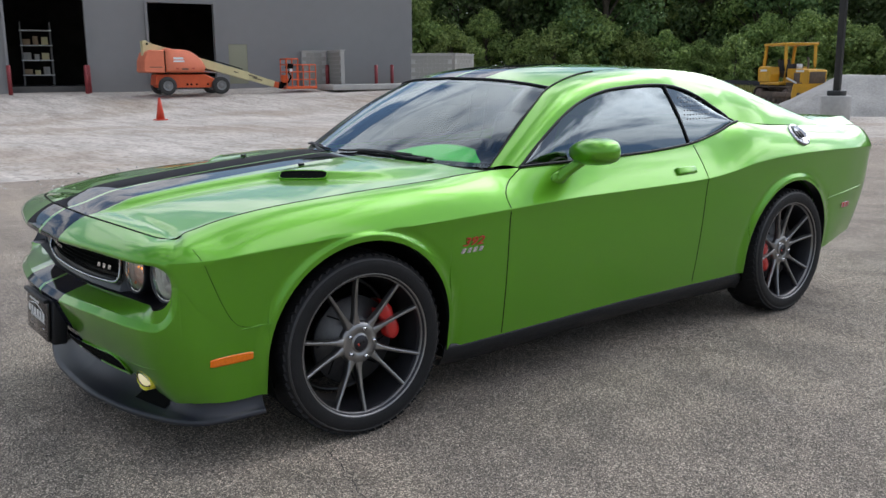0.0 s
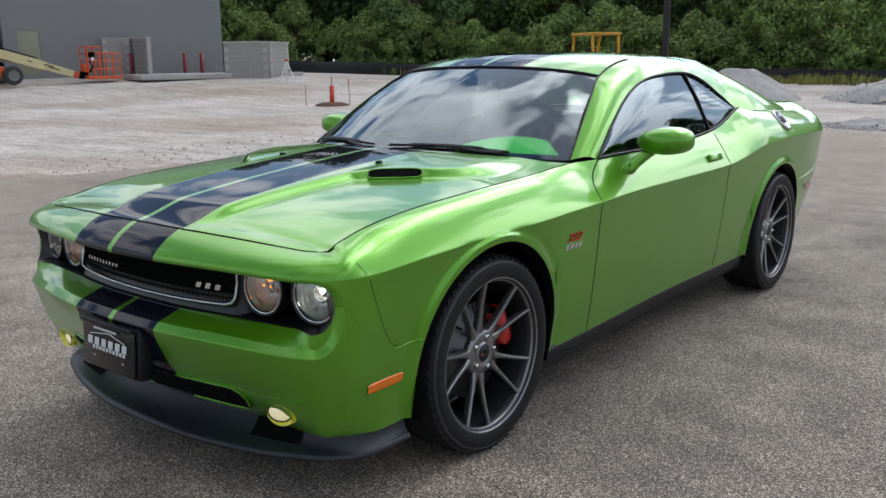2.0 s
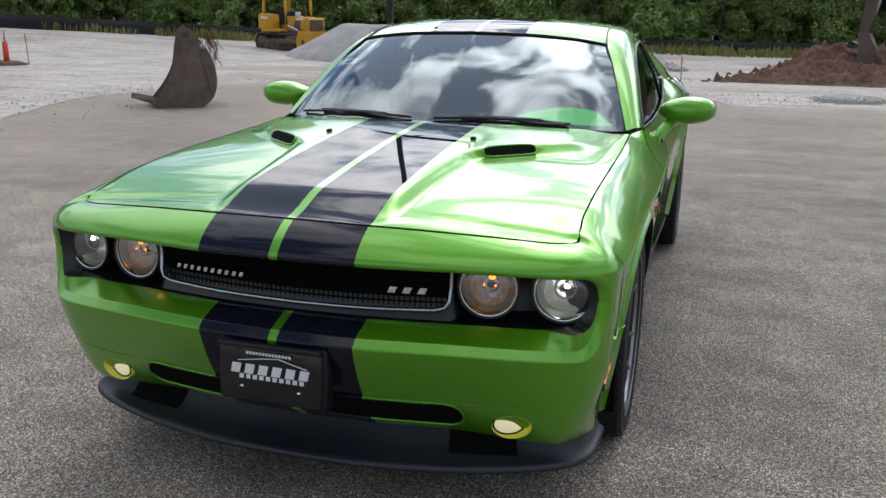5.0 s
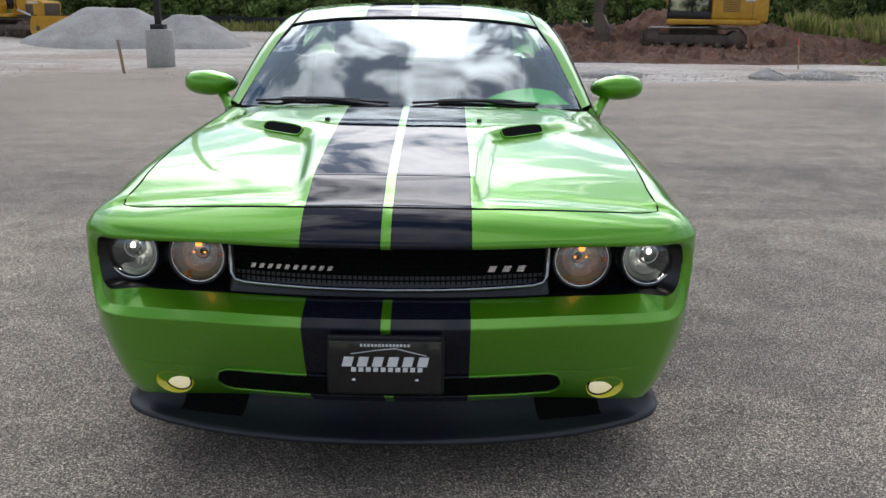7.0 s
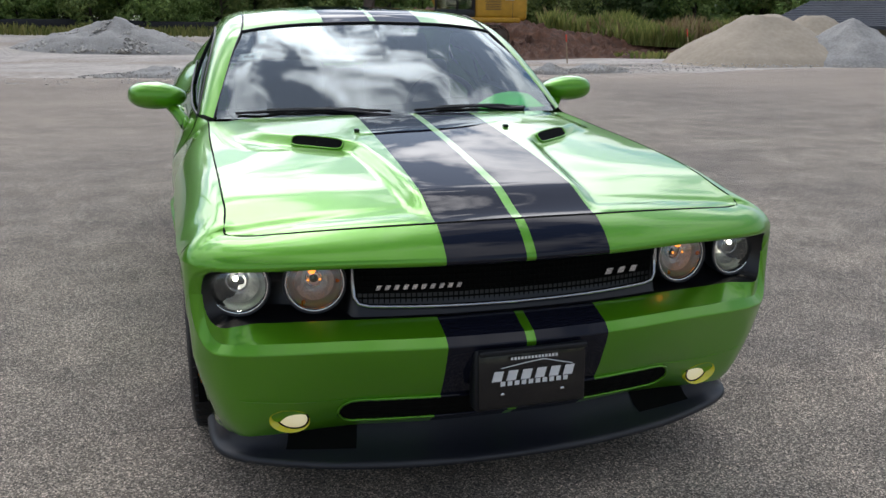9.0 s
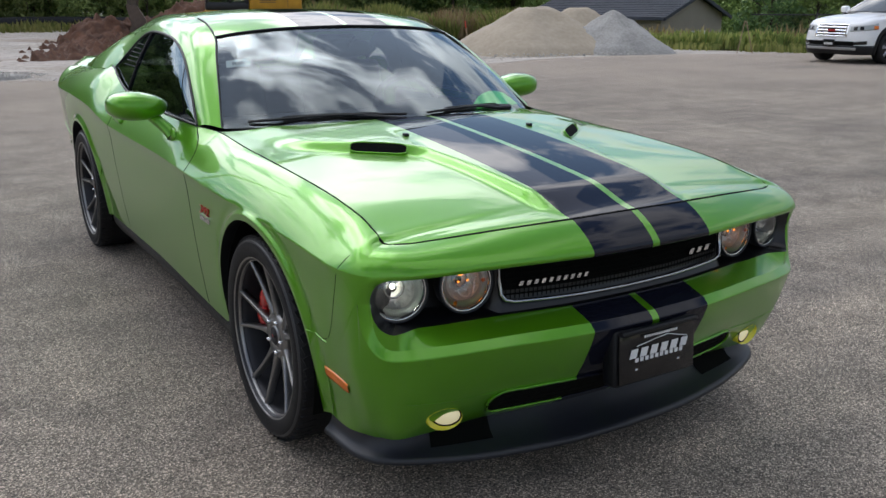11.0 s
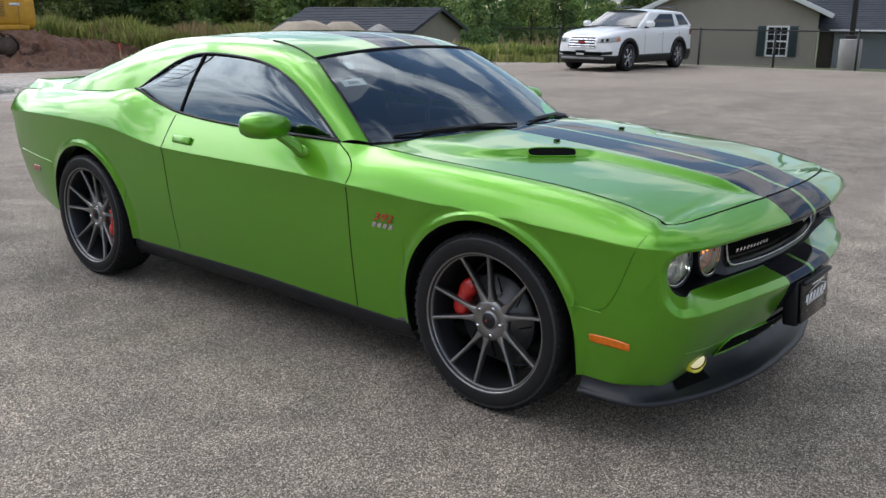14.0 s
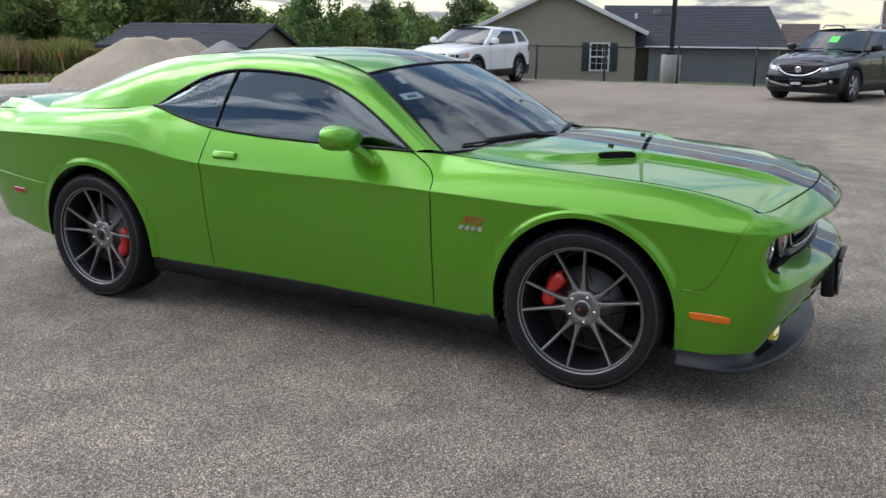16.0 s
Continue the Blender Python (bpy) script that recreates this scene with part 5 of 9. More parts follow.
# ---- ground ----
def gz(x, y):
    """Height of the land: level round the cars, rising to the new building and falling away beyond the fence."""
    r, az = math.hypot(x, y), math.degrees(math.atan2(y, x)) % 360
    z = 0.95 * smooth01(27, 46, r) * smooth01(116, 142, az) * (1 - smooth01(200, 240, az))
    z += 0.22 * smooth01(30, 43, r) * smooth01(85, 105, az) * (1 - smooth01(116, 142, az))
    side = smooth01(300, 330, az) if az > 180 else 1 - smooth01(52, 75, az)
    near = smooth01(290, 320, az) if az > 180 else 1 - smooth01(110, 135, az)
    z += 0.115 * smooth01(8, 15, r) * near
    z -= 0.78 * smooth01(25, 37, r) * side
    z -= 2.2 * smooth01(45, 95, r) * side
    z -= 0.16 * smooth01(18, 25, r) * smooth01(50, 62, az) * (1 - smooth01(110, 125, az))
    return z


def ground_mat():
    m = mat("crushed_stone", (0.34, 0.312, 0.278), 0.9, vary=0.3, scale=9, big=0.35, bump=0.9, bump_scale=12, color2=(0.62, 0.58, 0.53))
    N, L = m.node_tree.nodes, m.node_tree.links
    b = N["Principled BSDF"]
    src = b.inputs["Base Color"].links[0].from_socket
    tc = N.new("ShaderNodeTexCoord")
    ns = N.new("ShaderNodeTexNoise"); ns.inputs["Scale"].default_value, ns.inputs["Detail"].default_value = 0.16, 6
    mp = N.new("ShaderNodeMapping"); mp.inputs["Scale"].default_value = (1.0, 1.0, 1.0)
    L.new(tc.outputs["Object"], mp.inputs[0]); L.new(mp.outputs[0], ns.inputs["Vector"])
    rp = N.new("ShaderNodeValToRGB")
    rp.color_ramp.elements[0].position, rp.color_ramp.elements[1].position = 0.47, 0.68
    L.new(ns.outputs["Fac"], rp.inputs[0])
    mx = N.new("ShaderNodeMixRGB"); mx.inputs[2].default_value = (0.33, 0.265, 0.205, 1)
    sc = N.new("ShaderNodeMath"); sc.operation = "MULTIPLY"; sc.inputs[1].default_value = 0.9
    L.new(rp.outputs[0], sc.inputs[0]); L.new(sc.outputs[0], mx.inputs[0]); L.new(src, mx.inputs[1])
    # ruts and scattered grit
    mr = N.new("ShaderNodeMapping"); mr.inputs["Rotation"].default_value = (0, 0, 0.5); mr.inputs["Scale"].default_value = (0.45, 2.4, 1)
    nr = N.new("ShaderNodeTexNoise"); nr.inputs["Scale"].default_value, nr.inputs["Detail"].default_value, nr.inputs["Roughness"].default_value = 1.1, 9, 0.72
    L.new(tc.outputs["Object"], mr.inputs[0]); L.new(mr.outputs[0], nr.inputs["Vector"])
    rr = N.new("ShaderNodeValToRGB")
    rr.color_ramp.elements[0].position, rr.color_ramp.elements[0].color = 0.36, (0.66, 0.63, 0.60, 1)
    rr.color_ramp.elements[1].position, rr.color_ramp.elements[1].color = 0.60, (1.12, 1.11, 1.10, 1)
    L.new(nr.outputs["Fac"], rr.inputs[0])
    mu = N.new("ShaderNodeMixRGB"); mu.blend_type = "MULTIPLY"; mu.inputs[0].default_value = 0.8
    L.new(mx.outputs[0], mu.inputs[1]); L.new(rr.outputs[0], mu.inputs[2])
    vg = N.new("ShaderNodeTexVoronoi"); vg.inputs["Scale"].default_value = 14.0
    L.new(tc.outputs["Object"], vg.inputs["Vector"])
    sg_ = N.new("ShaderNodeSeparateColor"); L.new(vg.outputs["Color"], sg_.inputs[0])
    rg = N.new("ShaderNodeValToRGB")
    rg.color_ramp.elements[0].position, rg.color_ramp.elements[0].color = 0.10, (0.55, 0.53, 0.50, 1)
    rg.color_ramp.elements[1].position, rg.color_ramp.elements[1].color = 0.30, (1.04, 1.04, 1.04, 1)
    L.new(sg_.outputs[0], rg.inputs[0])
    mq = N.new("ShaderNodeMixRGB"); mq.blend_type = "MULTIPLY"; mq.inputs[0].default_value = 0.7
    L.new(mu.outputs[0], mq.inputs[1]); L.new(rg.outputs[0], mq.inputs[2])
    mx = mq
    # grass beyond the yard and the fence
    sp = N.new("ShaderNodeSeparateXYZ"); L.new(tc.outputs["Object"], sp.inputs[0])
    ln = N.new("ShaderNodeVectorMath"); ln.operation = "LENGTH"; L.new(tc.outputs["Object"], ln.inputs[0])
    n5 = N.new("ShaderNodeTexNoise"); n5.inputs["Scale"].default_value, n5.inputs["Detail"].default_value = 0.5, 5
    L.new(tc.outputs["Object"], n5.inputs["Vector"])
    fx_ = N.new("ShaderNodeMapRange"); fx_.inputs["From Min"].default_value, fx_.inputs["From Max"].default_value = 22.2, 23.6
    fr_ = N.new("ShaderNodeMapRange"); fr_.inputs["From Min"].default_value, fr_.inputs["From Max"].default_value = 50.0, 53.0
    L.new(sp.outputs["X"], fx_.inputs["Value"]); L.new(ln.outputs["Value"], fr_.inputs["Value"])
    mxm = N.new("ShaderNodeMath"); mxm.operation = "MAXIMUM"
    L.new(fx_.outputs[0], mxm.inputs[0]); L.new(fr_.outputs[0], mxm.inputs[1])
    gr = N.new("ShaderNodeMixRGB"); gr.inputs[1].default_value, gr.inputs[2].default_value = (0.045, 0.075, 0.016, 1), (0.11, 0.12, 0.04, 1)
    L.new(n5.outputs["Fac"], gr.inputs[0])
    mg = N.new("ShaderNodeMixRGB")
    L.new(mxm.outputs[0], mg.inputs[0]); L.new(mx.outputs[0], mg.inputs[1]); L.new(gr.outputs[0], mg.inputs[2])
    L.new(mg.outputs[0], b.inputs["Base Color"])
    return m


def asphalt_mat():
    """Worn asphalt: pale stone chips in a dark binder, with broad stains and dust."""
    m = bpy.data.materials.new("worn_asphalt")
    m.use_nodes = True
    N, L = m.node_tree.nodes, m.node_tree.links
    b = N["Principled BSDF"]
    b.inputs["Roughness"].default_value = 0.82
    tc = N.new("ShaderNodeTexCoord")
    vo = N.new("ShaderNodeTexVoronoi"); vo.inputs["Scale"].default_value = 218
    n1 = N.new("ShaderNodeTexNoise"); n1.inputs["Scale"].default_value, n1.inputs["Detail"].default_value = 150, 4
    n2 = N.new("ShaderNodeTexNoise"); n2.inputs["Scale"].default_value, n2.inputs["Detail"].default_value = 0.35, 7
    n3 = N.new("ShaderNodeTexNoise"); n3.inputs["Scale"].default_value, n3.inputs["Detail"].default_value = 3.0, 5
    for n in (vo, n1, n2, n3):
        L.new(tc.outputs["Object"], n.inputs["Vector"])
    sp = N.new("ShaderNodeSeparateColor")
    L.new(vo.outputs["Color"], sp.inputs[0])
    r1 = N.new("ShaderNodeValToRGB")
    e = r1.color_ramp.elements
    e[0].position, e[0].color = 0.0, (0.045, 0.042, 0.039, 1)
    e[1].position, e[1].color = 1.0, (0.68, 0.64, 0.58, 1)
    k = e.new(0.45); k.color = (0.178, 0.166, 0.151, 1)
    k = e.new(0.75); k.color = (0.27, 0.252, 0.228, 1)
    L.new(sp.outputs[0], r1.inputs[0])
    mA = N.new("ShaderNodeMixRGB"); mA.blend_type = "OVERLAY"; mA.inputs[0].default_value = 0.9
    L.new(r1.outputs[0], mA.inputs[1]); L.new(n1.outputs["Fac"], mA.inputs[2])
    r2 = N.new("ShaderNodeValToRGB")
    r2.color_ramp.elements[0].position, r2.color_ramp.elements[0].color = 0.30, (0.93, 0.86, 0.80, 1)
    r2.color_ramp.elements[1].position, r2.color_ramp.elements[1].color = 0.70, (1.54, 1.41, 1.26, 1)
    L.new(n2.outputs["Fac"], r2.inputs[0])
    mB = N.new("ShaderNodeMixRGB"); mB.blend_type = "MULTIPLY"; mB.inputs[0].default_value = 1.0
    L.new(mA.outputs[0], mB.inputs[1]); L.new(r2.outputs[0], mB.inputs[2])
    r3 = N.new("ShaderNodeValToRGB")
    r3.color_ramp.elements[0].position, r3.color_ramp.elements[0].color = 0.35, (0.80, 0.80, 0.80, 1)
    r3.color_ramp.elements[1].position, r3.color_ramp.elements[1].color = 0.65, (1.16, 1.15, 1.14, 1)
    L.new(n3.outputs["Fac"], r3.inputs[0])
    mC = N.new("ShaderNodeMixRGB"); mC.blend_type = "MULTIPLY"; mC.inputs[0].default_value = 1.0
    L.new(mB.outputs[0], mC.inputs[1]); L.new(r3.outputs[0], mC.inputs[2])
    # long faint wheel streaks
    ms = N.new("ShaderNodeMapping"); ms.inputs["Rotation"].default_value = (0, 0, 0.25); ms.inputs["Scale"].default_value = (0.12, 1.5, 1)
    n6 = N.new("ShaderNodeTexNoise"); n6.inputs["Scale"].default_value, n6.inputs["Detail"].default_value = 1.0, 6
    L.new(tc.outputs["Object"], ms.inputs[0]); L.new(ms.outputs[0], n6.inputs["Vector"])
    r6 = N.new("ShaderNodeValToRGB")
    r6.color_ramp.elements[0].position, r6.color_ramp.elements[0].color = 0.35, (0.84, 0.84, 0.85, 1)
    r6.color_ramp.elements[1].position, r6.color_ramp.elements[1].color = 0.65, (1.12, 1.10, 1.07, 1)
    L.new(n6.outputs["Fac"], r6.inputs[0])
    mS = N.new("ShaderNodeMixRGB"); mS.blend_type = "MULTIPLY"; mS.inputs[0].default_value = 1.0
    L.new(mC.outputs[0], mS.inputs[1]); L.new(r6.outputs[0], mS.inputs[2])
    mC = mS
    # tan dust blown in from the stone yard
    ds = N.new("ShaderNodeVectorMath"); ds.operation = "LENGTH"
    mp = N.new("ShaderNodeMapping"); mp.inputs["Location"].default_value = (-3.0, 1.0, 0)
    L.new(tc.outputs["Object"], mp.inputs[0]); L.new(mp.outputs[0], ds.inputs[0])
    mr = N.new("ShaderNodeMapRange"); mr.inputs["From Min"].default_value, mr.inputs["From Max"].default_value = 6.0, 15.0
    L.new(ds.outputs["Value"], mr.inputs["Value"])
    ml = N.new("ShaderNodeMath"); ml.operation = "MULTIPLY"
    n2b = N.new("ShaderNodeMath"); n2b.operation = "MULTIPLY"; n2b.inputs[1].default_value = 1.5
    L.new(n2.outputs["Fac"], n2b.inputs[0])
    L.new(mr.outputs[0], ml.inputs[0]); L.new(n2b.outputs[0], ml.inputs[1])
    ml.use_clamp = True
    mD = N.new("ShaderNodeMixRGB"); mD.inputs[2].default_value = (0.36, 0.297, 0.238, 1)
    L.new(ml.outputs[0], mD.inputs[0]); L.new(mC.outputs[0], mD.inputs[1])
    L.new(mD.outputs[0], b.inputs["Base Color"])
    bp = N.new("ShaderNodeBump"); bp.inputs["Strength"].default_value, bp.inputs["Distance"].default_value = 0.85, 0.006
    L.new(vo.outputs["Distance"], bp.inputs["Height"]); L.new(bp.outputs[0], b.inputs["Normal"])
    return m


M.update(
    ground=ground_mat(), asphalt=asphalt_mat(),
    crack=mat("crack_tar", (0.045, 0.042, 0.039), 0.9),
    concrete=mat("concrete", (0.40, 0.39, 0.37), 0.85, vary=0.15, scale=12, bump=0.2, bump_scale=80),
    block=mat("split_block", (0.30, 0.295, 0.27), 0.9, vary=0.15, scale=25, bump=0.4, bump_scale=60),
    wall_grey=mat("grey_panel", (0.215, 0.213, 0.215), 0.6, vary=0.04, scale=2, big=0.2),
    # back wall and floor inside: the dimness of the room is put into the colour
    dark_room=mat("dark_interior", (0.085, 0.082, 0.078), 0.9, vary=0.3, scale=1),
    man_door=mat("tan_door", (0.27, 0.27, 0.19), 0.55),
    bollard=mat("bollard_red", (0.22, 0.025, 0.03), 0.55, vary=0.15, scale=8),
    gravel=mat("gravel_pile", (0.25, 0.243, 0.228), 0.95, vary=0.25, scale=16, bump=0.8, bump_scale=30, color2=(0.47, 0.455, 0.425)),
    sand=mat("sand_pile", (0.36, 0.30, 0.22), 0.95, vary=0.12, scale=9, bump=0.4, bump_scale=20, color2=(0.48, 0.41, 0.32)),
    dirt=mat("red_dirt", (0.036, 0.016, 0.009), 0.95, vary=0.55, scale=4, bump=1.0, bump_scale=9, color2=(0.165, 0.076, 0.043)),
    orange=mat("faded_orange", (0.74, 0.20, 0.105), 0.6, vary=0.10, scale=4), orange_deep=mat("machine_orange", (0.66, 0.10, 0.025), 0.5, vary=0.10, scale=5),
    cream=mat("boom_cream", (0.62, 0.55, 0.30), 0.5, vary=0.06, scale=4),
    yellow=mat("machine_yellow", (0.60, 0.32, 0.025), 0.5, vary=0.18, scale=5),
    track=mat("track_steel", (0.07, 0.06, 0.05), 0.75, 0.2, vary=0.4, scale=12, color2=(0.16, 0.12, 0.09)),
    rust=mat("rusty_bucket", (0.075, 0.055, 0.045), 0.8, 0.1, vary=0.4, scale=7, bump=0.3, bump_scale=40, color2=(0.19, 0.14, 0.11)),
    wood=mat("stake_wood", (0.34, 0.25, 0.16), 0.8, vary=0.15, scale=20),
    cone_orange=mat("cone_orange", (0.60, 0.055, 0.025), 0.5, vary=0.08, scale=10),
    siding=mat("beige_siding", (0.30, 0.265, 0.22), 0.65, vary=0.04, scale=3),
    trim_white=mat("white_trim", (0.72, 0.73, 0.74), 0.5),
    shingle=mat("slate_shingle", (0.055, 0.062, 0.078), 0.9, vary=0.25, scale=10, bump=0.4, bump_scale=30),
    shingle_brown=mat("brown_shingle", (0.12, 0.095, 0.085), 0.9, vary=0.2, scale=10),
    shutter=mat("teal_shutter", (0.03, 0.055, 0.06), 0.5),
    garage=mat("garage_grey", (0.20, 0.215, 0.23), 0.5, vary=0.04, scale=4),
    silt=mat("silt_fabric", (0.012, 0.013, 0.015), 0.75, vary=0.3, scale=6),
    fence=mat("fence_black", (0.012, 0.013, 0.014), 0.45),
    bark=mat("bark", (0.075, 0.06, 0.045), 0.9, vary=0.3, scale=10, bump=0.4, bump_scale=25),
)


def leaf_mat(name, c1, c2, rough=0.55):
    """Thin leaves: each its own green, some light passing through."""
    m = bpy.data.materials.new(name)
    m.use_nodes = True
    N, L = m.node_tree.nodes, m.node_tree.links
    b = N["Principled BSDF"]
    b.inputs["Roughness"].default_value, b.inputs["Specular IOR Level"].default_value = rough, 0.3
    g = N.new("ShaderNodeNewGeometry")
    oi = N.new("ShaderNodeObjectInfo")
    mx = N.new("ShaderNodeMixRGB"); mx.inputs[1].default_value, mx.inputs[2].default_value = (*c1, 1), (*c2, 1)
    L.new(g.outputs["Random Per Island"], mx.inputs[0])
    hs = N.new("ShaderNodeHueSaturation")
    mr = N.new("ShaderNodeMapRange"); mr.inputs["To Min"].default_value, mr.inputs["To Max"].default_value = 0.65, 1.35
    L.new(oi.outputs["Random"], mr.inputs["Value"]); L.new(mr.outputs[0], hs.inputs["Value"])
    mh = N.new("ShaderNodeMapRange"); mh.inputs["To Min"].default_value, mh.inputs["To Max"].default_value = 0.485, 0.515
    L.new(oi.outputs["Random"], mh.inputs["Value"]); L.new(mh.outputs[0], hs.inputs["Hue"])
    L.new(mx.outputs[0], hs.inputs["Color"]); L.new(hs.outputs[0], b.inputs["Base Color"])
    tr = N.new("ShaderNodeBsdfTranslucent"); L.new(hs.outputs[0], tr.inputs["Color"])
    ms = N.new("ShaderNodeMixShader"); ms.inputs[0].default_value = 0.33
    L.new(b.outputs[0], ms.inputs[1]); L.new(tr.outputs[0], ms.inputs[2]); L.new(ms.outputs[0], N["Material Output"].inputs[0])
    return m


M.update(leaf=leaf_mat("leaf_dark", (0.060, 0.108, 0.038), (0.165, 0.245, 0.085)), leaf_light=leaf_mat("leaf_light", (0.110, 0.180, 0.050), (0.34, 0.43, 0.135)),
         weed=leaf_mat("weed_green", (0.13, 0.18, 0.04), (0.40, 0.39, 0.13)), straw=leaf_mat("weed_straw", (0.28, 0.20, 0.09), (0.50, 0.40, 0.22)))

rows = []
radii = [0.0, 3, 6, 9, 12, 15, 18, 21, 24, 27, 30, 33, 36, 39, 42, 45, 48, 52, 57, 63, 72, 85, 105, 140, 200, 320, 600, 1400, 4000]
for k in range(120):
    a = 2 * math.pi * k / 120
    row = []
    for r in radii:
        x, y = r * math.cos(a), r * math.sin(a)
        z = gz(x, y) + (0.05 * noise.noise(Vector((x * 0.35, y * 0.35, 0))) * smooth01(12, 20, r) if r < 100 else 0) - 0.06
        row.append((x, y, z))
    rows.append(row)
tagged(part("ground", grid_bm(rows, loop=True), M["ground"]), "pale crushed stone yard with brown stains and wheel marks", "ground", kind="structure")

edge = curve3([(-9.6, -45), (-9.4, -12), (-9.2, 1.7), (-8.1, 3.6), (-8.2, 6.8), (-9.5, 10.4), (-8.2, 14), (-4.9, 15.4), (0.5, 14.3), (2.2, 13.1), (5.5, 13.5), (9, 13.8), (13, 14.9), (16.5, 14.5), (19.4, 13.5), (21.9, 11.7), (22.5, 8.8), (22.8, 4), (23.0, -5), (22.5, -45)], 420)
bm = bmesh.new()
top = []
for i, (x, y) in enumerate(edge):
    j = 0.16 * noise.noise(Vector((x * 0.9, y * 0.9, 3))) + 0.05 * noise.noise(Vector((x * 4, y * 4, 5)))
    top.append((x + j, y + j))
cx, cy = 3.0, -8.0
rings = []
for f in np.linspace(1, 0, 31):
    rings.append([(cx + (x - cx) * f, cy + (y - cy) * f, gz(cx + (x - cx) * f, cy + (y - cy) * f)) for x, y in top])
rings.insert(0, [(x + 0.05 * math.copysign(1, x - cx), y, gz(x, y) - 0.10) for x, y in top])
tagged(part("pavement", grid_bm(rings), M["asphalt"]), "worn grey asphalt lot with pale stone chips and fine cracks", "asphalt", kind="structure")


def crack(x0, y0, x1, y1, n, wander, seed):
    rnd = random.Random(seed)
    rows, off = [], 0
    for i in range(n + 1):
        t = i / n
        off += rnd.uniform(-1, 1) * wander
        x, y = x0 + (x1 - x0) * t, y0 + (y1 - y0) * t
        d = Vector((y0 - y1, x1 - x0, 0)).normalized()
        w = 0.0032 * rnd.uniform(0.3, 1.0) * (1 if 0 < i < n else 0.1)
        p = Vector((x, y, 0.0)) + d * off
        rows.append([(p.x - d.x * w, p.y - d.y * w, 0.0025), (p.x + d.x * w, p.y + d.y * w, 0.0025)])
    tagged(part("crack", grid_bm(rows), M["crack"]), "thin wandering crack in the asphalt", "crack", "cracks in the asphalt", "stuff")


# ---- grey building with open vehicle doors ----
BL, BR = Vector((-39.256, 7.72, 0)), Vector((-35.716, 27.55, 0))
B_DIR = (BR - BL).normalized()
B_ANG = math.degrees(math.atan2(B_DIR.y, B_DIR.x))
B_LEN = (BR - BL).length
at_b = pose(BL.x, BL.y, 0.98, 0, 0, B_ANG)                # local x runs along the front, y into the building
bld = thing("commercial_building", "plain dark grey building with tall open vehicle doors", "building", at=at_b)


def wall_with_holes(x0, x1, z1, holes, thick=0.3, y=0.0):
    out = []
    xs = sorted({x0, x1, *[h[0] for h in holes], *[h[1] for h in holes]})
    for a, b in zip(xs[:-1], xs[1:]):
        mid = (a + b) / 2
        lo, hi = -0.6, z1
        for h in holes:
            if h[0] <= mid <= h[1]:
                if h[2] > lo + 0.01:
                    out.append(box_bm(b - a, thick, h[2] - lo, (mid, y + thick / 2, (h[2] + lo) / 2)))
                lo = h[3]
        out.append(box_bm(b - a, thick, hi - lo, (mid, y + thick / 2, (hi + lo) / 2)))
    return out


for piece in wall_with_holes(-14, B_LEN, 7.5, [(0.15, 3.45, -0.6, 3.85), (6.22, 9.35, -0.6, 3.82), (10.0, 10.94, 0.02, 1.93)]):
    part("wall", piece, M["wall_grey"], bld, smooth=False)
part("wall", box_bm(0.3, 16, 8.0, (B_LEN - 0.15, 8.3, 3.5)), M["wall_grey"], bld, smooth=False)
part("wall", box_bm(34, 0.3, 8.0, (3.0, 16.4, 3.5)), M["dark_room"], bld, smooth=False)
part("wall", box_bm(0.3, 16, 8.0, (-13.85, 8.3, 3.5)), M["wall_grey"], bld, smooth=False)
part("roof", box_bm(34.2, 16.8, 0.3, (3.05, 8.2, 7.65)), M["wall_grey"], bld, smooth=False)
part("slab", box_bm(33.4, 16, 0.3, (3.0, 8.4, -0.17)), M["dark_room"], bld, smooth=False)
part("door", box_bm(0.94, 0.08, 1.92, (10.47, 0.06, 0.98), 0.01), M["man_door"], bld, "tan steel side door")
for x0, x1, zt in ((0.15, 3.45, 3.85), (6.22, 9.35, 3.82)):
    for x in (x0 - 0.05, x1 + 0.05):
        part("door_frame", box_bm(0.12, 0.1, zt + 0.05, (x, -0.06, zt / 2)), M["wall_grey"], bld, smooth=False)
for k, (x, y) in enumerate(((0.1, -0.7), (3.25, -0.7), (3.39, -0.4), (14.8, -0.9), (17.68, -0.6), (18.61, -0.6))):
    p = at_b @ Vector((x, y, 0))
    bo = part("bollard", join(cyl_bm(0.09, 0.09, (0, 0, -0.4), (0, 0, 0.88), 16), sphere_bm(0.09, 0.09, 0.05, (0, 0, 0.88), u=16, v=8)), M["bollard"])
    bo.matrix_world = pose(p.x, p.y, 0.98)
    tagged(bo, "dark red steel bollard beside the grey building", "bollard", "bollards along the building")


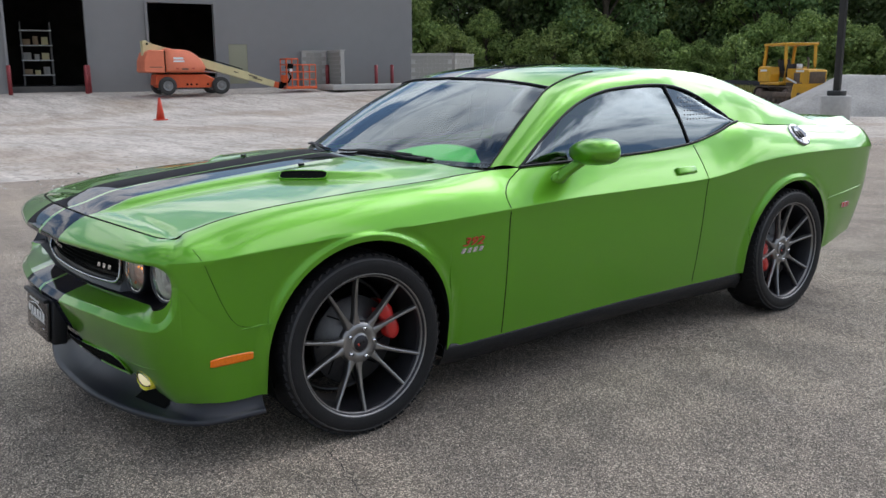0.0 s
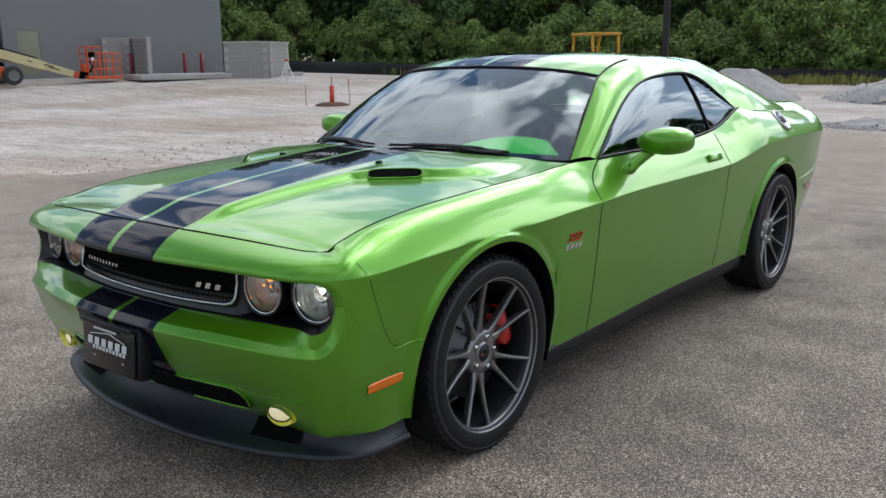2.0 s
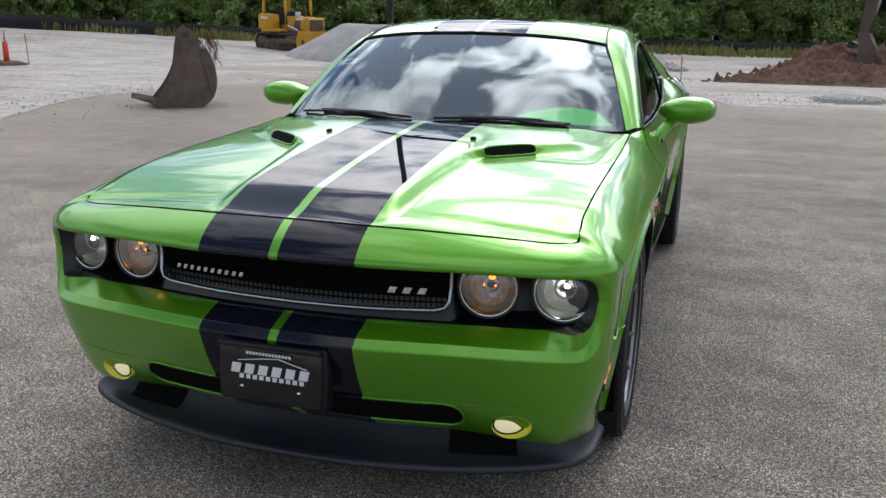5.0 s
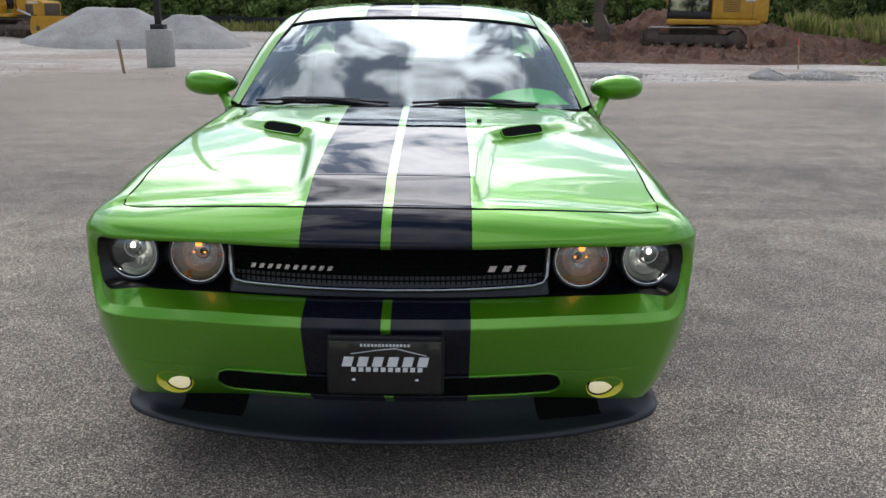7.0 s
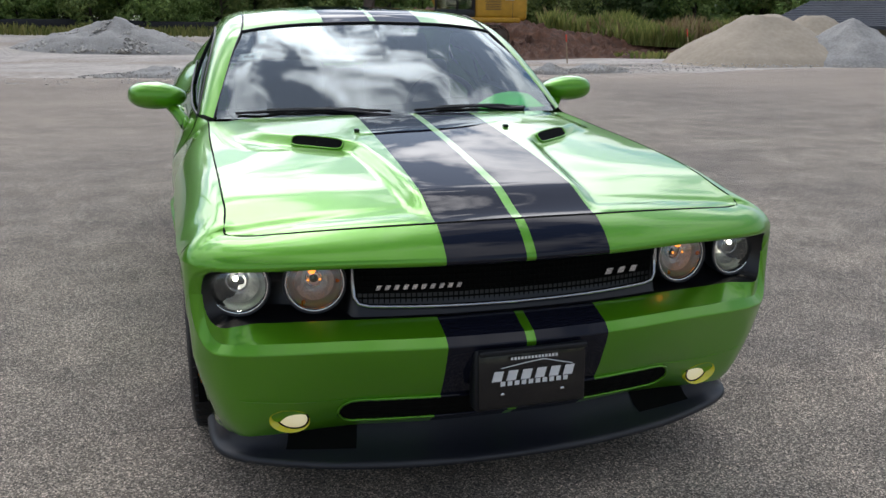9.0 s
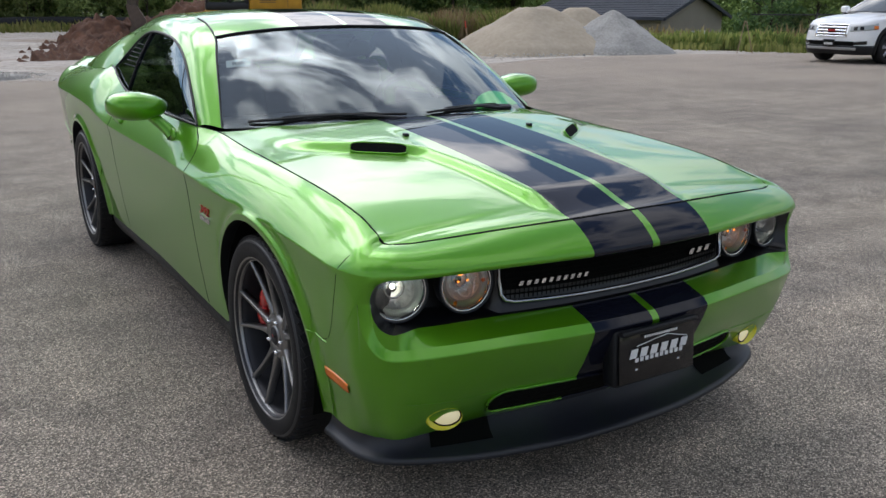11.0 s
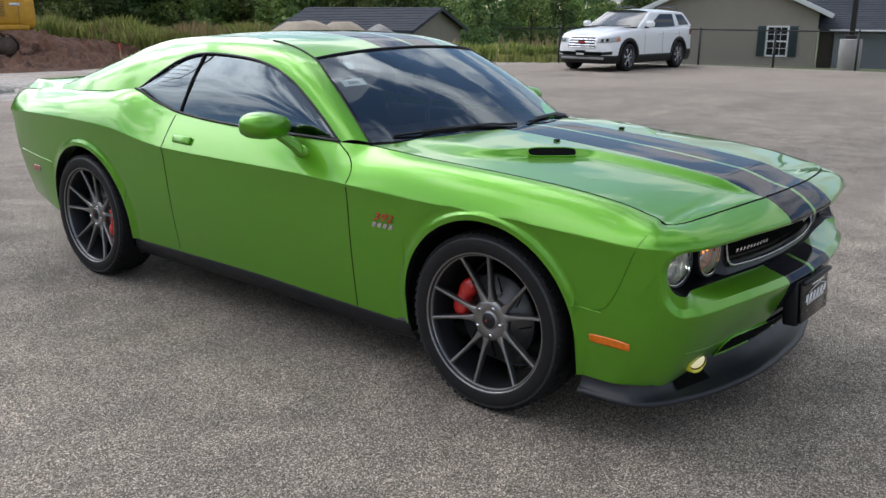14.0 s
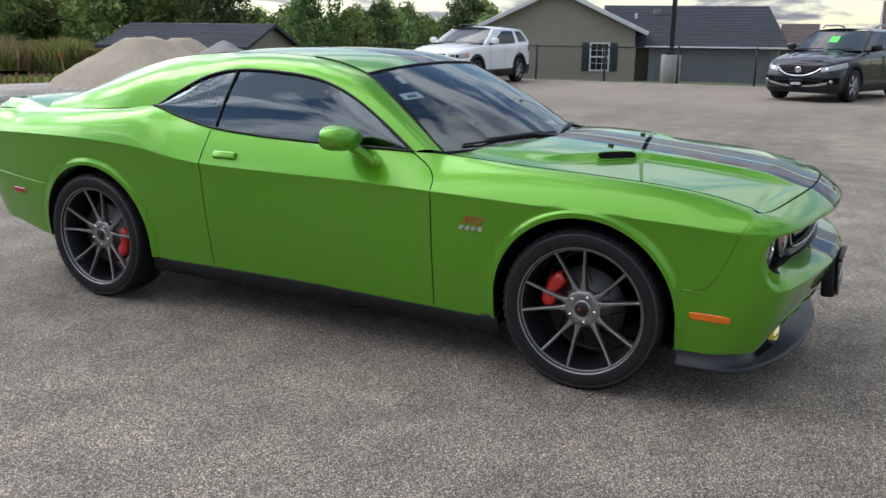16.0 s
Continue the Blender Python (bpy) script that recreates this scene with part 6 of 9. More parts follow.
def block_wall(name, p, q, z0, z1, label):
    """A short masonry wall with a cap, from p to q."""
    p, q = Vector((*p, 0)), Vector((*q, 0))
    d = q - p
    w = thing(name, label, "wall", at=pose(p.x, p.y, 0, 0, 0, math.degrees(math.atan2(d.y, d.x))))
    n = max(1, round(d.length / 0.4))
    rows_n = round((z1 - z0) / 0.2)
    me = None
    for r in range(rows_n):
        for c in range(n):
            x = (c + 0.5 + (0.5 if r % 2 else 0)) * d.length / n
            if r % 2 and c == n - 1:
                x = d.length - 0.02
                continue
            if me is None:
                b = box_bm(d.length / n - 0.012, 0.2, 0.19, (0, 0, 0), 0.008, seg=1)
                me = bpy.data.meshes.new("block")
                b.to_mesh(me)
                me.materials.append(M["block"])
            o = new("block", me)
            o.parent = w
            o.matrix_basis = pose(x, 0, z0 + 0.1 + 0.2 * r)
    part("mortar", box_bm(d.length, 0.18, z1 - z0, (d.length / 2, 0, (z0 + z1) / 2)), M["concrete"], w, smooth=False)
    part("coping", box_bm(d.length + 0.06, 0.26, 0.06, (d.length / 2, 0, z1 + 0.03), 0.01), M["concrete"], w, "pale concrete coping")
    return w


def bpt(x, y):
    p = at_b @ Vector((x, y, 0))
    return (p.x, p.y)


block_wall("block_wall", bpt(13.6, -0.5), bpt(14.8, -0.7), 0.5, 2.55, "tan masonry screen wall beside the grey building")
block_wall("block_wall", bpt(14.85, -2.9), bpt(15.05, -0.5), 0.5, 2.55, "tan masonry screen wall standing out from the building")
block_wall("block_wall", (-32.0, 24.7), (-30.75, 26.3), 0.5, 2.35, "long tan masonry screen wall with a concrete coping")
block_wall("block_wall", (-30.75, 26.4), (-31.9, 28.6), 0.5, 2.35, "tan masonry return wall with a concrete coping")
tagged(part("concrete_apron", box_bm(8.5, 3.6, 0.25, (0, 0, 0), 0.02), M["concrete"]), "pale concrete slab in front of the masonry walls", "slab").matrix_world = pose(*bpt(18.0, -2.6), 0.80, 0, 0, B_ANG)


# ---- heaps ----
def heap(name, x, y, rx, ry, h, material, label, seed, flat=0.0, ang=0.0, rough=0.08, category="heap", n=64):
    rows = []
    for i in range(n):
        a = 2 * math.pi * i / n
        row = []
        for k in range(22):
            f = k / 21
            w = 1 + 0.14 * noise.noise(Vector((math.cos(a) * 1.6 + seed, math.sin(a) * 1.6, seed * 3)))
            px, py = rx * f * w * math.cos(a), ry * f * w * math.sin(a)
            q = max(0.0, (f - flat) / (1 - flat))
            z = h * (1 - q) ** 1.05 if q < 0.86 else h * (1 - 0.86) ** 1.05 * ((1 - q) / 0.14) ** 1.6
            z += rough * noise.noise(Vector((px * 1.3, py * 1.3, seed))) * min(1, 4 * (1 - f)) + 0.4 * rough * noise.noise(Vector((px * 5, py * 5, seed)))
            row.append((px, py, z - 0.12 * smooth01(0.9, 1, f)))
        rows.append(row)
    o = part(name, grid_bm(rows, loop=True), material)
    o.matrix_world = pose(x, y, gz(x, y) - 0.02, 0, 0, ang)
    return tagged(o, label, category, kind="stuff")


heap("gravel_heap", -11.9, 30.2, 3.5, 2.7, 1.30, M["gravel"], "grey crushed gravel heap with a rounded top", 1, 0.26, 10, 0.05)
heap("gravel_heap", -9.1, 30.3, 2.5, 2.2, 1.08, M["gravel"], "smaller grey gravel heap behind the lamp base", 2, 0.22, 0, 0.05)
heap("gravel_heap", -3.0, 30.4, 4.2, 1.7, 1.05, M["gravel"], "low rough heap of coarse grey stone", 3, 0.05, -32, 0.25)
heap("sand_heap", 14.85, 18.6, 2.7, 2.6, 1.22, M["sand"], "tan sand heap with a flattened top", 4, 0.2, -38)
heap("sand_heap", 17.0, 19.2, 2.2, 2.0, 1.2, M["sand"], "second tan sand heap behind the gravel", 5, 0.15)
heap("gravel_heap", 16.5, 17.1, 2.0, 1.9, 1.12, M["gravel"], "grey gravel heap at the edge of the lot", 6, 0.06, 0, 0.12)
heap("gravel_heap", 8.2, 15.4, 0.85, 0.45, 0.15, M["gravel"], "small spill of grey gravel along the asphalt", 7, 0.1, 4, 0.1)
heap("gravel_heap", 3.8, 15.4, 0.7, 0.45, 0.11, M["gravel"], "small spill of grey gravel along the asphalt", 8, 0.1, 4, 0.1)
heap("gravel_heap", 7.0, 15.2, 0.42, 0.38, 0.20, M["gravel"], "small steep pile of grey gravel along the asphalt", 9, 0.1, 4, 0.08)
heap("gravel_heap", -1.0, 15.6, 1.6, 0.6, 0.16, M["gravel"], "small spill of grey gravel along the asphalt", 18, 0.1, 4, 0.1)


# a long bank of red-brown earth behind the stone yard
rows = []
for i in range(250):
    t = i / 249
    x, y = 0.2 + 23.5 * t, 20.6 + 3.3 * t + 1.2 * math.sin(2.2 * t) + 0.35 * noise.noise(Vector((t * 9, 0, 5)))
    row = []
    for k in range(130):
        d = k / 129 * 15.0
        px, py = x + 0.22 * d, y + 0.97 * d
        h = 0.10 * smooth01(0, 1.0, d) + 0.62 * smooth01(11.2, 13.0, d) * smooth01(0.0, 0.2, t) - 1.0 * smooth01(14, 15, d)
        h += 0.85 * math.exp(-(((px - 9.9) / 1.5) ** 2 + ((py - 35.4) / 1.3) ** 2)) + 0.7 * math.exp(-(((px - 14.4) / 1.7) ** 2 + ((py - 34.5) / 1.6) ** 2)) + 0.45 * math.exp(-(((px - 5.2) / 1.2) ** 2 + ((py - 33.5) / 1.3) ** 2))
        e = min(1, t * 14, (1 - t) * 14)
        clod = max(0.0, noise.noise(Vector((px * 3.1, py * 3.1, 7)))) ** 1.3
        fine = max(0.0, noise.noise(Vector((px * 7.5, py * 7.5, 8)))) ** 1.2
        h = h * e + (0.12 * noise.noise(Vector((px * 1.3, py * 1.3, 1))) + 0.42 * clod + 0.27 * fine) * smooth01(0, 0.8, d) - 0.25 * (1 - e)
        row.append((px, py, h + gz(px, py) - 0.08))
    rows.append(row)
tagged(part("dirt_bank", grid_bm(rows), M["dirt"]), "long bank of cloddy red-brown dug earth", "dirt bank", kind="stuff")


# ---- loose stones on the rubble and along the edge of the asphalt ----
def stones(name, spots, label, seed):
    rnd_s = random.Random(seed)
    vs, fs = [], []
    base = [(0, 0, 1), (0.9, 0, 0.1), (0.28, 0.86, 0.0), (-0.73, 0.53, 0.1), (-0.73, -0.53, 0.0), (0.28, -0.86, 0.1), (0, 0, -0.6)]
    tri_ = [(0, 1, 2), (0, 2, 3), (0, 3, 4), (0, 4, 5), (0, 5, 1), (6, 2, 1), (6, 3, 2), (6, 4, 3), (6, 5, 4), (6, 1, 5)]
    for cx, cy, rx_, ry_, ang, n, s0, s1, top_h in spots:
        ca, sa = math.cos(radians(ang)), math.sin(radians(ang))
        for _ in range(n):
            r, a = math.sqrt(rnd_s.random()), rnd_s.uniform(0, 6.283)
            u, v = r * math.cos(a) * rx_, r * math.sin(a) * ry_
            x, y = cx + u * ca - v * sa, cy + u * sa + v * ca
            s = rnd_s.uniform(s0, s1) * rnd_s.uniform(0.5, 1.0)
            z = gz(x, y) + top_h * max(0.0, 1 - r) ** 1.05 * 0.96
            rot = Matrix.Rotation(rnd_s.uniform(0, 6.28), 3, "Z") @ Matrix.Rotation(rnd_s.uniform(-0.8, 0.8), 3, "X")
            k = len(vs)
            for q in base:
                w = rot @ Vector((q[0] * s * rnd_s.uniform(0.7, 1.2), q[1] * s * rnd_s.uniform(0.7, 1.2), q[2] * s * 0.7))
                vs.append((x + w.x, y + w.y, z + w.z))
            fs += [tuple(k + i for i in f) for f in tri_]
    me = bpy.data.meshes.new(name)
    me.from_pydata(vs, [], fs)
    tagged(part(name, me, M["stone"], smooth=False), label, "stones", kind="stuff")


M["stone"] = mat("loose_stone", (0.36, 0.34, 0.31), 0.9, vary=0.3, scale=1.7, big=6.0, color2=(0.56, 0.53, 0.48), bump=0.3, bump_scale=40)
stones("rubble", [(-3.0, 30.4, 4.0, 1.6, -32, 1500, 0.05, 0.16, 1.05)], "coarse broken grey stones on the low heap", 21)
stones("loose_stone", [(8.2, 15.4, 0.85, 0.45, 4, 420, 0.015, 0.045, 0.13), (3.8, 15.4, 0.8, 0.5, 4, 320, 0.015, 0.04, 0.09), (7.0, 15.2, 0.42, 0.38, 4, 200, 0.015, 0.045, 0.18), (9.5, 15.3, 4.5, 0.3, 3, 500, 0.01, 0.035, 0.03), (-1.0, 15.6, 1.8, 0.7, 4, 600, 0.02, 0.05, 0.14), (2.0, 14.6, 9.0, 1.0, 2, 900, 0.012, 0.035, 0.0), (-8.8, 8.0, 1.6, 8.5, 0, 700, 0.012, 0.04, 0.0),
       (13.5, 16.5, 4.5, 1.2, -10, 500, 0.015, 0.05, 0.0)], "loose grey stones and grit along the edge of the asphalt", 22)
sh = thing("storage_shelf", "tall grey steel shelf inside the dark doorway", "shelf", at=at_b @ pose(0.95, 3.2, 0.0))
for x in (0.0, 1.3):
    for y in (0.0, 0.5):
        part("post", box_bm(0.05, 0.05, 3.0, (x, y, 1.5), 0.005), M["wall_grey"], sh, smooth=False)
for z in (0.5, 1.2, 1.9, 2.6):
    part("board", box_bm(1.4, 0.6, 0.05, (0.65, 0.25, z), 0.005), M["trim_white"], sh, smooth=False)
rnd_b = random.Random(8)
for z in (0.5, 1.2, 1.9):
    for x in (0.22, 0.62, 1.02):
        h = rnd_b.uniform(0.2, 0.45)
        bx = part("carton", box_bm(rnd_b.uniform(0.22, 0.34), 0.4, h, (0, 0, h / 2), 0.01), M[rnd_b.choice(("wood", "concrete", "cream"))])
        bx.matrix_world = at_b @ pose(0.95 + x, 3.45, z + 0.027, 0, 0, rnd_b.uniform(-6, 6))
        tagged(bx, "storage carton on the steel shelf in the doorway", "box", "cartons on the shelf")


# ---- trees ----
def leaf_cloud(centres, per, size, seed, verts, faces):
    rnd = random.Random(seed)
    for (cx, cy, cz, cr) in centres:
        for _ in range(per):
            d = Vector((rnd.gauss(0, 1), rnd.gauss(0, 1), rnd.gauss(0, 1))).normalized() * cr * rnd.uniform(0.35, 1.0) ** 0.6
            p = Vector((cx, cy, cz)) + Vector((d.x, d.y, d.z * 0.8))
            n = (d.normalized() + Vector((rnd.uniform(-1, 1), rnd.uniform(-1, 1), rnd.uniform(-0.4, 1)))).normalized()
            u = n.orthogonal().normalized()
            u = Matrix.Rotation(rnd.uniform(0, 6.28), 3, n) @ u
            v = n.cross(u)
            s = size * rnd.uniform(0.6, 1.3)
            b = len(verts)
            verts += [p - u * s, p + v * s * 0.55 + n * s * 0.12, p + u * s, p - v * s * 0.55 + n * s * 0.12]
            faces.append((b, b + 1, b + 2, b + 3))


def build_tree(h, cr, seed, base, leaf, size, clumps, per, label, name="tree"):
    """A tapered trunk with limbs and a crown of leaf clumps."""
    rnd = random.Random(seed)
    t = thing(name, label, "tree" if name == "tree" else "bush")
    bm = tube_bm([(0, 0, -0.6), (0.05 * h * rnd.uniform(-0.3, 0.3), 0, h * 0.3), (0.1 * rnd.uniform(-1, 1), 0.1, h * 0.6), (0.2, 0.0, h * 0.9)], [0.024 * h, 0.019 * h, 0.012 * h, 0.003 * h], 7)
    cs = []
    for k in range(clumps):
        a, f = rnd.uniform(0, 6.28), rnd.uniform(0, 1)
        z = base + (h - base) * f
        prof = math.sin(math.pi * min(1, 0.18 + 0.82 * f)) ** 0.65
        rr = cr * prof * rnd.uniform(0.35, 1.0)
        c = (rr * math.cos(a), rr * math.sin(a), z, cr * rnd.uniform(0.20, 0.38))
        cs.append(c)
        if k % 4 == 0:
            tube_bm([(0, 0, max(0.2, z * 0.6)), (c[0] * 0.5, c[1] * 0.5, z * 0.82), (c[0], c[1], z)], [0.008 * h, 0.005 * h, 0.002 * h], 5, bm)
    part("trunk", bm, M["bark"], t)
    vs, fs = [], []
    leaf_cloud(cs, per, size, seed + 7, vs, fs)
    me = bpy.data.meshes.new("crown")
    me.from_pydata([tuple(v) for v in vs], [], fs)
    part("crown", me, leaf, t, smooth=False)
    return t


kinds = [build_tree(12.5, 3.6, 11, 1.2, M["leaf"], 0.145, 105, 135, "tall dark green broadleaf tree in the wood behind the yard"),
         build_tree(10.5, 3.2, 23, 0.9, M["leaf"], 0.14, 95, 130, "dark green broadleaf tree in the wood behind the yard"),
         build_tree(9.0, 2.7, 41, 0.6, M["leaf_light"], 0.13, 85, 130, "lighter green young tree at the edge of the wood")]
deep = [build_tree(13.5, 4.1, 37, 1.8, M["leaf"], 0.26, 85, 62, "tall dark green tree with an uneven crown"),
        build_tree(12.0, 3.8, 39, 1.4, M["leaf"], 0.25, 80, 62, "tall dark green tree deep in the wood")]
low = [build_tree(6.6, 2.6, 43, 0.4, M["leaf"], 0.17, 62, 55, "dark green tree far beyond the houses"),
       build_tree(5.6, 2.5, 47, 0.3, M["leaf_light"], 0.16, 62, 58, "light green tree far beyond the houses")]
bushes = [build_tree(3.4, 1.7, 51, 0.2, M["leaf_light"], 0.10, 55, 95, "pale green shrub in front of the dark wood", "bush"),
          build_tree(2.6, 1.4, 53, 0.15, M["leaf_light"], 0.09, 48, 90, "low pale green shrub in front of the wood", "bush"),
          build_tree(4.6, 1.9, 57, 0.3, M["leaf_light"], 0.105, 66, 95, "tall pale green shrub with upright shoots", "bush")]
rnd = random.Random(5)
used = set()


def plant(k, pool, x, y, s, group):
    src = pool[k]
    m = pose(x, y, gz(x, y) - 0.1, 0, 0, rnd.uniform(0, 360))
    if (id(pool), k) not in used:
        used.add((id(pool), k))
        o = src
        o.matrix_world = m
    else:
        o = copy_thing(src, m)
    o.scale = (s, s, s * rnd.uniform(0.9, 1.1))
    o["group"] = group


# the wood: rows that bend round behind the yard
for row, (r0, n, pool) in enumerate(((58, 30, kinds), (64, 28, deep), (71, 24, deep))):
    for i in range(n):
        az = 57 + (152 - 57) * (i + rnd.uniform(-0.35, 0.35) + 0.5 * (row % 2)) / n
        r = r0 + rnd.uniform(-2.5, 2.5) + 3 * smooth01(95, 60, az)
        a = radians(az)
        # sunlit foliage in this sector is put in as trees with paler leaves
        sunlit = 86 < az < 112 and rnd.random() < 0.5
        k = (2 if sunlit else rnd.choice((0, 1, 0, 1, 2))) if pool is kinds else rnd.choice((0, 1))
        plant(k, pool, r * math.cos(a), r * math.sin(a), rnd.uniform(0.85, 1.15), "trees of the wood")
for i in range(48):
    az = 66 + (147 - 66) * (i + rnd.uniform(-0.5, 0.5)) / 48
    r = 53 + rnd.uniform(-2.0, 2.5)
    a = radians(az)
    plant(rnd.choice((0, 1, 2)), bushes, r * math.cos(a), r * math.sin(a), rnd.uniform(0.8, 1.25), "shrubs along the wood")
# farther, lower trees beyond the sheds and houses
for i in range(48):
    az = 25 + 31 * (i + rnd.uniform(-0.4, 0.4)) / 48
    r = rnd.uniform(60, 86)
    a = radians(az)
    plant(rnd.choice((0, 1, 1)), low, r * math.cos(a), r * math.sin(a), rnd.uniform(0.70, 0.95) * (1 + 0.5 * smooth01(36, 50, az)), "far trees beyond the houses")
# the far side of the lot: unseen trees, added only for the reflections
for i in range(30):
    az = 180 + 172 * (i + rnd.uniform(-0.4, 0.4)) / 30
    r = rnd.uniform(80, 95)
    a = radians(az)
    plant(rnd.choice((0, 1)), low, r * math.cos(a), r * math.sin(a), rnd.uniform(0.9, 1.3), "far trees round the lot")

# black silt fence at the foot of the wood
rows = []
for i in range(200):
    az = 66 + (146 - 66) * i / 199
    a = radians(az)
    r = 49.5 + 0.4 * math.sin(i * 0.35)
    x, y = r * math.cos(a), r * math.sin(a)
    z = gz(x, y)
    h = 0.62 + 0.07 * noise.noise(Vector((i * 0.21, 0, 0)))
    rows.append([(x, y, z - 0.2), (x * 0.9995, y * 0.9995, z + h * 0.5), (x, y, z + h), (x * 1.0006, y * 1.0006, z + h), (x * 1.0006, y * 1.0006, z - 0.2)])
sf = tagged(part("silt_fence", grid_bm(rows), M["silt"]), "long low black silt fence along the wood", "silt fence")


# ---- rough grass and weeds on the bank ----
def weeds(name, x0, y0, x1, y1, depth, n, hmin, hmax, material, label, seed, base=0.0):
    rnd2 = random.Random(seed)
    vs, fs = [], []
    d = Vector((x1 - x0, y1 - y0, 0))
    nrm = Vector((-d.y, d.x, 0)).normalized()
    for _ in range(n):
        t, q = rnd2.random(), rnd2.random()
        p = Vector((x0, y0, 0)) + d * t + nrm * depth * q
        dens = noise.noise(Vector((p.x * 0.5, p.y * 0.5, seed)))
        if dens < -0.25:
            continue
        z = gz(p.x, p.y) + base
        h = rnd2.uniform(hmin, hmax) * (0.7 + 0.6 * (dens + 0.4))
        a = rnd2.uniform(0, 6.28)
        u = Vector((math.cos(a), math.sin(a), 0))
        lean = Vector((rnd2.uniform(-1, 1), rnd2.uniform(-1, 1), 0)) * h * 0.45
        w = rnd2.uniform(0.014, 0.05)
        b = len(vs)
        vs += [p + u * w + Vector((0, 0, z - 0.1)), p - u * w + Vector((0, 0, z - 0.1)), p + lean * 0.5 - u * w * 1.6 + Vector((0, 0, z + h * 0.6)), p + lean + Vector((0, 0, z + h)), p + lean * 0.5 + u * w * 1.6 + Vector((0, 0, z + h * 0.6))]
        fs.append((b, b + 1, b + 2, b + 3, b + 4))
    me = bpy.data.meshes.new(name)
    me.from_pydata([tuple(v) for v in vs], [], fs)
    tagged(part(name, me, material, smooth=False), label, "grass", kind="stuff")


weeds("tall_grass", 16.5, 38.6, 28.5, 30.2, 5.0, 22000, 0.5, 1.15, M["weed"], "tall rough green grass and weeds on the earth bank", 3, 0.45)
weeds("dry_grass", 16.5, 38.8, 28.3, 30.4, 4.6, 3600, 0.7, 1.3, M["straw"], "dry straw-coloured stalks among the weeds", 4, 0.45)
weeds("tall_grass", 19.5, 20.0, 26.5, 13.5, 6.0, 16000, 0.2, 0.6, M["weed"], "green weeds along the edge of the lot", 6, 0.1)
weeds("dry_grass", 20.0, 20.5, 26.0, 14.5, 4.0, 700, 0.3, 0.8, M["straw"], "dry stalks along the edge of the lot", 8, 0.1)
weeds("tall_grass", -33, 37, 14, 47, 5.0, 6000, 0.15, 0.5, M["weed"], "low green weeds at the foot of the wood", 9)
weeds("meadow_grass", 24, 12.0, 40, 26.0, 18.0, 14000, 0.08, 0.26, M["weed"], "rough green grass beyond the fence", 10)


# ---- boom lift ----
def side_loop(points, half, ease=0.10, bm=None):
    """A solid with the outline points (x, z) seen from the side, its flanks eased in towards the rim."""
    b = bm or bmesh.new()
    c = np.mean(points, axis=0)
    rings = []
    for k, y in ((1 - ease, -half), (1.0, -half + ease * 0.8), (1.0, half - ease * 0.8), (1 - ease, half)):
        rings.append([b.verts.new((c[0] + (x - c[0]) * k, y, c[1] + (z - c[1]) * k)) for x, z in points])
    n = len(points)
    for A, B in zip(rings[:-1], rings[1:]):
        for i in range(n):
            b.faces.new((A[i], A[(i + 1) % n], B[(i + 1) % n], B[i]))
    b.faces.new(rings[0][::-1])
    b.faces.new(rings[-1])
    bmesh.ops.recalc_face_normals(b, faces=list(b.faces))
    return b


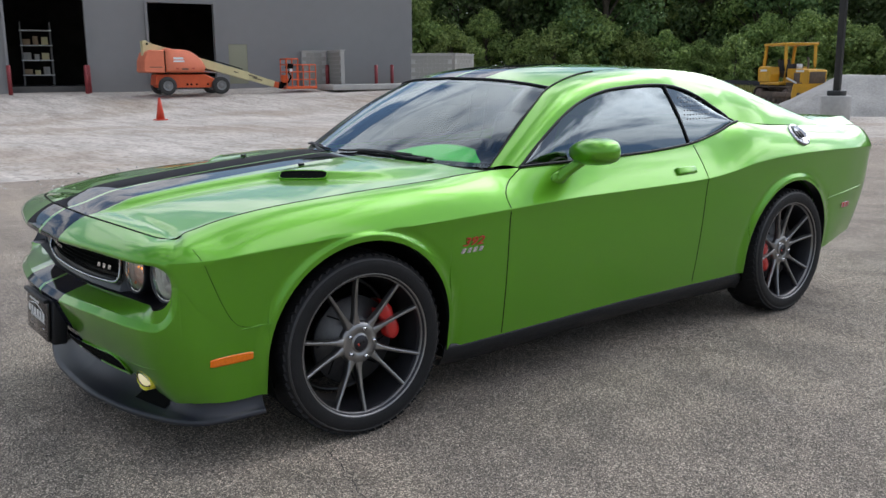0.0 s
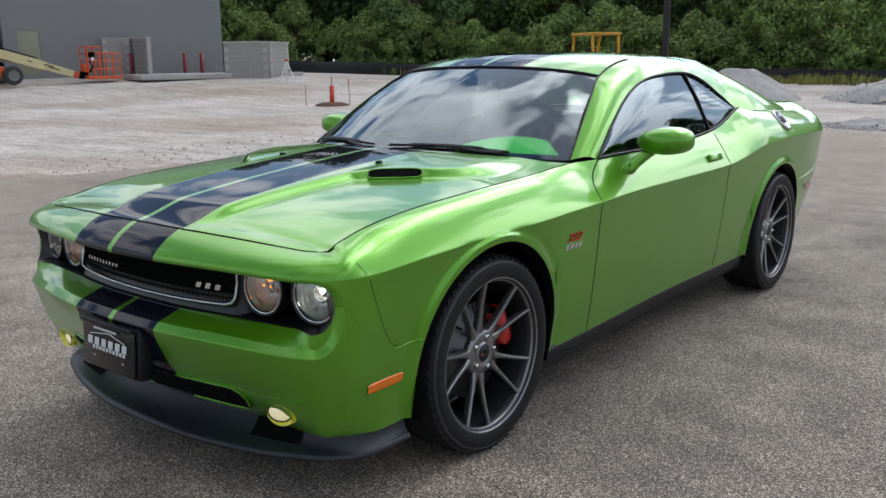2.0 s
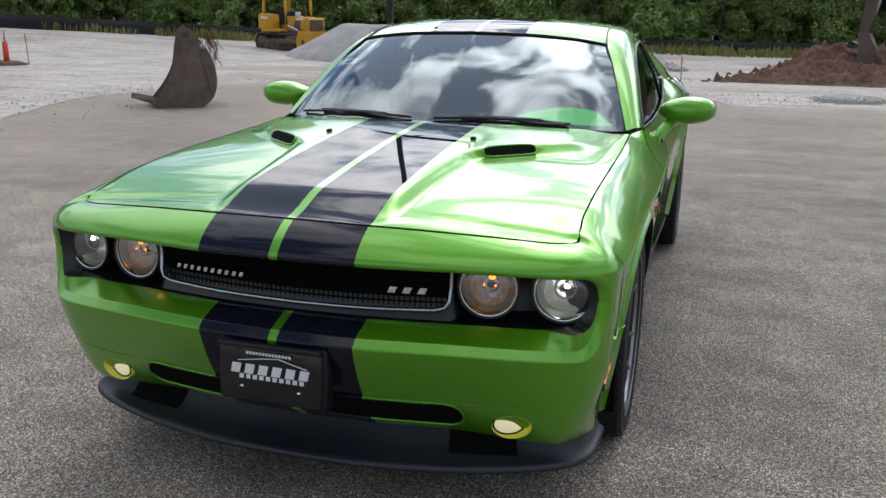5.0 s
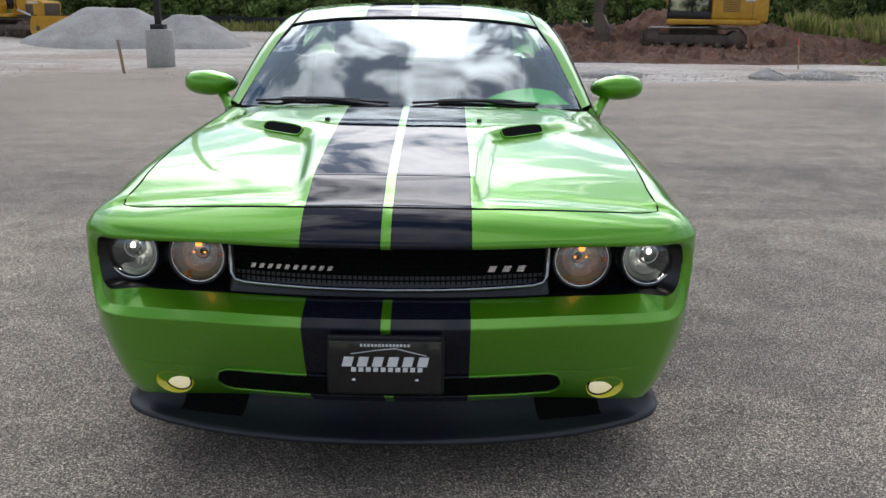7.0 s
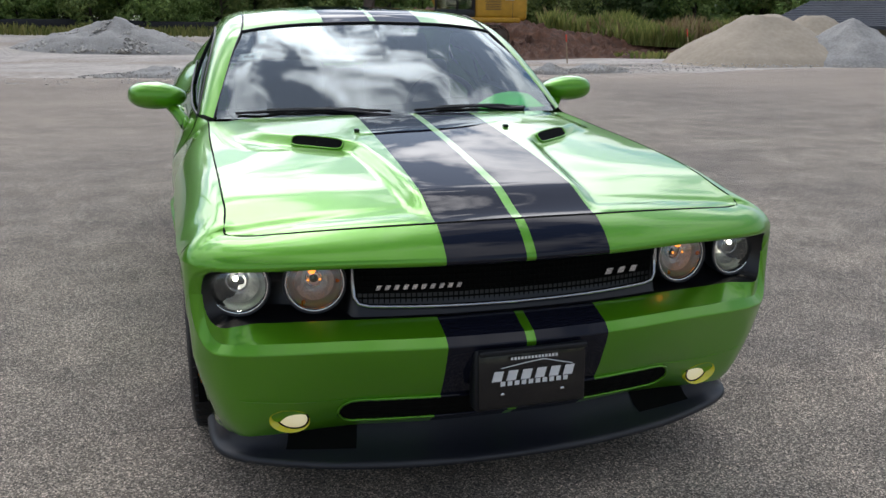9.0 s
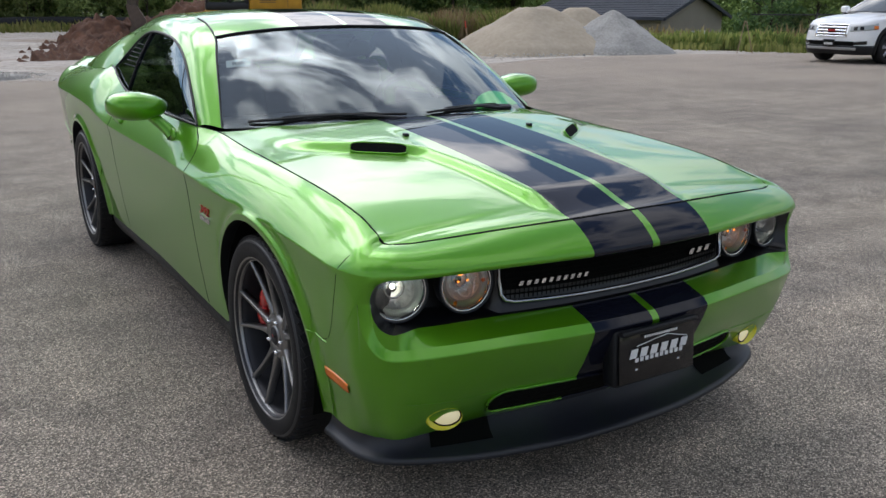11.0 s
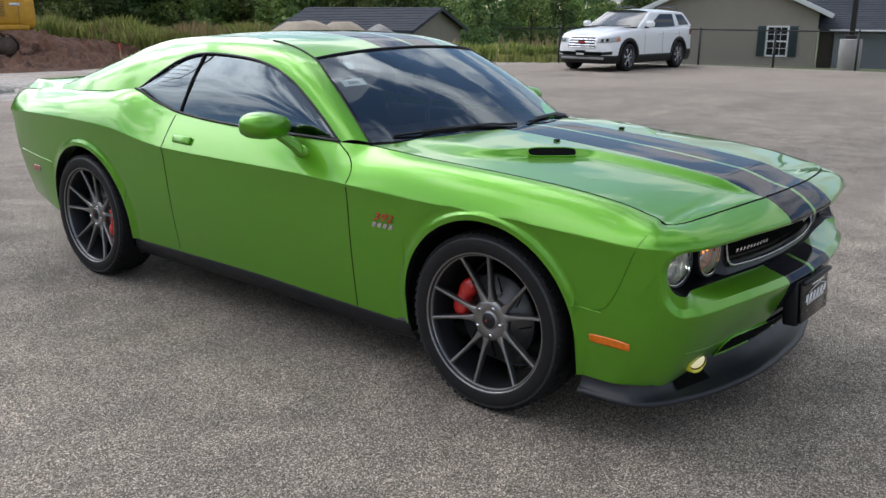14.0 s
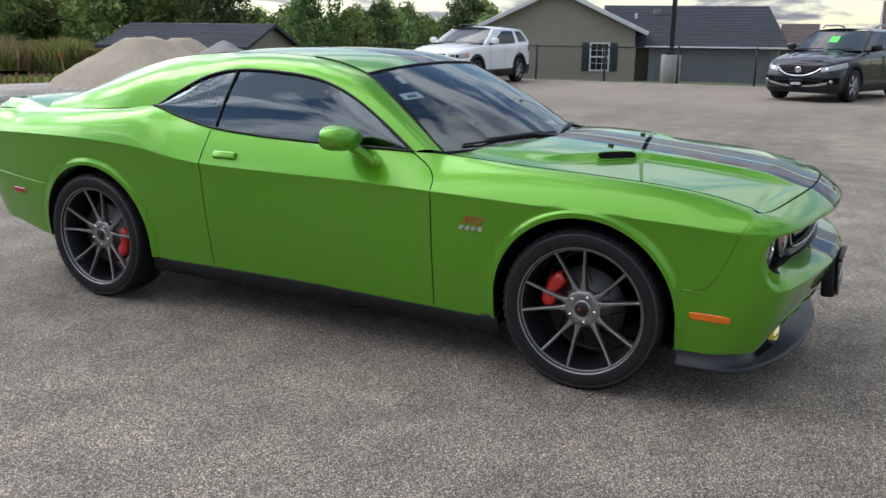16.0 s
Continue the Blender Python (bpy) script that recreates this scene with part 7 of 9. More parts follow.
def build_lift():
    lx, ly = -34.97, 14.41
    t = thing("boom_lift", "faded orange boom lift with a lowered cream boom on pale stone", "boom lift", at=pose(lx, ly, gz(lx, ly) + 0.01, 0, 0, 80))
    part("chassis", side_loop([(-1.55, 0.42), (-1.35, 0.28), (0.75, 0.28), (0.92, 0.42), (0.92, 0.66), (0.55, 0.84), (-1.5, 0.84)], 0.62, 0.06), M["orange_deep"], t, smooth=False)
    for x in (-0.25, -0.08, 0.15, 0.62):
        part("chassis_hole", cyl_bm(0.045, 0.045, (x, -0.63, 0.42), (x, -0.60, 0.42), 12), M["gap"], t)
    for x in (-1.12, 1.12):
        for y in (-0.85, 0.85):
            w = part("tyre", lathe_bm([(0.20, -0.15), (0.30, -0.165), (0.355, -0.14), (0.37, -0.06), (0.37, 0.06), (0.355, 0.14), (0.30, 0.165), (0.20, 0.15)], 32, "Y"), M["lift_tyre"], t, "dusty black tyre")
            w.matrix_basis = pose(x, y, 0.37)
            part("rim", lathe_bm([(0.0, -0.12), (0.07, -0.12), (0.085, -0.09), (0.14, -0.075), (0.185, -0.13), (0.205, -0.155), (0.205, 0.155), (0.185, 0.13), (0.0, 0.10)], 24, "Y"), M["lift_rim"], w)
            for q in range(8):
                a = 2 * math.pi * q / 8
                part("wheel_nut", cyl_bm(0.013, 0.013, (0.10 * math.cos(a), -0.105, 0.10 * math.sin(a)), (0.10 * math.cos(a), -0.08, 0.10 * math.sin(a)), 6), M["track"], w)
        part("axle", cyl_bm(0.07, 0.07, (x, -0.75, 0.37), (x, 0.75, 0.37), 10), M["track"], t)
    part("turret_ring", cyl_bm(0.42, 0.42, (-0.5, 0, 0.80), (-0.5, 0, 0.95), 28), M["track"], t)
    part("rear_box", side_loop([(-2.03, 1.00), (-1.98, 0.93), (-1.18, 0.90), (-1.18, 1.83), (-1.75, 1.84), (-1.88, 1.74), (-2.0, 1.40)], 0.90, 0.07), M["orange"], t, smooth=False)
    prof = curve3([(-1.15, 0.92), (-1.15, 1.85), (-0.75, 1.87), (-0.32, 1.85), (-0.02, 1.74), (0.22, 1.57), (0.42, 1.34), (0.52, 1.10), (0.44, 0.92)], 40)
    part("engine_cover", side_loop([tuple(q) for q in prof], 0.90, 0.12), M["orange"], t, "faded orange moulded engine cover")
    part("cover_seam", box_bm(0.02, 1.74, 0.9, (-1.165, 0, 1.37)), M["gap"], t, smooth=False)
    part("skirt", box_bm(1.5, 1.72, 0.10, (-0.42, 0, 1.0), 0.02), M["orange_deep"], t)
    for dx, dz, w_, h_ in ((-0.62, 1.50, 0.40, 0.09), (-0.60, 1.38, 0.44, 0.07)):
        part("label", box_bm(w_, 0.01, h_, (dx, -0.908, dz)), M["white"], t, smooth=False)
    part("label", box_bm(0.26, 0.01, 0.06, (-0.36, -0.903, 1.06)), M["track"], t, smooth=False)
    for dx in (-0.68, -0.02):
        part("red_marker", box_bm(0.10, 0.012, 0.055, (dx, -0.904, 1.08), 0.01), M["print_red"], t)
    for k in range(7):
        part("grille_slat", box_bm(0.16, 0.02, 0.03, (-1.80, -0.872, 1.30 + 0.055 * k), 0.005), M["print_red"], t)
    part("hood_latch", box_bm(0.5, 0.02, 0.03, (-1.55, -0.893, 1.14), 0.005), M["track"], t)

    def beam(pp, qq, w_, h0, h1, m_, name, label=""):
        pp, qq = Vector(pp), Vector(qq)
        d = (qq - pp).normalized()
        up = Vector((-d.z, 0, d.x))
        o = [pp + up * h0 / 2, pp - up * h0 / 2, qq - up * h1 / 2, qq + up * h1 / 2]
        return part(name, side_loop([(v.x, v.z) for v in o], w_ / 2, 0.03), m_, t, label, smooth=False)

    beam((-1.75, 0, 1.98), (2.6, 0, 0.73), 0.36, 0.40, 0.34, M["cream"], "boom", "cream steel boom")
    beam((2.4, 0, 0.79), (3.74, 0, 0.385), 0.28, 0.30, 0.27, M["cream"], "boom_extension")
    part("boom_end", side_loop([(-1.92, 1.62), (-1.62, 1.60), (-1.56, 2.12), (-1.80, 2.26), (-1.92, 2.22)], 0.26, 0.05), M["cream"], t, smooth=False)
    part("boom_pin", cyl_bm(0.05, 0.05, (-1.74, -0.28, 2.10), (-1.74, 0.28, 2.10), 12), M["gap"], t)
    for x, z, w_ in ((2.75, 0.74, 0.42), (2.95, 0.62, 0.46), (2.0, 0.92, 0.2)):
        part("label", box_bm(w_, 0.01, 0.045, (x, -0.185, z), 0, pose(0, 0, 0, 0, 16.3)), M["track"], t, smooth=False)
    part("hose", tube_bm([(0.3, -0.12, 1.62), (1.4, -0.14, 1.32), (2.3, -0.14, 1.05)], 0.025, 6), M["gap"], t)
    part("lift_cylinder", cyl_bm(0.06, 0.06, (0.2, 0, 0.98), (1.5, 0, 0.92), 12), M["steel"], t)
    part("boom_head", box_bm(0.24, 0.30, 0.26, (3.84, 0, 0.36), 0.03, pose(0, 0, 0, 0, 16)), M["orange_deep"], t)
    part("knuckle", join(cyl_bm(0.12, 0.12, (4.06, -0.16, 0.30), (4.06, 0.16, 0.30), 16), box_bm(0.3, 0.2, 0.18, (4.18, 0, 0.40), 0.03)), M["gap"], t)
    bask = part("basket_floor", box_bm(1.45, 0.9, 0.12, (4.95, 0, 0.22), 0.02), M["orange_deep"], t)

    def rail(points):
        part("basket_rail", tube_bm(points, 0.026, 7), M["orange_deep"], bask)

    for x, h in ((4.24, 1.50), (4.50, 1.50), (4.78, 1.50), (5.02, 1.24), (5.32, 1.24), (5.62, 1.24)):
        for y in (-0.42, 0.42):
            rail([(x, y, 0.25), (x, y, h)])
    for z in (0.58, 0.92, 1.24):
        rail([(4.24, -0.42, z), (5.62, -0.42, z), (5.62, 0.42, z), (4.24, 0.42, z), (4.24, -0.42, z)])
    rail([(4.24, -0.42, 1.50), (4.78, -0.42, 1.50), (4.78, 0.42, 1.50), (4.24, 0.42, 1.50), (4.24, -0.42, 1.50)])
    part("rotator", box_bm(0.22, 0.5, 0.34, (4.22, -0.10, 0.62), 0.04), M["orange_deep"], bask)
    part("control_box", box_bm(0.26, 0.42, 0.22, (4.42, -0.28, 1.18), 0.03), M["gap"], bask, "black control box")
    part("cable", tube_bm([(4.38, -0.46, 1.10), (4.30, -0.48, 0.88), (4.42, -0.48, 0.70), (4.30, -0.46, 0.48), (4.18, -0.2, 0.36)], 0.04, 7), M["gap"], bask, "black cable bundle")
    part("label", box_bm(0.12, 0.01, 0.12, (4.42, -0.495, 1.0)), M["white"], bask, smooth=False)
    t.scale = (1.045, 1.045, 1.045)


M["lift_tyre"] = mat("dusty_tyre", (0.035, 0.034, 0.033), 0.8, vary=0.3, scale=12)
M["lift_rim"] = mat("lift_rim", (0.22, 0.225, 0.225), 0.5, vary=0.15, scale=14)
build_lift()


# ---- bulldozer ----
def tracks(t, x0, x1, y, r, w, name="track"):
    """A crawler track: an oblong loop of shoes round its rollers."""
    pts = []
    for a in np.linspace(-math.pi / 2, math.pi / 2, 12):
        pts.append((x1 + r * math.cos(a), r + r * math.sin(a)))
    for a in np.linspace(math.pi / 2, 3 * math.pi / 2, 12):
        pts.append((x0 + r * math.cos(a), r + r * math.sin(a)))
    pts.append(pts[0])
    P = curve3([(p[0], p[1]) for p in pts], 64)
    rows = [[(p[0], y - w / 2, p[1]), (p[0], y + w / 2, p[1])] for p in P]
    tr = part(name, grid_bm(rows), M["track"], t)
    bm = bmesh.new()
    for i in range(0, 63):
        c = (P[i] + P[i + 1]) / 2
        d = P[i + 1] - P[i]
        box_bm(np.linalg.norm(d) * 0.72, w, 0.045, (c[0], y, c[1]), 0, Matrix.Rotation(-math.atan2(d[1], d[0]), 4, "Y"), bm)
    part("shoe", bm, M["track"], tr, smooth=False)
    part("track_frame", box_bm(x1 - x0 + 0.2, w * 0.7, r * 0.9, ((x0 + x1) / 2, y, r), 0.05), M["track"], tr)
    for x in (x0, x1):
        part("idler", cyl_bm(r * 0.8, r * 0.8, (x, y - w * 0.42, r), (x, y + w * 0.42, r), 24), M["rust"], tr)
    for k in range(4):
        x = x0 + (x1 - x0) * (k + 1) / 5
        part("roller", cyl_bm(r * 0.35, r * 0.35, (x, y - w * 0.45, r * 0.4), (x, y + w * 0.45, r * 0.4), 16), M["track"], tr)


def build_dozer():
    t = thing("bulldozer", "worn yellow crawler bulldozer with an open roll cage by the wood", "bulldozer", at=pose(-16.75, 33.85, 0.0, 0, 0, -31))
    for y in (-0.85, 0.85):
        tracks(t, -1.35, 1.15, y, 0.42, 0.5)
    part("hood", side_loop([(0.10, 0.95), (1.92, 0.95), (1.94, 1.52), (1.88, 1.60), (0.10, 1.66)], 0.46, 0.05), M["yellow"], t, smooth=False)
    part("radiator_grille", box_bm(0.03, 0.76, 0.52, (1.93, 0, 1.25), 0.01), M["track"], t)
    for y in (-0.455, 0.455):
        part("side_vent", box_bm(0.52, 0.03, 0.44, (1.02, y, 1.24), 0.01), M["rust"], t, "dark brown louvred side panel")
        part("label", box_bm(0.70, 0.012, 0.085, (1.25, y * 1.012, 1.54)), M["white"], t, smooth=False)
    part("frame", box_bm(3.0, 1.1, 0.5, (0.0, 0, 0.78), 0.05), M["track"], t)
    part("fender", box_bm(1.75, 1.9, 0.14, (-0.62, 0, 0.98), 0.04), M["yellow"], t)
    for y in (-0.70, 0.70):
        part("tank", side_loop([(-1.70, 1.05), (-0.58, 1.05), (-0.52, 1.40), (-0.60, 1.74), (-1.62, 1.78), (-1.72, 1.70)], 0.25, 0.06), M["yellow"], t, smooth=False).matrix_basis = pose(0, y, 0)
        part("label", box_bm(0.62, 0.012, 0.10, (-1.15, y * 1.366, 1.58)), M["white"], t, smooth=False)
    part("seat", box_bm(0.5, 0.6, 0.35, (-0.75, 0, 1.42), 0.08), M["interior"], t)
    part("seat_back", box_bm(0.16, 0.6, 0.62, (-1.02, 0, 1.80), 0.06, pose(0, 0, 0, 0, -10)), M["interior"], t)
    part("dashboard", box_bm(0.25, 0.7, 0.5, (0.02, 0, 1.62), 0.05), M["interior"], t)
    for y in (-0.72, 0.72):
        part("cage_post", tube_bm([(-1.60, y, 1.68), (-1.50, y, 2.3), (-1.42, y, 2.74)], 0.075, 8), M["yellow"], t)
        part("cage_post", tube_bm([(0.38, y, 1.05), (0.42, y, 1.9), (0.36, y, 2.74)], 0.075, 8), M["yellow"], t)
        part("lever", cyl_bm(0.018, 0.018, (-0.15, y * 0.35, 1.5), (-0.32, y * 0.35, 1.95), 8), M["track"], t)
    part("cage_roof", box_bm(2.02, 1.66, 0.11, (-0.52, 0, 2.77), 0.03), M["yellow"], t)
    part("brace", box_bm(0.9, 0.06, 0.08, (0.85, -0.62, 1.12), 0.02, pose(0, 0, 0, 0, 14)), M["trim_white"], t, "pale steel hose guard")
    part("exhaust", tube_bm([(0.75, 0.2, 1.6), (0.75, 0.2, 2.05), (0.68, 0.2, 2.15)], 0.05, 10), M["track"], t)
    part("air_cleaner", cyl_bm(0.13, 0.13, (0.45, -0.05, 1.62), (0.45, -0.05, 1.86), 16), M["trim_white"], t)
    rows = []
    for y, off in ((-1.4, 0.0), (1.4, 0.0), (1.4, 0.08), (-1.4, 0.08)):
        rows.append([(2.30 + off + 0.16 * (1 - math.sin(math.pi * z / 0.95)), y, 0.05 + z) for z in np.linspace(0, 0.95, 8)])
    part("blade", grid_bm(rows, loop=True), M["yellow"], t)
    for y in (-1.12, 1.12):
        part("push_arm", box_bm(2.2, 0.14, 0.2, (1.35, y, 0.5), 0.03), M["rust"], t)
    t.scale = (0.92, 0.92, 0.92)


build_dozer()


# ---- excavator ----
def build_excavator():
    gx, gy = 10.15, 32.0
    t = thing("excavator", "yellow tracked excavator working on red-brown dug earth", "excavator", at=pose(gx, gy, gz(gx, gy) + 0.02, 0, 0, -15.7))
    for y in (-1.0, 1.0):
        tracks(t, -1.55, 1.55, y, 0.40, 0.55)
    part("car_body", box_bm(1.8, 1.6, 0.5, (0, 0, 0.65), 0.05), M["track"], t)
    part("slew_ring", cyl_bm(0.65, 0.65, (0, 0, 0.8), (0, 0, 0.98), 32), M["track"], t)
    part("deck", box_bm(3.4, 2.3, 0.20, (0.68, 0, 1.05), 0.05), M["yellow"], t)
    part("engine_house", box_bm(1.75, 2.3, 1.0, (1.45, 0, 1.62), 0.12, seg=3), M["yellow"], t)
    part("counterweight", box_bm(0.55, 2.3, 1.05, (2.35, 0, 1.55), 0.16, seg=3), M["yellow"], t)
    for z in np.linspace(1.45, 1.95, 9):
        part("side_vent", box_bm(0.62, 0.02, 0.022, (1.30, -1.155, z), 0.004), M["track"], t, smooth=False)
    part("seam", box_bm(0.012, 0.012, 0.95, (2.06, -1.152, 1.6)), M["track"], t, smooth=False)
    for y in (-1.0, 1.0):
        part("shoe_edge", box_bm(2.3, 0.5, 0.03, (-0.55, y, 0.835), 0.008, Matrix.Rotation(radians(-1.2), 4, "Y")), M["worn_shoe"], t, "pale worn track shoes", smooth=False)
    part("label", box_bm(0.45, 0.012, 0.16, (0.83, -1.158, 1.95)), M["wall_grey"], t)
    part("label", box_bm(0.35, 0.012, 0.10, (1.95, -1.158, 1.85)), M["white"], t)
    cab = part("cab", box_bm(1.62, 1.0, 0.30, (-0.22, -0.62, 1.30), 0.04), M["cab_black"], t, "black cab frame with clear glass")
    part("cab_roof", box_bm(1.62, 1.0, 0.10, (-0.18, -0.62, 3.0), 0.04), M["cab_black"], cab)
    for px_, th_ in ((-0.97, 0.08), (-0.12, 0.09), (0.52, 0.13)):
        for py_ in (-1.09, -0.16):
            part("pillar", box_bm(th_, 0.07, 1.6, (px_, py_, 2.2), 0.015), M["cab_black"], cab)
    part("rear_panel", box_bm(0.06, 0.95, 0.8, (0.55, -0.62, 1.75), 0.01), M["cab_black"], cab)
    for cx_, wx_ in ((-0.545, 0.76), (0.195, 0.52)):
        for py_ in (-1.09, -0.16):
            part("cab_window", box_bm(wx_, 0.012, 1.5, (cx_, py_, 2.2)), M["cab_glass"], cab, smooth=False)
    part("cab_window", box_bm(0.012, 0.86, 1.5, (-0.97, -0.62, 2.2)), M["cab_glass"], cab, smooth=False)
    part("seat", join(box_bm(0.5, 0.5, 0.16, (-0.05, -0.62, 1.72), 0.05), box_bm(0.16, 0.5, 0.75, (0.25, -0.62, 2.1), 0.06)), M["seat_grey"], cab, "grey padded seat")
    part("console", box_bm(0.5, 0.2, 0.28, (-0.3, -0.95, 1.7), 0.05), M["cab_black"], cab)

    def limb(p, q, h0, h1, w, name, m_):
        p, q = Vector(p), Vector(q)
        d = (q - p).normalized()
        n = Vector((-d.z, 0, d.x))
        rows = []
        for tt in np.linspace(0, 1, 8):
            c = p.lerp(q, tt)
            h = h0 + (h1 - h0) * tt
            rows.append([c + n * h / 2 + Vector((0, w / 2, 0)), c + n * h / 2 - Vector((0, w / 2, 0)), c - n * h / 2 - Vector((0, w / 2, 0)), c - n * h / 2 + Vector((0, w / 2, 0)), c + n * h / 2 + Vector((0, w / 2, 0))])
        return part(name, grid_bm(rows), m_, t, smooth=False)

    limb((-0.6, 0.3, 1.3), (-2.0, 0.3, 4.2), 0.5, 0.6, 0.4, "boom", M["yellow"])
    limb((-2.0, 0.3, 4.2), (-3.6, 0.3, 4.0), 0.6, 0.4, 0.4, "boom_end", M["yellow"])
    limb((-3.4, 0.3, 4.3), (-3.75, 0.3, 1.3), 0.5, 0.34, 0.32, "stick", M["track"])
    part("stick_cylinder", cyl_bm(0.07, 0.07, (-3.3, 0.3, 3.0), (-3.6, 0.3, 1.2), 10), M["steel"], t)
    bk = []
    for y in (-0.15, 0.75):
        bk.append([(-3.95, y, 1.35), (-3.55, y, 1.3), (-3.25, y, 0.75), (-3.2, y, 0.25), (-3.5, y, 0.02), (-4.0, y, 0.15), (-3.8, y, 0.6), (-3.95, y, 1.35)])
    part("bucket", grid_bm(bk), M["rust"], t)
    for y in (-0.15, 0.75):
        b = bmesh.new()
        b.faces.new([b.verts.new(p) for p in [(-3.95, y, 1.35), (-3.55, y, 1.3), (-3.25, y, 0.75), (-3.2, y, 0.25), (-3.5, y, 0.02), (-4.0, y, 0.15), (-3.8, y, 0.6)]])
        part("bucket_side", b, M["rust"], t, smooth=False)


M["side_glass_dark"] = mat("dark_pane", (0.010, 0.012, 0.015), 0.08, spec=0.3)
M["cab_glass"] = glass_mat("cab_glass", (0.62, 0.68, 0.70))
M["cab_black"] = mat("cab_black", (0.012, 0.013, 0.015), 0.4)
M["seat_grey"] = mat("seat_grey", (0.20, 0.20, 0.20), 0.8)
M["worn_shoe"] = mat("worn_shoe", (0.42, 0.39, 0.35), 0.5, 0.3, vary=0.6, scale=9)
build_excavator()


# ---- loose digging bucket ----
def build_bucket():
    ux, uy = 0.82, 0.57
    t = thing("digger_bucket", "rusty brown digger bucket standing on the edge of the asphalt", "bucket", at=pose(-6.9, 9.3, 0.0, 0, 0, math.degrees(math.atan2(uy, ux))))
    prof = curve3([(-0.42, 0.10), (-0.25, 0.015), (0.05, 0.0), (0.32, 0.03), (0.52, 0.16), (0.60, 0.42), (0.56, 0.72), (0.44, 0.98), (0.34, 1.10)], 28)
    mouth = curve3([(-0.42, 0.10), (-0.22, 0.35), (-0.06, 0.65), (-0.01, 0.95), (0.03, 1.13)], 16)
    W = 0.95
    rows = [[(p[0], y, p[1]) for p in prof] for y in np.linspace(0, W, 6)]
    part("bucket_shell", grid_bm(rows), M["rust"], t)
    rows = [[(p[0] * 0.97 + 0.0, y, p[1] * 0.97 + 0.025) for p in prof] for y in np.linspace(0.02, W - 0.02, 6)]
    part("bucket_lining", grid_bm(rows), M["rust"], t)
    for y in (0.0, W):
        b = bmesh.new()
        loop = [(p[0], y, p[1]) for p in prof] + [(0.22, y, 1.25), (0.10, y, 1.27), (0.04, y, 1.20)] + [(p[0], y, p[1]) for p in mouth[::-1][1:-1]]
        f = b.faces.new([b.verts.new(p) for p in loop])
        r = bmesh.ops.extrude_face_region(b, geom=[f])
        bmesh.ops.translate(b, verts=[v for v in r["geom"] if isinstance(v, bmesh.types.BMVert)], vec=(0, 0.035, 0))
        bmesh.ops.recalc_face_normals(b, faces=b.faces)
        part("bucket_side", b, M["rust"], t, smooth=False)
        part("side_plate", box_bm(0.03, 0.05, 0.8, (0.43, y, 0.62), 0.01, pose(0, 0, 0, 0, -12)), M["rust"], t)
        part("hinge_pin", cyl_bm(0.05, 0.05, (0.40, y - 0.05, 0.98), (0.40, y + 0.08, 0.98), 16), M["steel"], t)
    for k in range(5):
        y = 0.08 + k * (W - 0.16) / 4
        b = box_bm(0.34, 0.07, 0.06, (0, 0, 0), 0.01)
        for v in b.verts:
            if v.co.x < 0:
                v.co.z *= 0.25
                v.co.y *= 0.7
        b.transform(pose(-0.56, y, 0.15, 0, 14))
        part("tooth", b, M["track"], t)
    part("top_bar", cyl_bm(0.06, 0.06, (0.14, 0.0, 1.17), (0.14, W, 1.17), 16), M["rust"], t)
    rnd2 = random.Random(4)
    bm = bmesh.new()
    for _ in range(90):
        y, z = rnd2.uniform(0.1, W + 0.1), rnd2.uniform(0.75, 1.22)
        x = 0.52 + rnd2.uniform(-0.1, 0.12)
        tube_bm([(x, y, z), (x + rnd2.uniform(-0.05, 0.12), y + rnd2.uniform(-0.1, 0.1), z - rnd2.uniform(0.05, 0.25))], 0.005, 4, bm)
    tagged(part("root_tangle", bm, M["dirt"], t, "clump of dead roots caught in the bucket"), kind="stuff")


build_bucket()


# ---- small site things ----
def build_cone(x, y):
    z = gz(x, y)
    t = thing("traffic_cone", "orange traffic cone with pale bands on crushed stone", "cone", at=pose(x, y, z))
    part("base", box_bm(0.36, 0.36, 0.04, (0, 0, 0.02), 0.01), M["cone_orange"], t)
    part("cone", cyl_bm(0.14, 0.035, (0, 0, 0.03), (0, 0, 0.72), 24), M["cone_orange"], t)
    part("band", cyl_bm(0.112, 0.095, (0, 0, 0.20), (0, 0, 0.31), 24, caps=False), M["print_red"], t)
    part("band", cyl_bm(0.088, 0.075, (0, 0, 0.36), (0, 0, 0.44), 24, caps=False), M["white"], t)


build_cone(-24.2, 8.83)


def stake(x, y, h, lean, tip, label, th=0.028):
    t = thing("marker_stake", label, "stake", "survey stakes", at=pose(x, y, gz(x, y) - 0.04, lean, lean * 0.6, 30))
    part("post", box_bm(th, th * 0.8, h, (0, 0, h / 2), 0.003), M["wood"], t)
    if tip:
        part("painted_tip", box_bm(th * 1.15, th, h * 0.25, (0, 0, h * 0.88), 0.003), M["cone_orange"], t)


stake(-5.95, 14.1, 0.68, -8, False, "weathered leaning wooden stake by the lamp base", 0.05)
stake(9.55, 19.97, 0.78, -4, True, "wooden survey stake with an orange tip")
stake(0.5, 21.2, 0.62, -2, True, "wooden survey stake with an orange tip")
stake(-18.5, 19.3, 0.9, -7, True, "leaning wooden survey stake with an orange tip")
stake(-19.6, 18.3, 0.7, 2, False, "thin wooden survey stake")
stake(14.2, 21.2, 0.9, -8, True, "wooden survey stake with an orange tip")
stake(18.6, 14.2, 0.95, 8, False, "pale wooden stake leaning on the fence end")
stake(18.9, 13.9, 0.95, -14, False, "pale wooden stake leaning on the fence end")
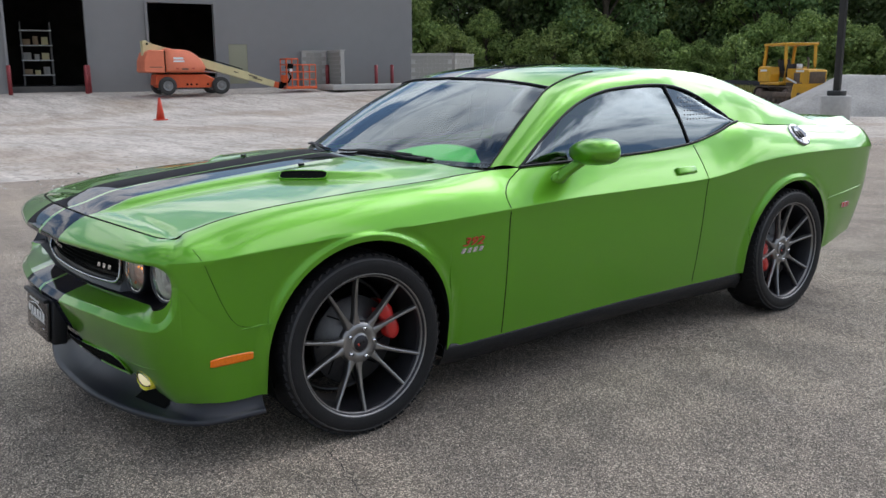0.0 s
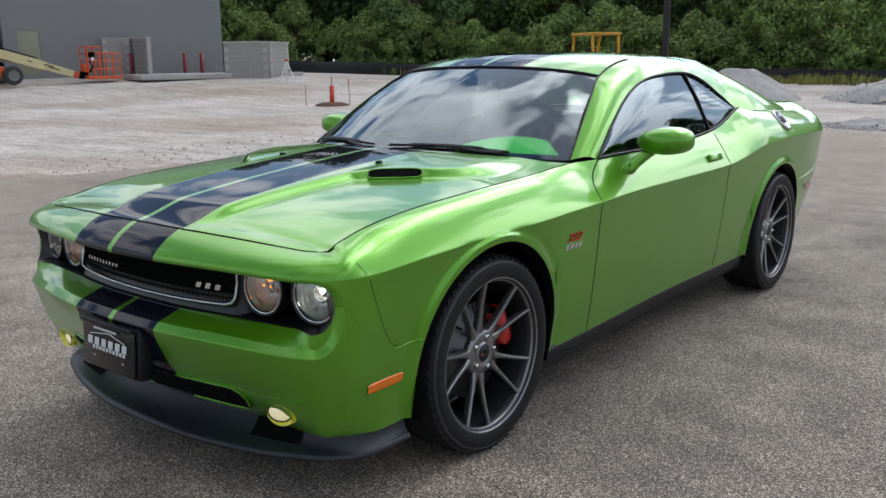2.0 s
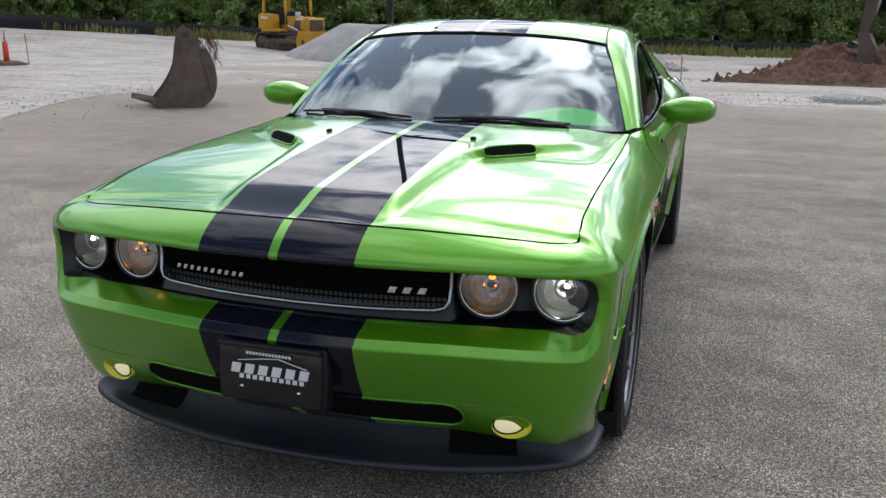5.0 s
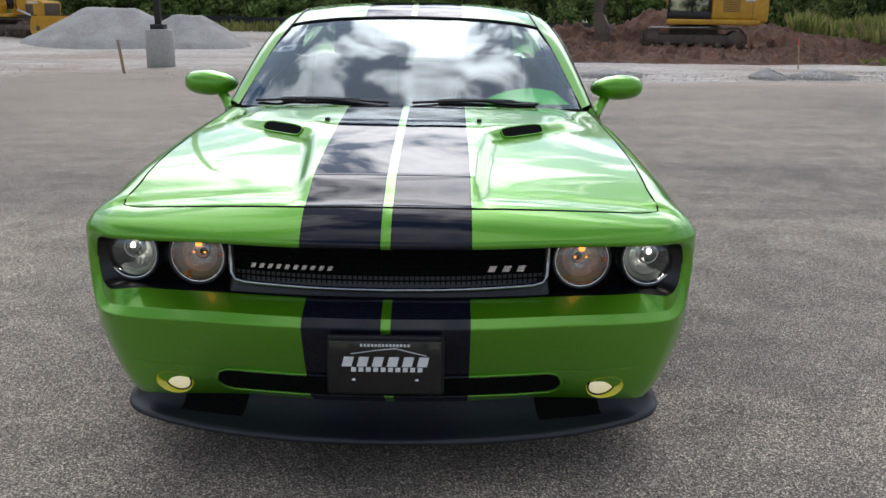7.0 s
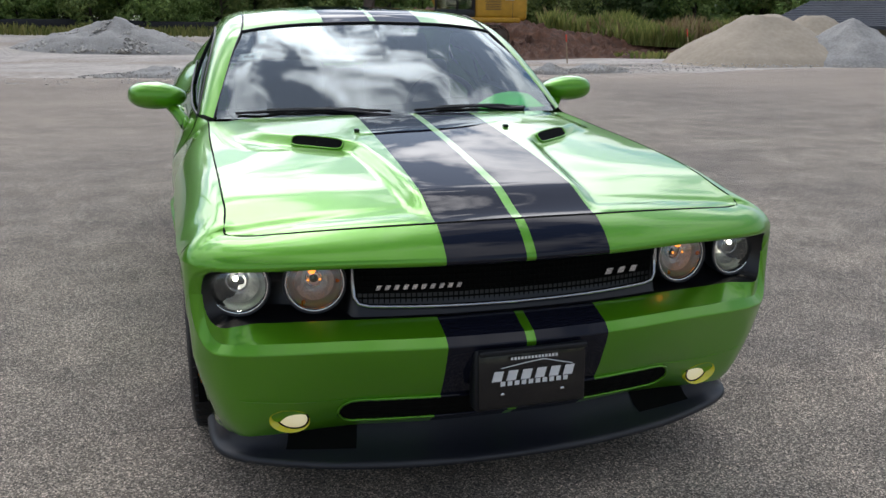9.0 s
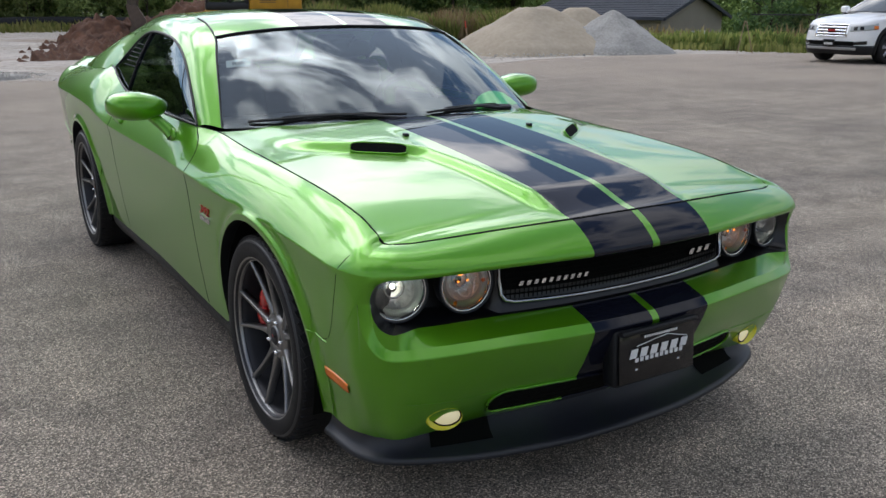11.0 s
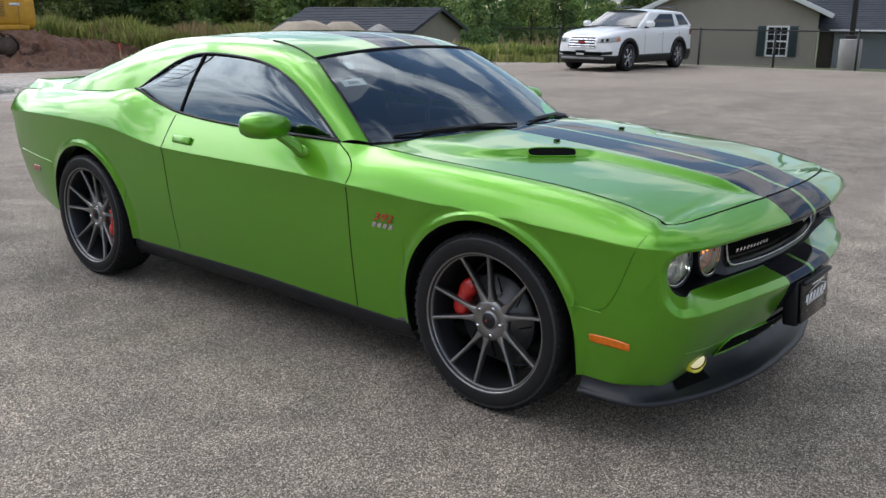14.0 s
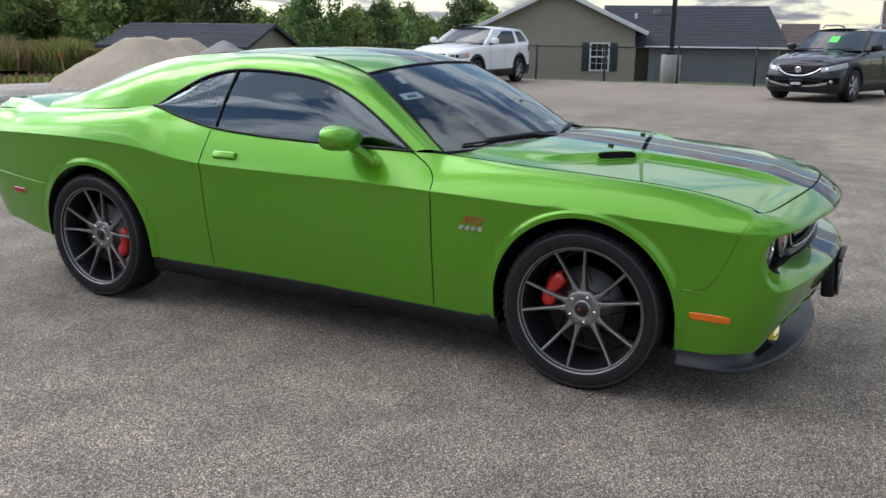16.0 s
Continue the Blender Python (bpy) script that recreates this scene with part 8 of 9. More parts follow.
vp = thing("vent_pipe", "short red upright pipe in a ring of dirt", "pipe", at=pose(-18.95, 18.9, gz(-18.95, 18.9)))
part("pipe", cyl_bm(0.08, 0.08, (0, 0, -0.1), (0, 0, 0.62), 16), M["cone_orange"], vp)
part("stick", cyl_bm(0.02, 0.02, (0, 0, 0.6), (0, 0, 0.95), 8), M["wood"], vp)
part("dirt_ring", lathe_bm([(0.08, 0.06), (0.3, 0.07), (0.55, 0.0), (0.6, -0.05)], 24, "Z"), M["dirt"], vp)
tp = thing("tripod", "pale folding survey tripod on the concrete slab", "tripod", at=pose(-27.5, 24.6, gz(-27.5, 24.6)))
for k in range(3):
    a = 2 * math.pi * k / 3 + 0.4
    part("leg", tube_bm([(0, 0, 1.0), (0.42 * math.cos(a), 0.42 * math.sin(a), 0)], 0.025, 6), M["trim_white"], tp)
part("head", cyl_bm(0.09, 0.09, (0, 0, 0.98), (0, 0, 1.05), 12), M["cone_orange"], tp)


def light_pole(x, y, r, hb, label, pole_h=9.0, square=True):
    t = thing("light_pole", label, "light pole", "light poles", at=pose(x, y, gz(x, y) - 0.02))
    part("base", lathe_bm([(0, -0.3), (r, -0.3), (r, hb - 0.03), (r - 0.02, hb), (0, hb)], 40, "Z"), M["concrete"], t, "round poured concrete base")
    part("base_cover", box_bm(0.30, 0.30, 0.11, (0, 0, hb + 0.055), 0.015), M["fence"], t)
    part("pole", box_bm(0.13, 0.13, pole_h, (0, 0, hb + pole_h / 2), 0.012), M["fence"], t, "black square steel pole")


light_pole(-6.15, 17.1, 0.31, 0.78, "black light pole on a round concrete base in the stone yard")
light_pole(23.5, 5.30, 0.30, 0.86, "black light pole on a pale concrete base by the fence")

# ---- black chain-link fence ----
fx = curve3([(18.7, 13.9), (20.6, 12.9), (22.2, 11.3), (22.6, 9.1), (22.7, 6.9), (22.8, 4.9), (22.85, 2.4), (22.9, -2), (23.0, -8), (23.0, -14)], 400)
fl = np.r_[0, np.cumsum(np.linalg.norm(np.diff(fx, axis=0), axis=1))]
fence_t = thing("chain_link_fence", "low black chain-link fence along the edge of the lot", "fence", at=pose(0, 0, 0))


def fence_pt(s):
    return float(np.interp(s, fl, fx[:, 0])), float(np.interp(s, fl, fx[:, 1]))


s_post = float(np.interp(-9.4, -fx[:, 1], fl)) % 2.24
for s in np.arange(s_post, fl[-1], 2.24):
    x, y = fence_pt(s)
    part("post", join(cyl_bm(0.032, 0.032, (x, y, gz(x, y) - 0.3), (x, y, gz(x, y) + 1.08), 10), sphere_bm(0.036, 0.036, 0.03, (x, y, gz(x, y) + 1.08), u=10, v=6)), M["fence"], fence_t)
part("top_rail", tube_bm([(*fence_pt(s), gz(*fence_pt(s)) + 1.05) for s in np.arange(0, fl[-1], 0.6)], 0.022, 6), M["fence"], fence_t)
vs, fs = [], []
for k in range(int(fl[-1] / 0.09)):
    for sg in (1, -1):
        s0 = k * 0.09
        s1 = s0 + sg * 0.95
        if not 0 <= s1 <= fl[-1]:
            continue
        (xa, ya), (xb, yb) = fence_pt(s0), fence_pt(s1)
        za, zb = gz(xa, ya) + 0.06, gz(xb, yb) + 1.04
        b = len(vs)
        vs += [(xa, ya, za), (xa, ya, za + 0.006), (xb, yb, zb + 0.006), (xb, yb, zb)]
        fs.append((b, b + 1, b + 2, b + 3))
me = bpy.data.meshes.new("wire_mesh")
me.from_pydata(vs, [], fs)
tagged(part("wire_mesh", me, M["fence"], fence_t, smooth=False), kind="stuff")


# ---- houses beyond the fence ----
def clapboard(bm, x0, x1, z0, z1, y, step=0.10, cut=None, gable=None):
    """Lapped siding boards on a wall in the x-z plane; gable: (middle, top) of a pointed end."""
    z = z0
    while z < z1:
        a, b = x0, x1
        if gable and z > gable[0]:
            f = (z - gable[0]) / (gable[1] - gable[0])
            mid = (x0 + x1) / 2
            a, b = x0 + (mid - x0) * f, x1 - (x1 - mid) * f
        spans = [(a, b)]
        if cut and cut[2] - step < z < cut[3]:
            spans = [(a, cut[0]), (cut[1], b)]
        for p, q in spans:
            if q - p > 0.05:
                v = [bm.verts.new(c) for c in ((p, y - 0.022, z), (q, y - 0.022, z), (q, y - 0.004, z + step), (p, y - 0.004, z + step))]
                bm.faces.new(v)
                v2 = [bm.verts.new(c) for c in ((p, y, z), (q, y, z), (q, y - 0.022, z), (p, y - 0.022, z))]
                bm.faces.new(v2)
        z += step
    return bm


def shingles(bm, p0, p1, p2, p3, n, rnd_):
    """Overlapping courses of roofing between the eave p0-p1 and the ridge p3-p2."""
    p0, p1, p2, p3 = (Vector(p) for p in (p0, p1, p2, p3))
    nrm = (p1 - p0).cross(p3 - p0).normalized()
    rows = []
    for k in range(n):
        a, b = k / n, (k + 1) / n
        for f, h in ((a, 0.0), (a, 0.03), (b, 0.008)):
            rows.append([p0.lerp(p3, f) + nrm * h, p1.lerp(p2, f) + nrm * h])
    return grid_bm(rows, bm)


def build_house():
    # local x runs along the front, seen from the lot; y goes back
    A, B = Vector((28.23, 14.25, 0)), Vector((30.309, 8.197, 0))
    d = B - A
    ang = math.degrees(math.atan2(d.y, d.x))
    L = d.length
    t = thing("house", "beige-sided house with a white-trimmed gable and slate-grey roof", "house", at=pose(A.x, A.y, 0, 0, 0, ang))
    z0, ze, zr = -1.6, 1.81, 3.30
    wl = thing("wall", "", "")
    wl.parent = t
    wx0, wx1, wz0, wz1 = 4.61, 5.27, 0.19, 1.18
    wm = (wz0 + wz1) / 2
    for piece in wall_with_holes(0.12, L - 0.12, ze, [(wx0, wx1, wz0, wz1)], 0.2, 0.0):
        part("core", piece, M["siding"], wl, smooth=False)
    g = bmesh.new()
    f = g.faces.new([g.verts.new(p) for p in ((0.12, 0, ze), (L - 0.12, 0, ze), (L / 2, 0, zr - 0.1))])
    part("gable", g, M["siding"], wl, smooth=False)
    bm = clapboard(bmesh.new(), 0.12, L - 0.12, z0 + 0.4, zr - 0.1, 0.0, 0.11, (wx0 - 0.06, wx1 + 0.06, wz0 - 0.04, wz1 + 0.04), (ze, zr - 0.1))
    tagged(part("siding", bm, M["siding"], wl, smooth=False), kind="stuff")
    for y1 in (0.1, 8.9):
        part("side_wall", box_bm(0.2, 8.8, ze - z0, (0.2 if y1 < 1 else L - 0.2, 4.5, (ze + z0) / 2)), M["siding"], wl, smooth=False)
    part("back_wall", box_bm(L - 0.3, 0.2, ze - z0, (L / 2, 8.8, (ze + z0) / 2)), M["siding"], wl, smooth=False)
    rf = thing("roof", "", "")
    rf.parent = t
    ov = 0.35
    rise = (zr - ze) / (L / 2)
    zl = ze - ov * rise
    part("roof_slope", shingles(bmesh.new(), (-ov, 9.2, zl), (-ov, -0.35, zl), (L / 2, -0.35, zr), (L / 2, 9.2, zr), 22, rnd), M["shingle"], rf, smooth=False)
    part("roof_slope", shingles(bmesh.new(), (L + ov, -0.35, zl), (L + ov, 9.2, zl), (L / 2, 9.2, zr), (L / 2, -0.35, zr), 22, rnd), M["shingle"], rf, smooth=False)
    for sgn, xa in ((1, -ov), (-1, L + ov)):
        ln = math.hypot(L / 2 + ov, zr - zl)
        b = box_bm(ln, 0.05, 0.17, (0, 0, 0), 0.005)
        b.transform(pose((xa + L / 2) / 2, -0.37, (zl + zr) / 2 - 0.06, 0, -sgn * math.degrees(math.atan2(zr - zl, L / 2 + ov)), 0))
        part("barge_board", b, M["trim_white"], rf, "white barge board")
    win = thing("window", "", "")
    win.parent = t
    part("pane", box_bm(wx1 - wx0, 0.02, wz1 - wz0, ((wx0 + wx1) / 2, 0.06, wm)), M["side_glass_dark"], win, smooth=False)
    for x in (wx0 - 0.03, wx1 + 0.03):
        part("frame", box_bm(0.06, 0.09, wz1 - wz0 + 0.11, (x, -0.02, wm), 0.004), M["trim_white"], win)
    for z in (wz0 - 0.03, wm, wz1 + 0.03):
        part("frame", box_bm(wx1 - wx0 + 0.1, 0.09, 0.06, ((wx0 + wx1) / 2, -0.018, z), 0.004), M["trim_white"], win)
    for k in (1, 2):
        x = wx0 + (wx1 - wx0) * k / 3
        part("glazing_bar", box_bm(0.018, 0.03, wz1 - wz0, (x, 0.035, wm)), M["trim_white"], win, smooth=False)
    for z in (wm - 0.25, wm + 0.25):
        part("glazing_bar", box_bm(wx1 - wx0, 0.03, 0.018, ((wx0 + wx1) / 2, 0.035, z)), M["trim_white"], win, smooth=False)
    for x in (wx0 - 0.22, wx1 + 0.22):
        sh = part("shutter", box_bm(0.28, 0.05, wz1 - wz0 + 0.11, (x, -0.045, wm), 0.01), M["shutter"], t, "dark teal louvred shutter")
        bm = bmesh.new()
        for k in range(14):
            box_bm(0.22, 0.012, 0.045, (x, -0.073, wz0 + 0.02 + k * 0.071), 0, pose(0, 0, 0, 25), bm)
        tagged(part("louvre", bm, M["shutter"], sh, smooth=False), kind="stuff")
    # lower wing with its garage
    x0, x1 = L + 0.50, L + 5.45
    # wall coloured dark brown for the shade in the gap beside the garage
    part("wing_wall", box_bm(0.55, 0.2, 2.8, (L + 0.27, 0.9, -0.2)), M["bark"], t, "recess between house and garage, its shade put in as a dark brown wall", smooth=False)
    for piece in wall_with_holes(x0, x1, 1.06, [(L + 0.72, L + 5.15, -1.5, 0.86)], 0.2, 0.6):
        part("wing_wall", piece, M["garage"], t, smooth=False)
    gd = part("garage_door", box_bm(4.43, 0.06, 2.36, (L + 2.935, 0.72, -0.32)), M["garage"], t, "wide grey ribbed garage door", smooth=False)
    bm = bmesh.new()
    for k in range(26):
        box_bm(4.40, 0.03, 0.055, (L + 2.935, 0.685, -1.4 + k * 0.088), 0, None, bm)
    tagged(part("rib", bm, M["garage"], gd, smooth=False), kind="stuff")
    part("wing_roof", shingles(bmesh.new(), (L - 1.2, 0.35, 1.11), (x1 + 0.35, 0.35, 1.11), (x1 + 0.35, 5.0, 2.80), (L - 1.2, 5.0, 2.80), 26, rnd), M["shingle"], t, smooth=False)
    part("wing_roof", shingles(bmesh.new(), (x1 + 0.35, 9.6, 1.11), (L - 1.2, 9.6, 1.11), (L - 1.2, 5.0, 2.80), (x1 + 0.35, 5.0, 2.80), 20, rnd), M["shingle"], t, smooth=False)
    part("gutter", box_bm(x1 - x0 + 0.5, 0.10, 0.09, ((x0 + x1) / 2 + 0.05, 0.32, 1.08), 0.01), M["trim_white"], t)
    part("side_wall", box_bm(0.2, 8.6, 2.7, (x1 - 0.1, 5.0, -0.27)), M["siding"], t, smooth=False)
    part("roof_vent", box_bm(0.12, 0.12, 0.3, (L + 0.1, 3.4, 2.3), 0.02), M["trim_white"], t)
    part("roof_vent", box_bm(0.3, 0.3, 0.25, (L + 1.0, 3.9, 2.5), 0.02), M["garage"], t)


build_house()


def simple_house(x, y, ang, w, dp, z0, ze, zr, wall_m, roof_m, label, name="house", door=False):
    t = thing(name, label, name.split("_")[-1], at=pose(x, y, 0, 0, 0, ang))
    for nm, sx, sy, px, py in (("wall", w, 0.18, w / 2, 0.09), ("wall", w, 0.18, w / 2, dp - 0.09), ("wall", 0.18, dp - 0.36, 0.09, dp / 2), ("wall", 0.18, dp - 0.36, w - 0.09, dp / 2)):
        part(nm, box_bm(sx, sy, ze - z0, (px, py, (ze + z0) / 2)), wall_m, t, smooth=False)
    ov = 0.3
    for gx in (0.0, w):
        b = bmesh.new()
        b.faces.new([b.verts.new(p) for p in ((gx, 0, ze), (gx, dp, ze), (gx, dp / 2, zr - 0.08))])
        part("gable", b, wall_m, t, smooth=False)
    zl = ze - 0.12
    part("roof_slope", shingles(bmesh.new(), (-ov, -ov, zl), (w + ov, -ov, zl), (w + ov, dp / 2, zr), (-ov, dp / 2, zr), 14, rnd), roof_m, t, smooth=False)
    part("roof_slope", shingles(bmesh.new(), (w + ov, dp + ov, zl), (-ov, dp + ov, zl), (-ov, dp / 2, zr), (w + ov, dp / 2, zr), 14, rnd), roof_m, t, smooth=False)
    part("fascia", box_bm(w + 2 * ov, 0.05, 0.12, (w / 2, -ov - 0.02, zl - 0.05)), M["trim_white"] if not door else M["shingle"], t, smooth=False)
    for gx in (-ov, w + ov):
        for sgn in (1, -1):
            ln = math.hypot(dp / 2 + ov, zr - zl)
            b = box_bm(0.05, ln, 0.14, (0, 0, 0))
            b.transform(pose(gx, dp / 2 - sgn * (dp / 2 + ov) / 2, (zl + zr) / 2 - 0.05, sgn * math.degrees(math.atan2(zr - zl, dp / 2 + ov)), 0, 0))
            part("barge_board", b, M["trim_white"] if not door else M["shingle"], t, smooth=False)
    if door:
        part("garage_door", box_bm(0.05, 1.7, 1.1, (w + 0.03, dp * 0.55, z0 + 0.95), 0.01), M["trim_white"], t, "white garage door")
        part("window", box_bm(0.9, 0.05, 0.35, (w * 0.30, -0.03, ze - 0.45), 0.01), M["trim_white"], t)
    return t


simple_house(23.5, 29.75, -76, 6.5, 5.2, -1.2, 1.0, 1.85, M["siding"], M["shingle"], "low tan outbuilding with a dark shingle roof among trees", "shed", True)
simple_house(70.0, 7.55, -88, 2.3, 6.0, -4.2, 0.9, 2.55, M["bark"], M["shingle_brown"], "far brown house with a brown shingle roof")
simple_house(42.6, -0.3, -88, 5.0, 6.0, -2.0, 1.3, 3.3, M["sand"], M["shingle_brown"], "far yellow house with a white-trimmed gable")
simple_house(-25.5, 56.0, 15, 6.0, 5.0, -0.5, 1.6, 2.3, M["concrete"], M["garage"], "low pale building seen through the wood")


# ---- parked vehicles ----
def build_suv(name, label, at, paint, L, H, W, wbase, f_o, tops, yw, yr, white):
    """A five-door SUV; y = 0 at its front axle, its nose towards -y. tops: heights of hood edge and belt along y."""
    t = thing(name, label, "car", at=at)
    R, RA = 0.365, 0.425
    y_end = L - f_o
    half = curve3([(0, -f_o), (W * 0.24, -f_o + 0.015), (W * 0.38, -f_o + 0.085), (W * 0.455, -f_o + 0.24), (W * 0.485, -f_o + 0.50), (W * 0.497, 0.0), (W * 0.497, 1.0), (W * 0.5, wbase), (W * 0.485, y_end - 0.35), (W * 0.44, y_end - 0.08), (W * 0.30, y_end), (0, y_end + 0.02)], 420)
    tan = np.gradient(half, axis=0)
    nrm = np.stack([tan[:, 1], -tan[:, 0]], 1) / np.linalg.norm(tan, axis=1)[:, None]
    idx = np.arange(420)
    ty, tz = [q[0] for q in tops], [q[1] for q in tops]

    def top(y):
        return float(np.interp(y, ty, tz))

    def at_y(y):
        return float(np.interp(y, np.maximum.accumulate(half[:, 1]), idx))

    def at_x(x):
        return float(np.interp(x, half[:120, 0], idx[:120]))

    def skin(i, z, lift, sg=1):
        """A point of the body at place i along its plan and height z, raised by lift."""
        x, y = np.interp(i, idx, half[:, 0]), np.interp(i, idx, half[:, 1])
        nx, ny = np.interp(i, idx, nrm[:, 0]), np.interp(i, idx, nrm[:, 1])
        zt = top(y)
        front = 1 - float(smooth01(-f_o + 0.15, -0.1, y))
        a = float(np.interp(z, [0.2, 0.32, 0.48, 0.60, zt - 0.16, zt - 0.07, zt - 0.02, zt], [0.07, 0.025, 0.0, 0.006, 0.016 + 0.03 * front, 0.03 + 0.05 * front, 0.055 + 0.06 * front, 0.10 + 0.07 * front]))
        return (sg * (x - nx * (a - lift)), y - ny * (a - lift), z)

    def panel(name_, i0, i1, lo, hi, lift, material, parent, sg=0, n=14, m_=4, label_=""):
        """A thin shaped panel on the skin; sg 0 spans the nose from side to side."""
        rows = []
        for k in range(n + 1):
            u = k / n
            i = i0 + (i1 - i0) * u
            side = sg if sg else (1 if i >= 0 else -1)
            col = [skin(abs(i), lo(u) + (hi(u) - lo(u)) * v / m_, lift, side) for v in range(m_ + 1)]
            rows.append([skin(abs(i), lo(u), -0.01, side)] + col + [skin(abs(i), hi(u), -0.01, side)])
        return part(name_, grid_bm(rows), material, parent, label_)

    def sill(y, r=RA):
        z0 = 0.30
        for yc in (0, wbase):
            if abs(y - yc) < r:
                z0 = max(z0, R + math.sqrt(r * r - (y - yc) ** 2))
        return z0

    for sg in (1, -1):
        rows = []
        for i in range(420):
            y = half[i, 1]
            z0, zt = sill(y), top(y)
            rows.append([skin(i, z0, -0.06, sg)] + [skin(i, z0 + (zt - z0) * v, 0, sg) for v in (0, 0.08, 0.2, 0.35, 0.5, 0.65, 0.78, 0.87, 0.93, 0.97, 1.0)])
        part("body_side", grid_bm(rows), paint, t)
        # dark cladding along the sill, the bumpers and round the wheels
        for y0, y1, zz in ((RA - 0.01, wbase - RA + 0.01, 0.43), (wbase + RA - 0.01, y_end - 0.02, 0.52)):
            panel("cladding", at_y(y0), at_y(y1), lambda u: 0.21, lambda u, zz=zz: zz, 0.012, M["black_plastic"], t, sg, 24)
        for yc in (0, wbase):
            rows = []
            for a in np.linspace(-0.38, math.pi + 0.38, 44):
                rows.append([skin(at_y(yc + r * math.cos(a)), max(0.21, R + r * math.sin(a)), lift, sg) for r, lift in ((RA - 0.01, -0.07), (RA - 0.005, 0.012), (RA + 0.04, 0.018), (RA + 0.085, 0.012), (RA + 0.09, -0.02))])
            part("arch_cladding", grid_bm(rows), M["black_plastic"], t, "black plastic wheel arch trim")
        # door seams, handles, mirror, lamps
        for y in (0.80, 1.78, wbase - 0.02):
            panel("door_seam", at_y(y), at_y(y + 0.012), lambda u: 0.45, lambda u, y=y: top(y) - 0.01, 0.002, M["gap"], t, sg, 1, 8)
        for y in (1.52, 2.48):
            panel("door_handle", at_y(y), at_y(y + 0.19), lambda u: top(1.7) - 0.155, lambda u: top(1.7) - 0.12, 0.028, paint, t, sg, 6, 2)
        mi = part("mirror", sphere_bm(0.125, 0.065, 0.085, (sg * (W * 0.5 + 0.075), yw + 0.33, top(yw) + 0.115), pose(0, 0, 0, 0, 0, sg * 8), 18, 12, power=0.7), paint, t)
        part("mirror_foot", box_bm(0.13, 0.05, 0.05, (sg * W * 0.478, yw + 0.35, top(yw) + 0.03), 0.012), M["gloss_black"], mi)
        if white:
            hl = panel("headlight", at_x(0.47), at_y(-0.42), lambda u: 0.735 + 0.05 * u, lambda u: 0.865 + 0.06 * u, 0.006, M["lamp_ring"], t, sg, label_="clear headlight with an amber end")
            panel("lens_dark", at_x(0.55), at_x(0.64), lambda u: 0.765, lambda u: 0.845, 0.010, M["gloss_black"], hl, sg, 6)
            panel("lens_dark", at_x(0.69), at_x(0.77), lambda u: 0.775, lambda u: 0.855, 0.010, M["gloss_black"], hl, sg, 6)
            panel("light_bar", at_x(0.48), at_y(-0.50), lambda u: 0.84 + 0.055 * u, lambda u: 0.862 + 0.058 * u, 0.011, M["trim_white"], hl, sg)
            panel("amber_end", at_y(-0.56), at_y(-0.43), lambda u: 0.79, lambda u: 0.87, 0.010, M["amber"], hl, sg, 6)
            panel("fog_recess", at_x(0.55), at_x(0.83), lambda u: 0.425 + 0.03 * u, lambda u: 0.50 + 0.035 * u, 0.004, M["gloss_black"], t, sg)
            panel("tail_light", at_y(y_end - 0.34), at_y(y_end - 0.06), lambda u: 0.92, lambda u: 1.10, 0.006, M["red_lens"], t, sg)
        else:
            hl = panel("headlight", at_x(0.50), at_y(-0.36), lambda u: 0.665 + 0.10 * u, lambda u: 0.755 + 0.155 * u - 0.03 * u * u, 0.006, M["lamp_ring"], t, sg, label_="swept-back clear headlight")
            panel("lens_dark", at_x(0.60), at_x(0.70), lambda u: 0.70, lambda u: 0.775, 0.010, M["chrome"], hl, sg, 6)
            panel("fog_recess", at_x(0.56), at_x(0.84), lambda u: 0.40 + 0.02 * u, lambda u: 0.52 + 0.05 * u, 0.004, M["gap"], t, sg)
            part("fog_light", sphere_bm(0.045, 0.03, 0.045, skin(at_x(0.72), 0.46, 0.0, sg), None, 14, 8), M["steel"], t)
            panel("bumper_trim", at_x(0.10), at_x(0.66), lambda u: 0.335 + 0.07 * u ** 2, lambda u: 0.375 + 0.085 * u ** 2, 0.012, M["bumper_silver"], t, sg, label_="dull silver lower bumper trim")
        for y in (0, wbase):
            w = part("wheel", lathe_bm([(0.25, -0.11), (0.33, -0.12), (0.357, -0.10), (R, -0.07), (R, 0.07), (0.357, 0.10), (0.33, 0.12), (0.25, 0.11)], 40), M["rubber"], t)
            w.matrix_basis = pose(sg * (W / 2 - 0.125), y, R) @ (Matrix() if sg > 0 else pose(0, 0, 0, 0, 0, 180)) @ Matrix.Rotation(0.4, 4, "X")
            part("rim", lathe_bm([(0.25, 0.105), (0.256, 0.114), (0.238, 0.085), (0.225, 0.0), (0.225, -0.10)], 40), M["rim_bright"], w)
            part("brake_disc", cyl_bm(0.15, 0.15, (0.0, 0, 0), (0.015, 0, 0), 24), M["brake_iron"], w)
            part("barrel_back", cyl_bm(0.225, 0.225, (-0.06, 0, 0), (-0.05, 0, 0), 24), M["gap"], w)
            for q in range(6):
                for off in (-0.10, 0.10):
                    b = box_bm(0.022, 0.026, 0.19, (0.092, 0, 0.145), 0.006, seg=1)
                    b.transform(Matrix.Rotation(2 * math.pi * q / 6 + off, 4, "X"))
                    part("spoke", b, M["rim_bright"], w)
            part("hub", cyl_bm(0.065, 0.05, (0.07, 0, 0), (0.11, 0, 0), 18), M["rim_bright"], w)
            lin = []
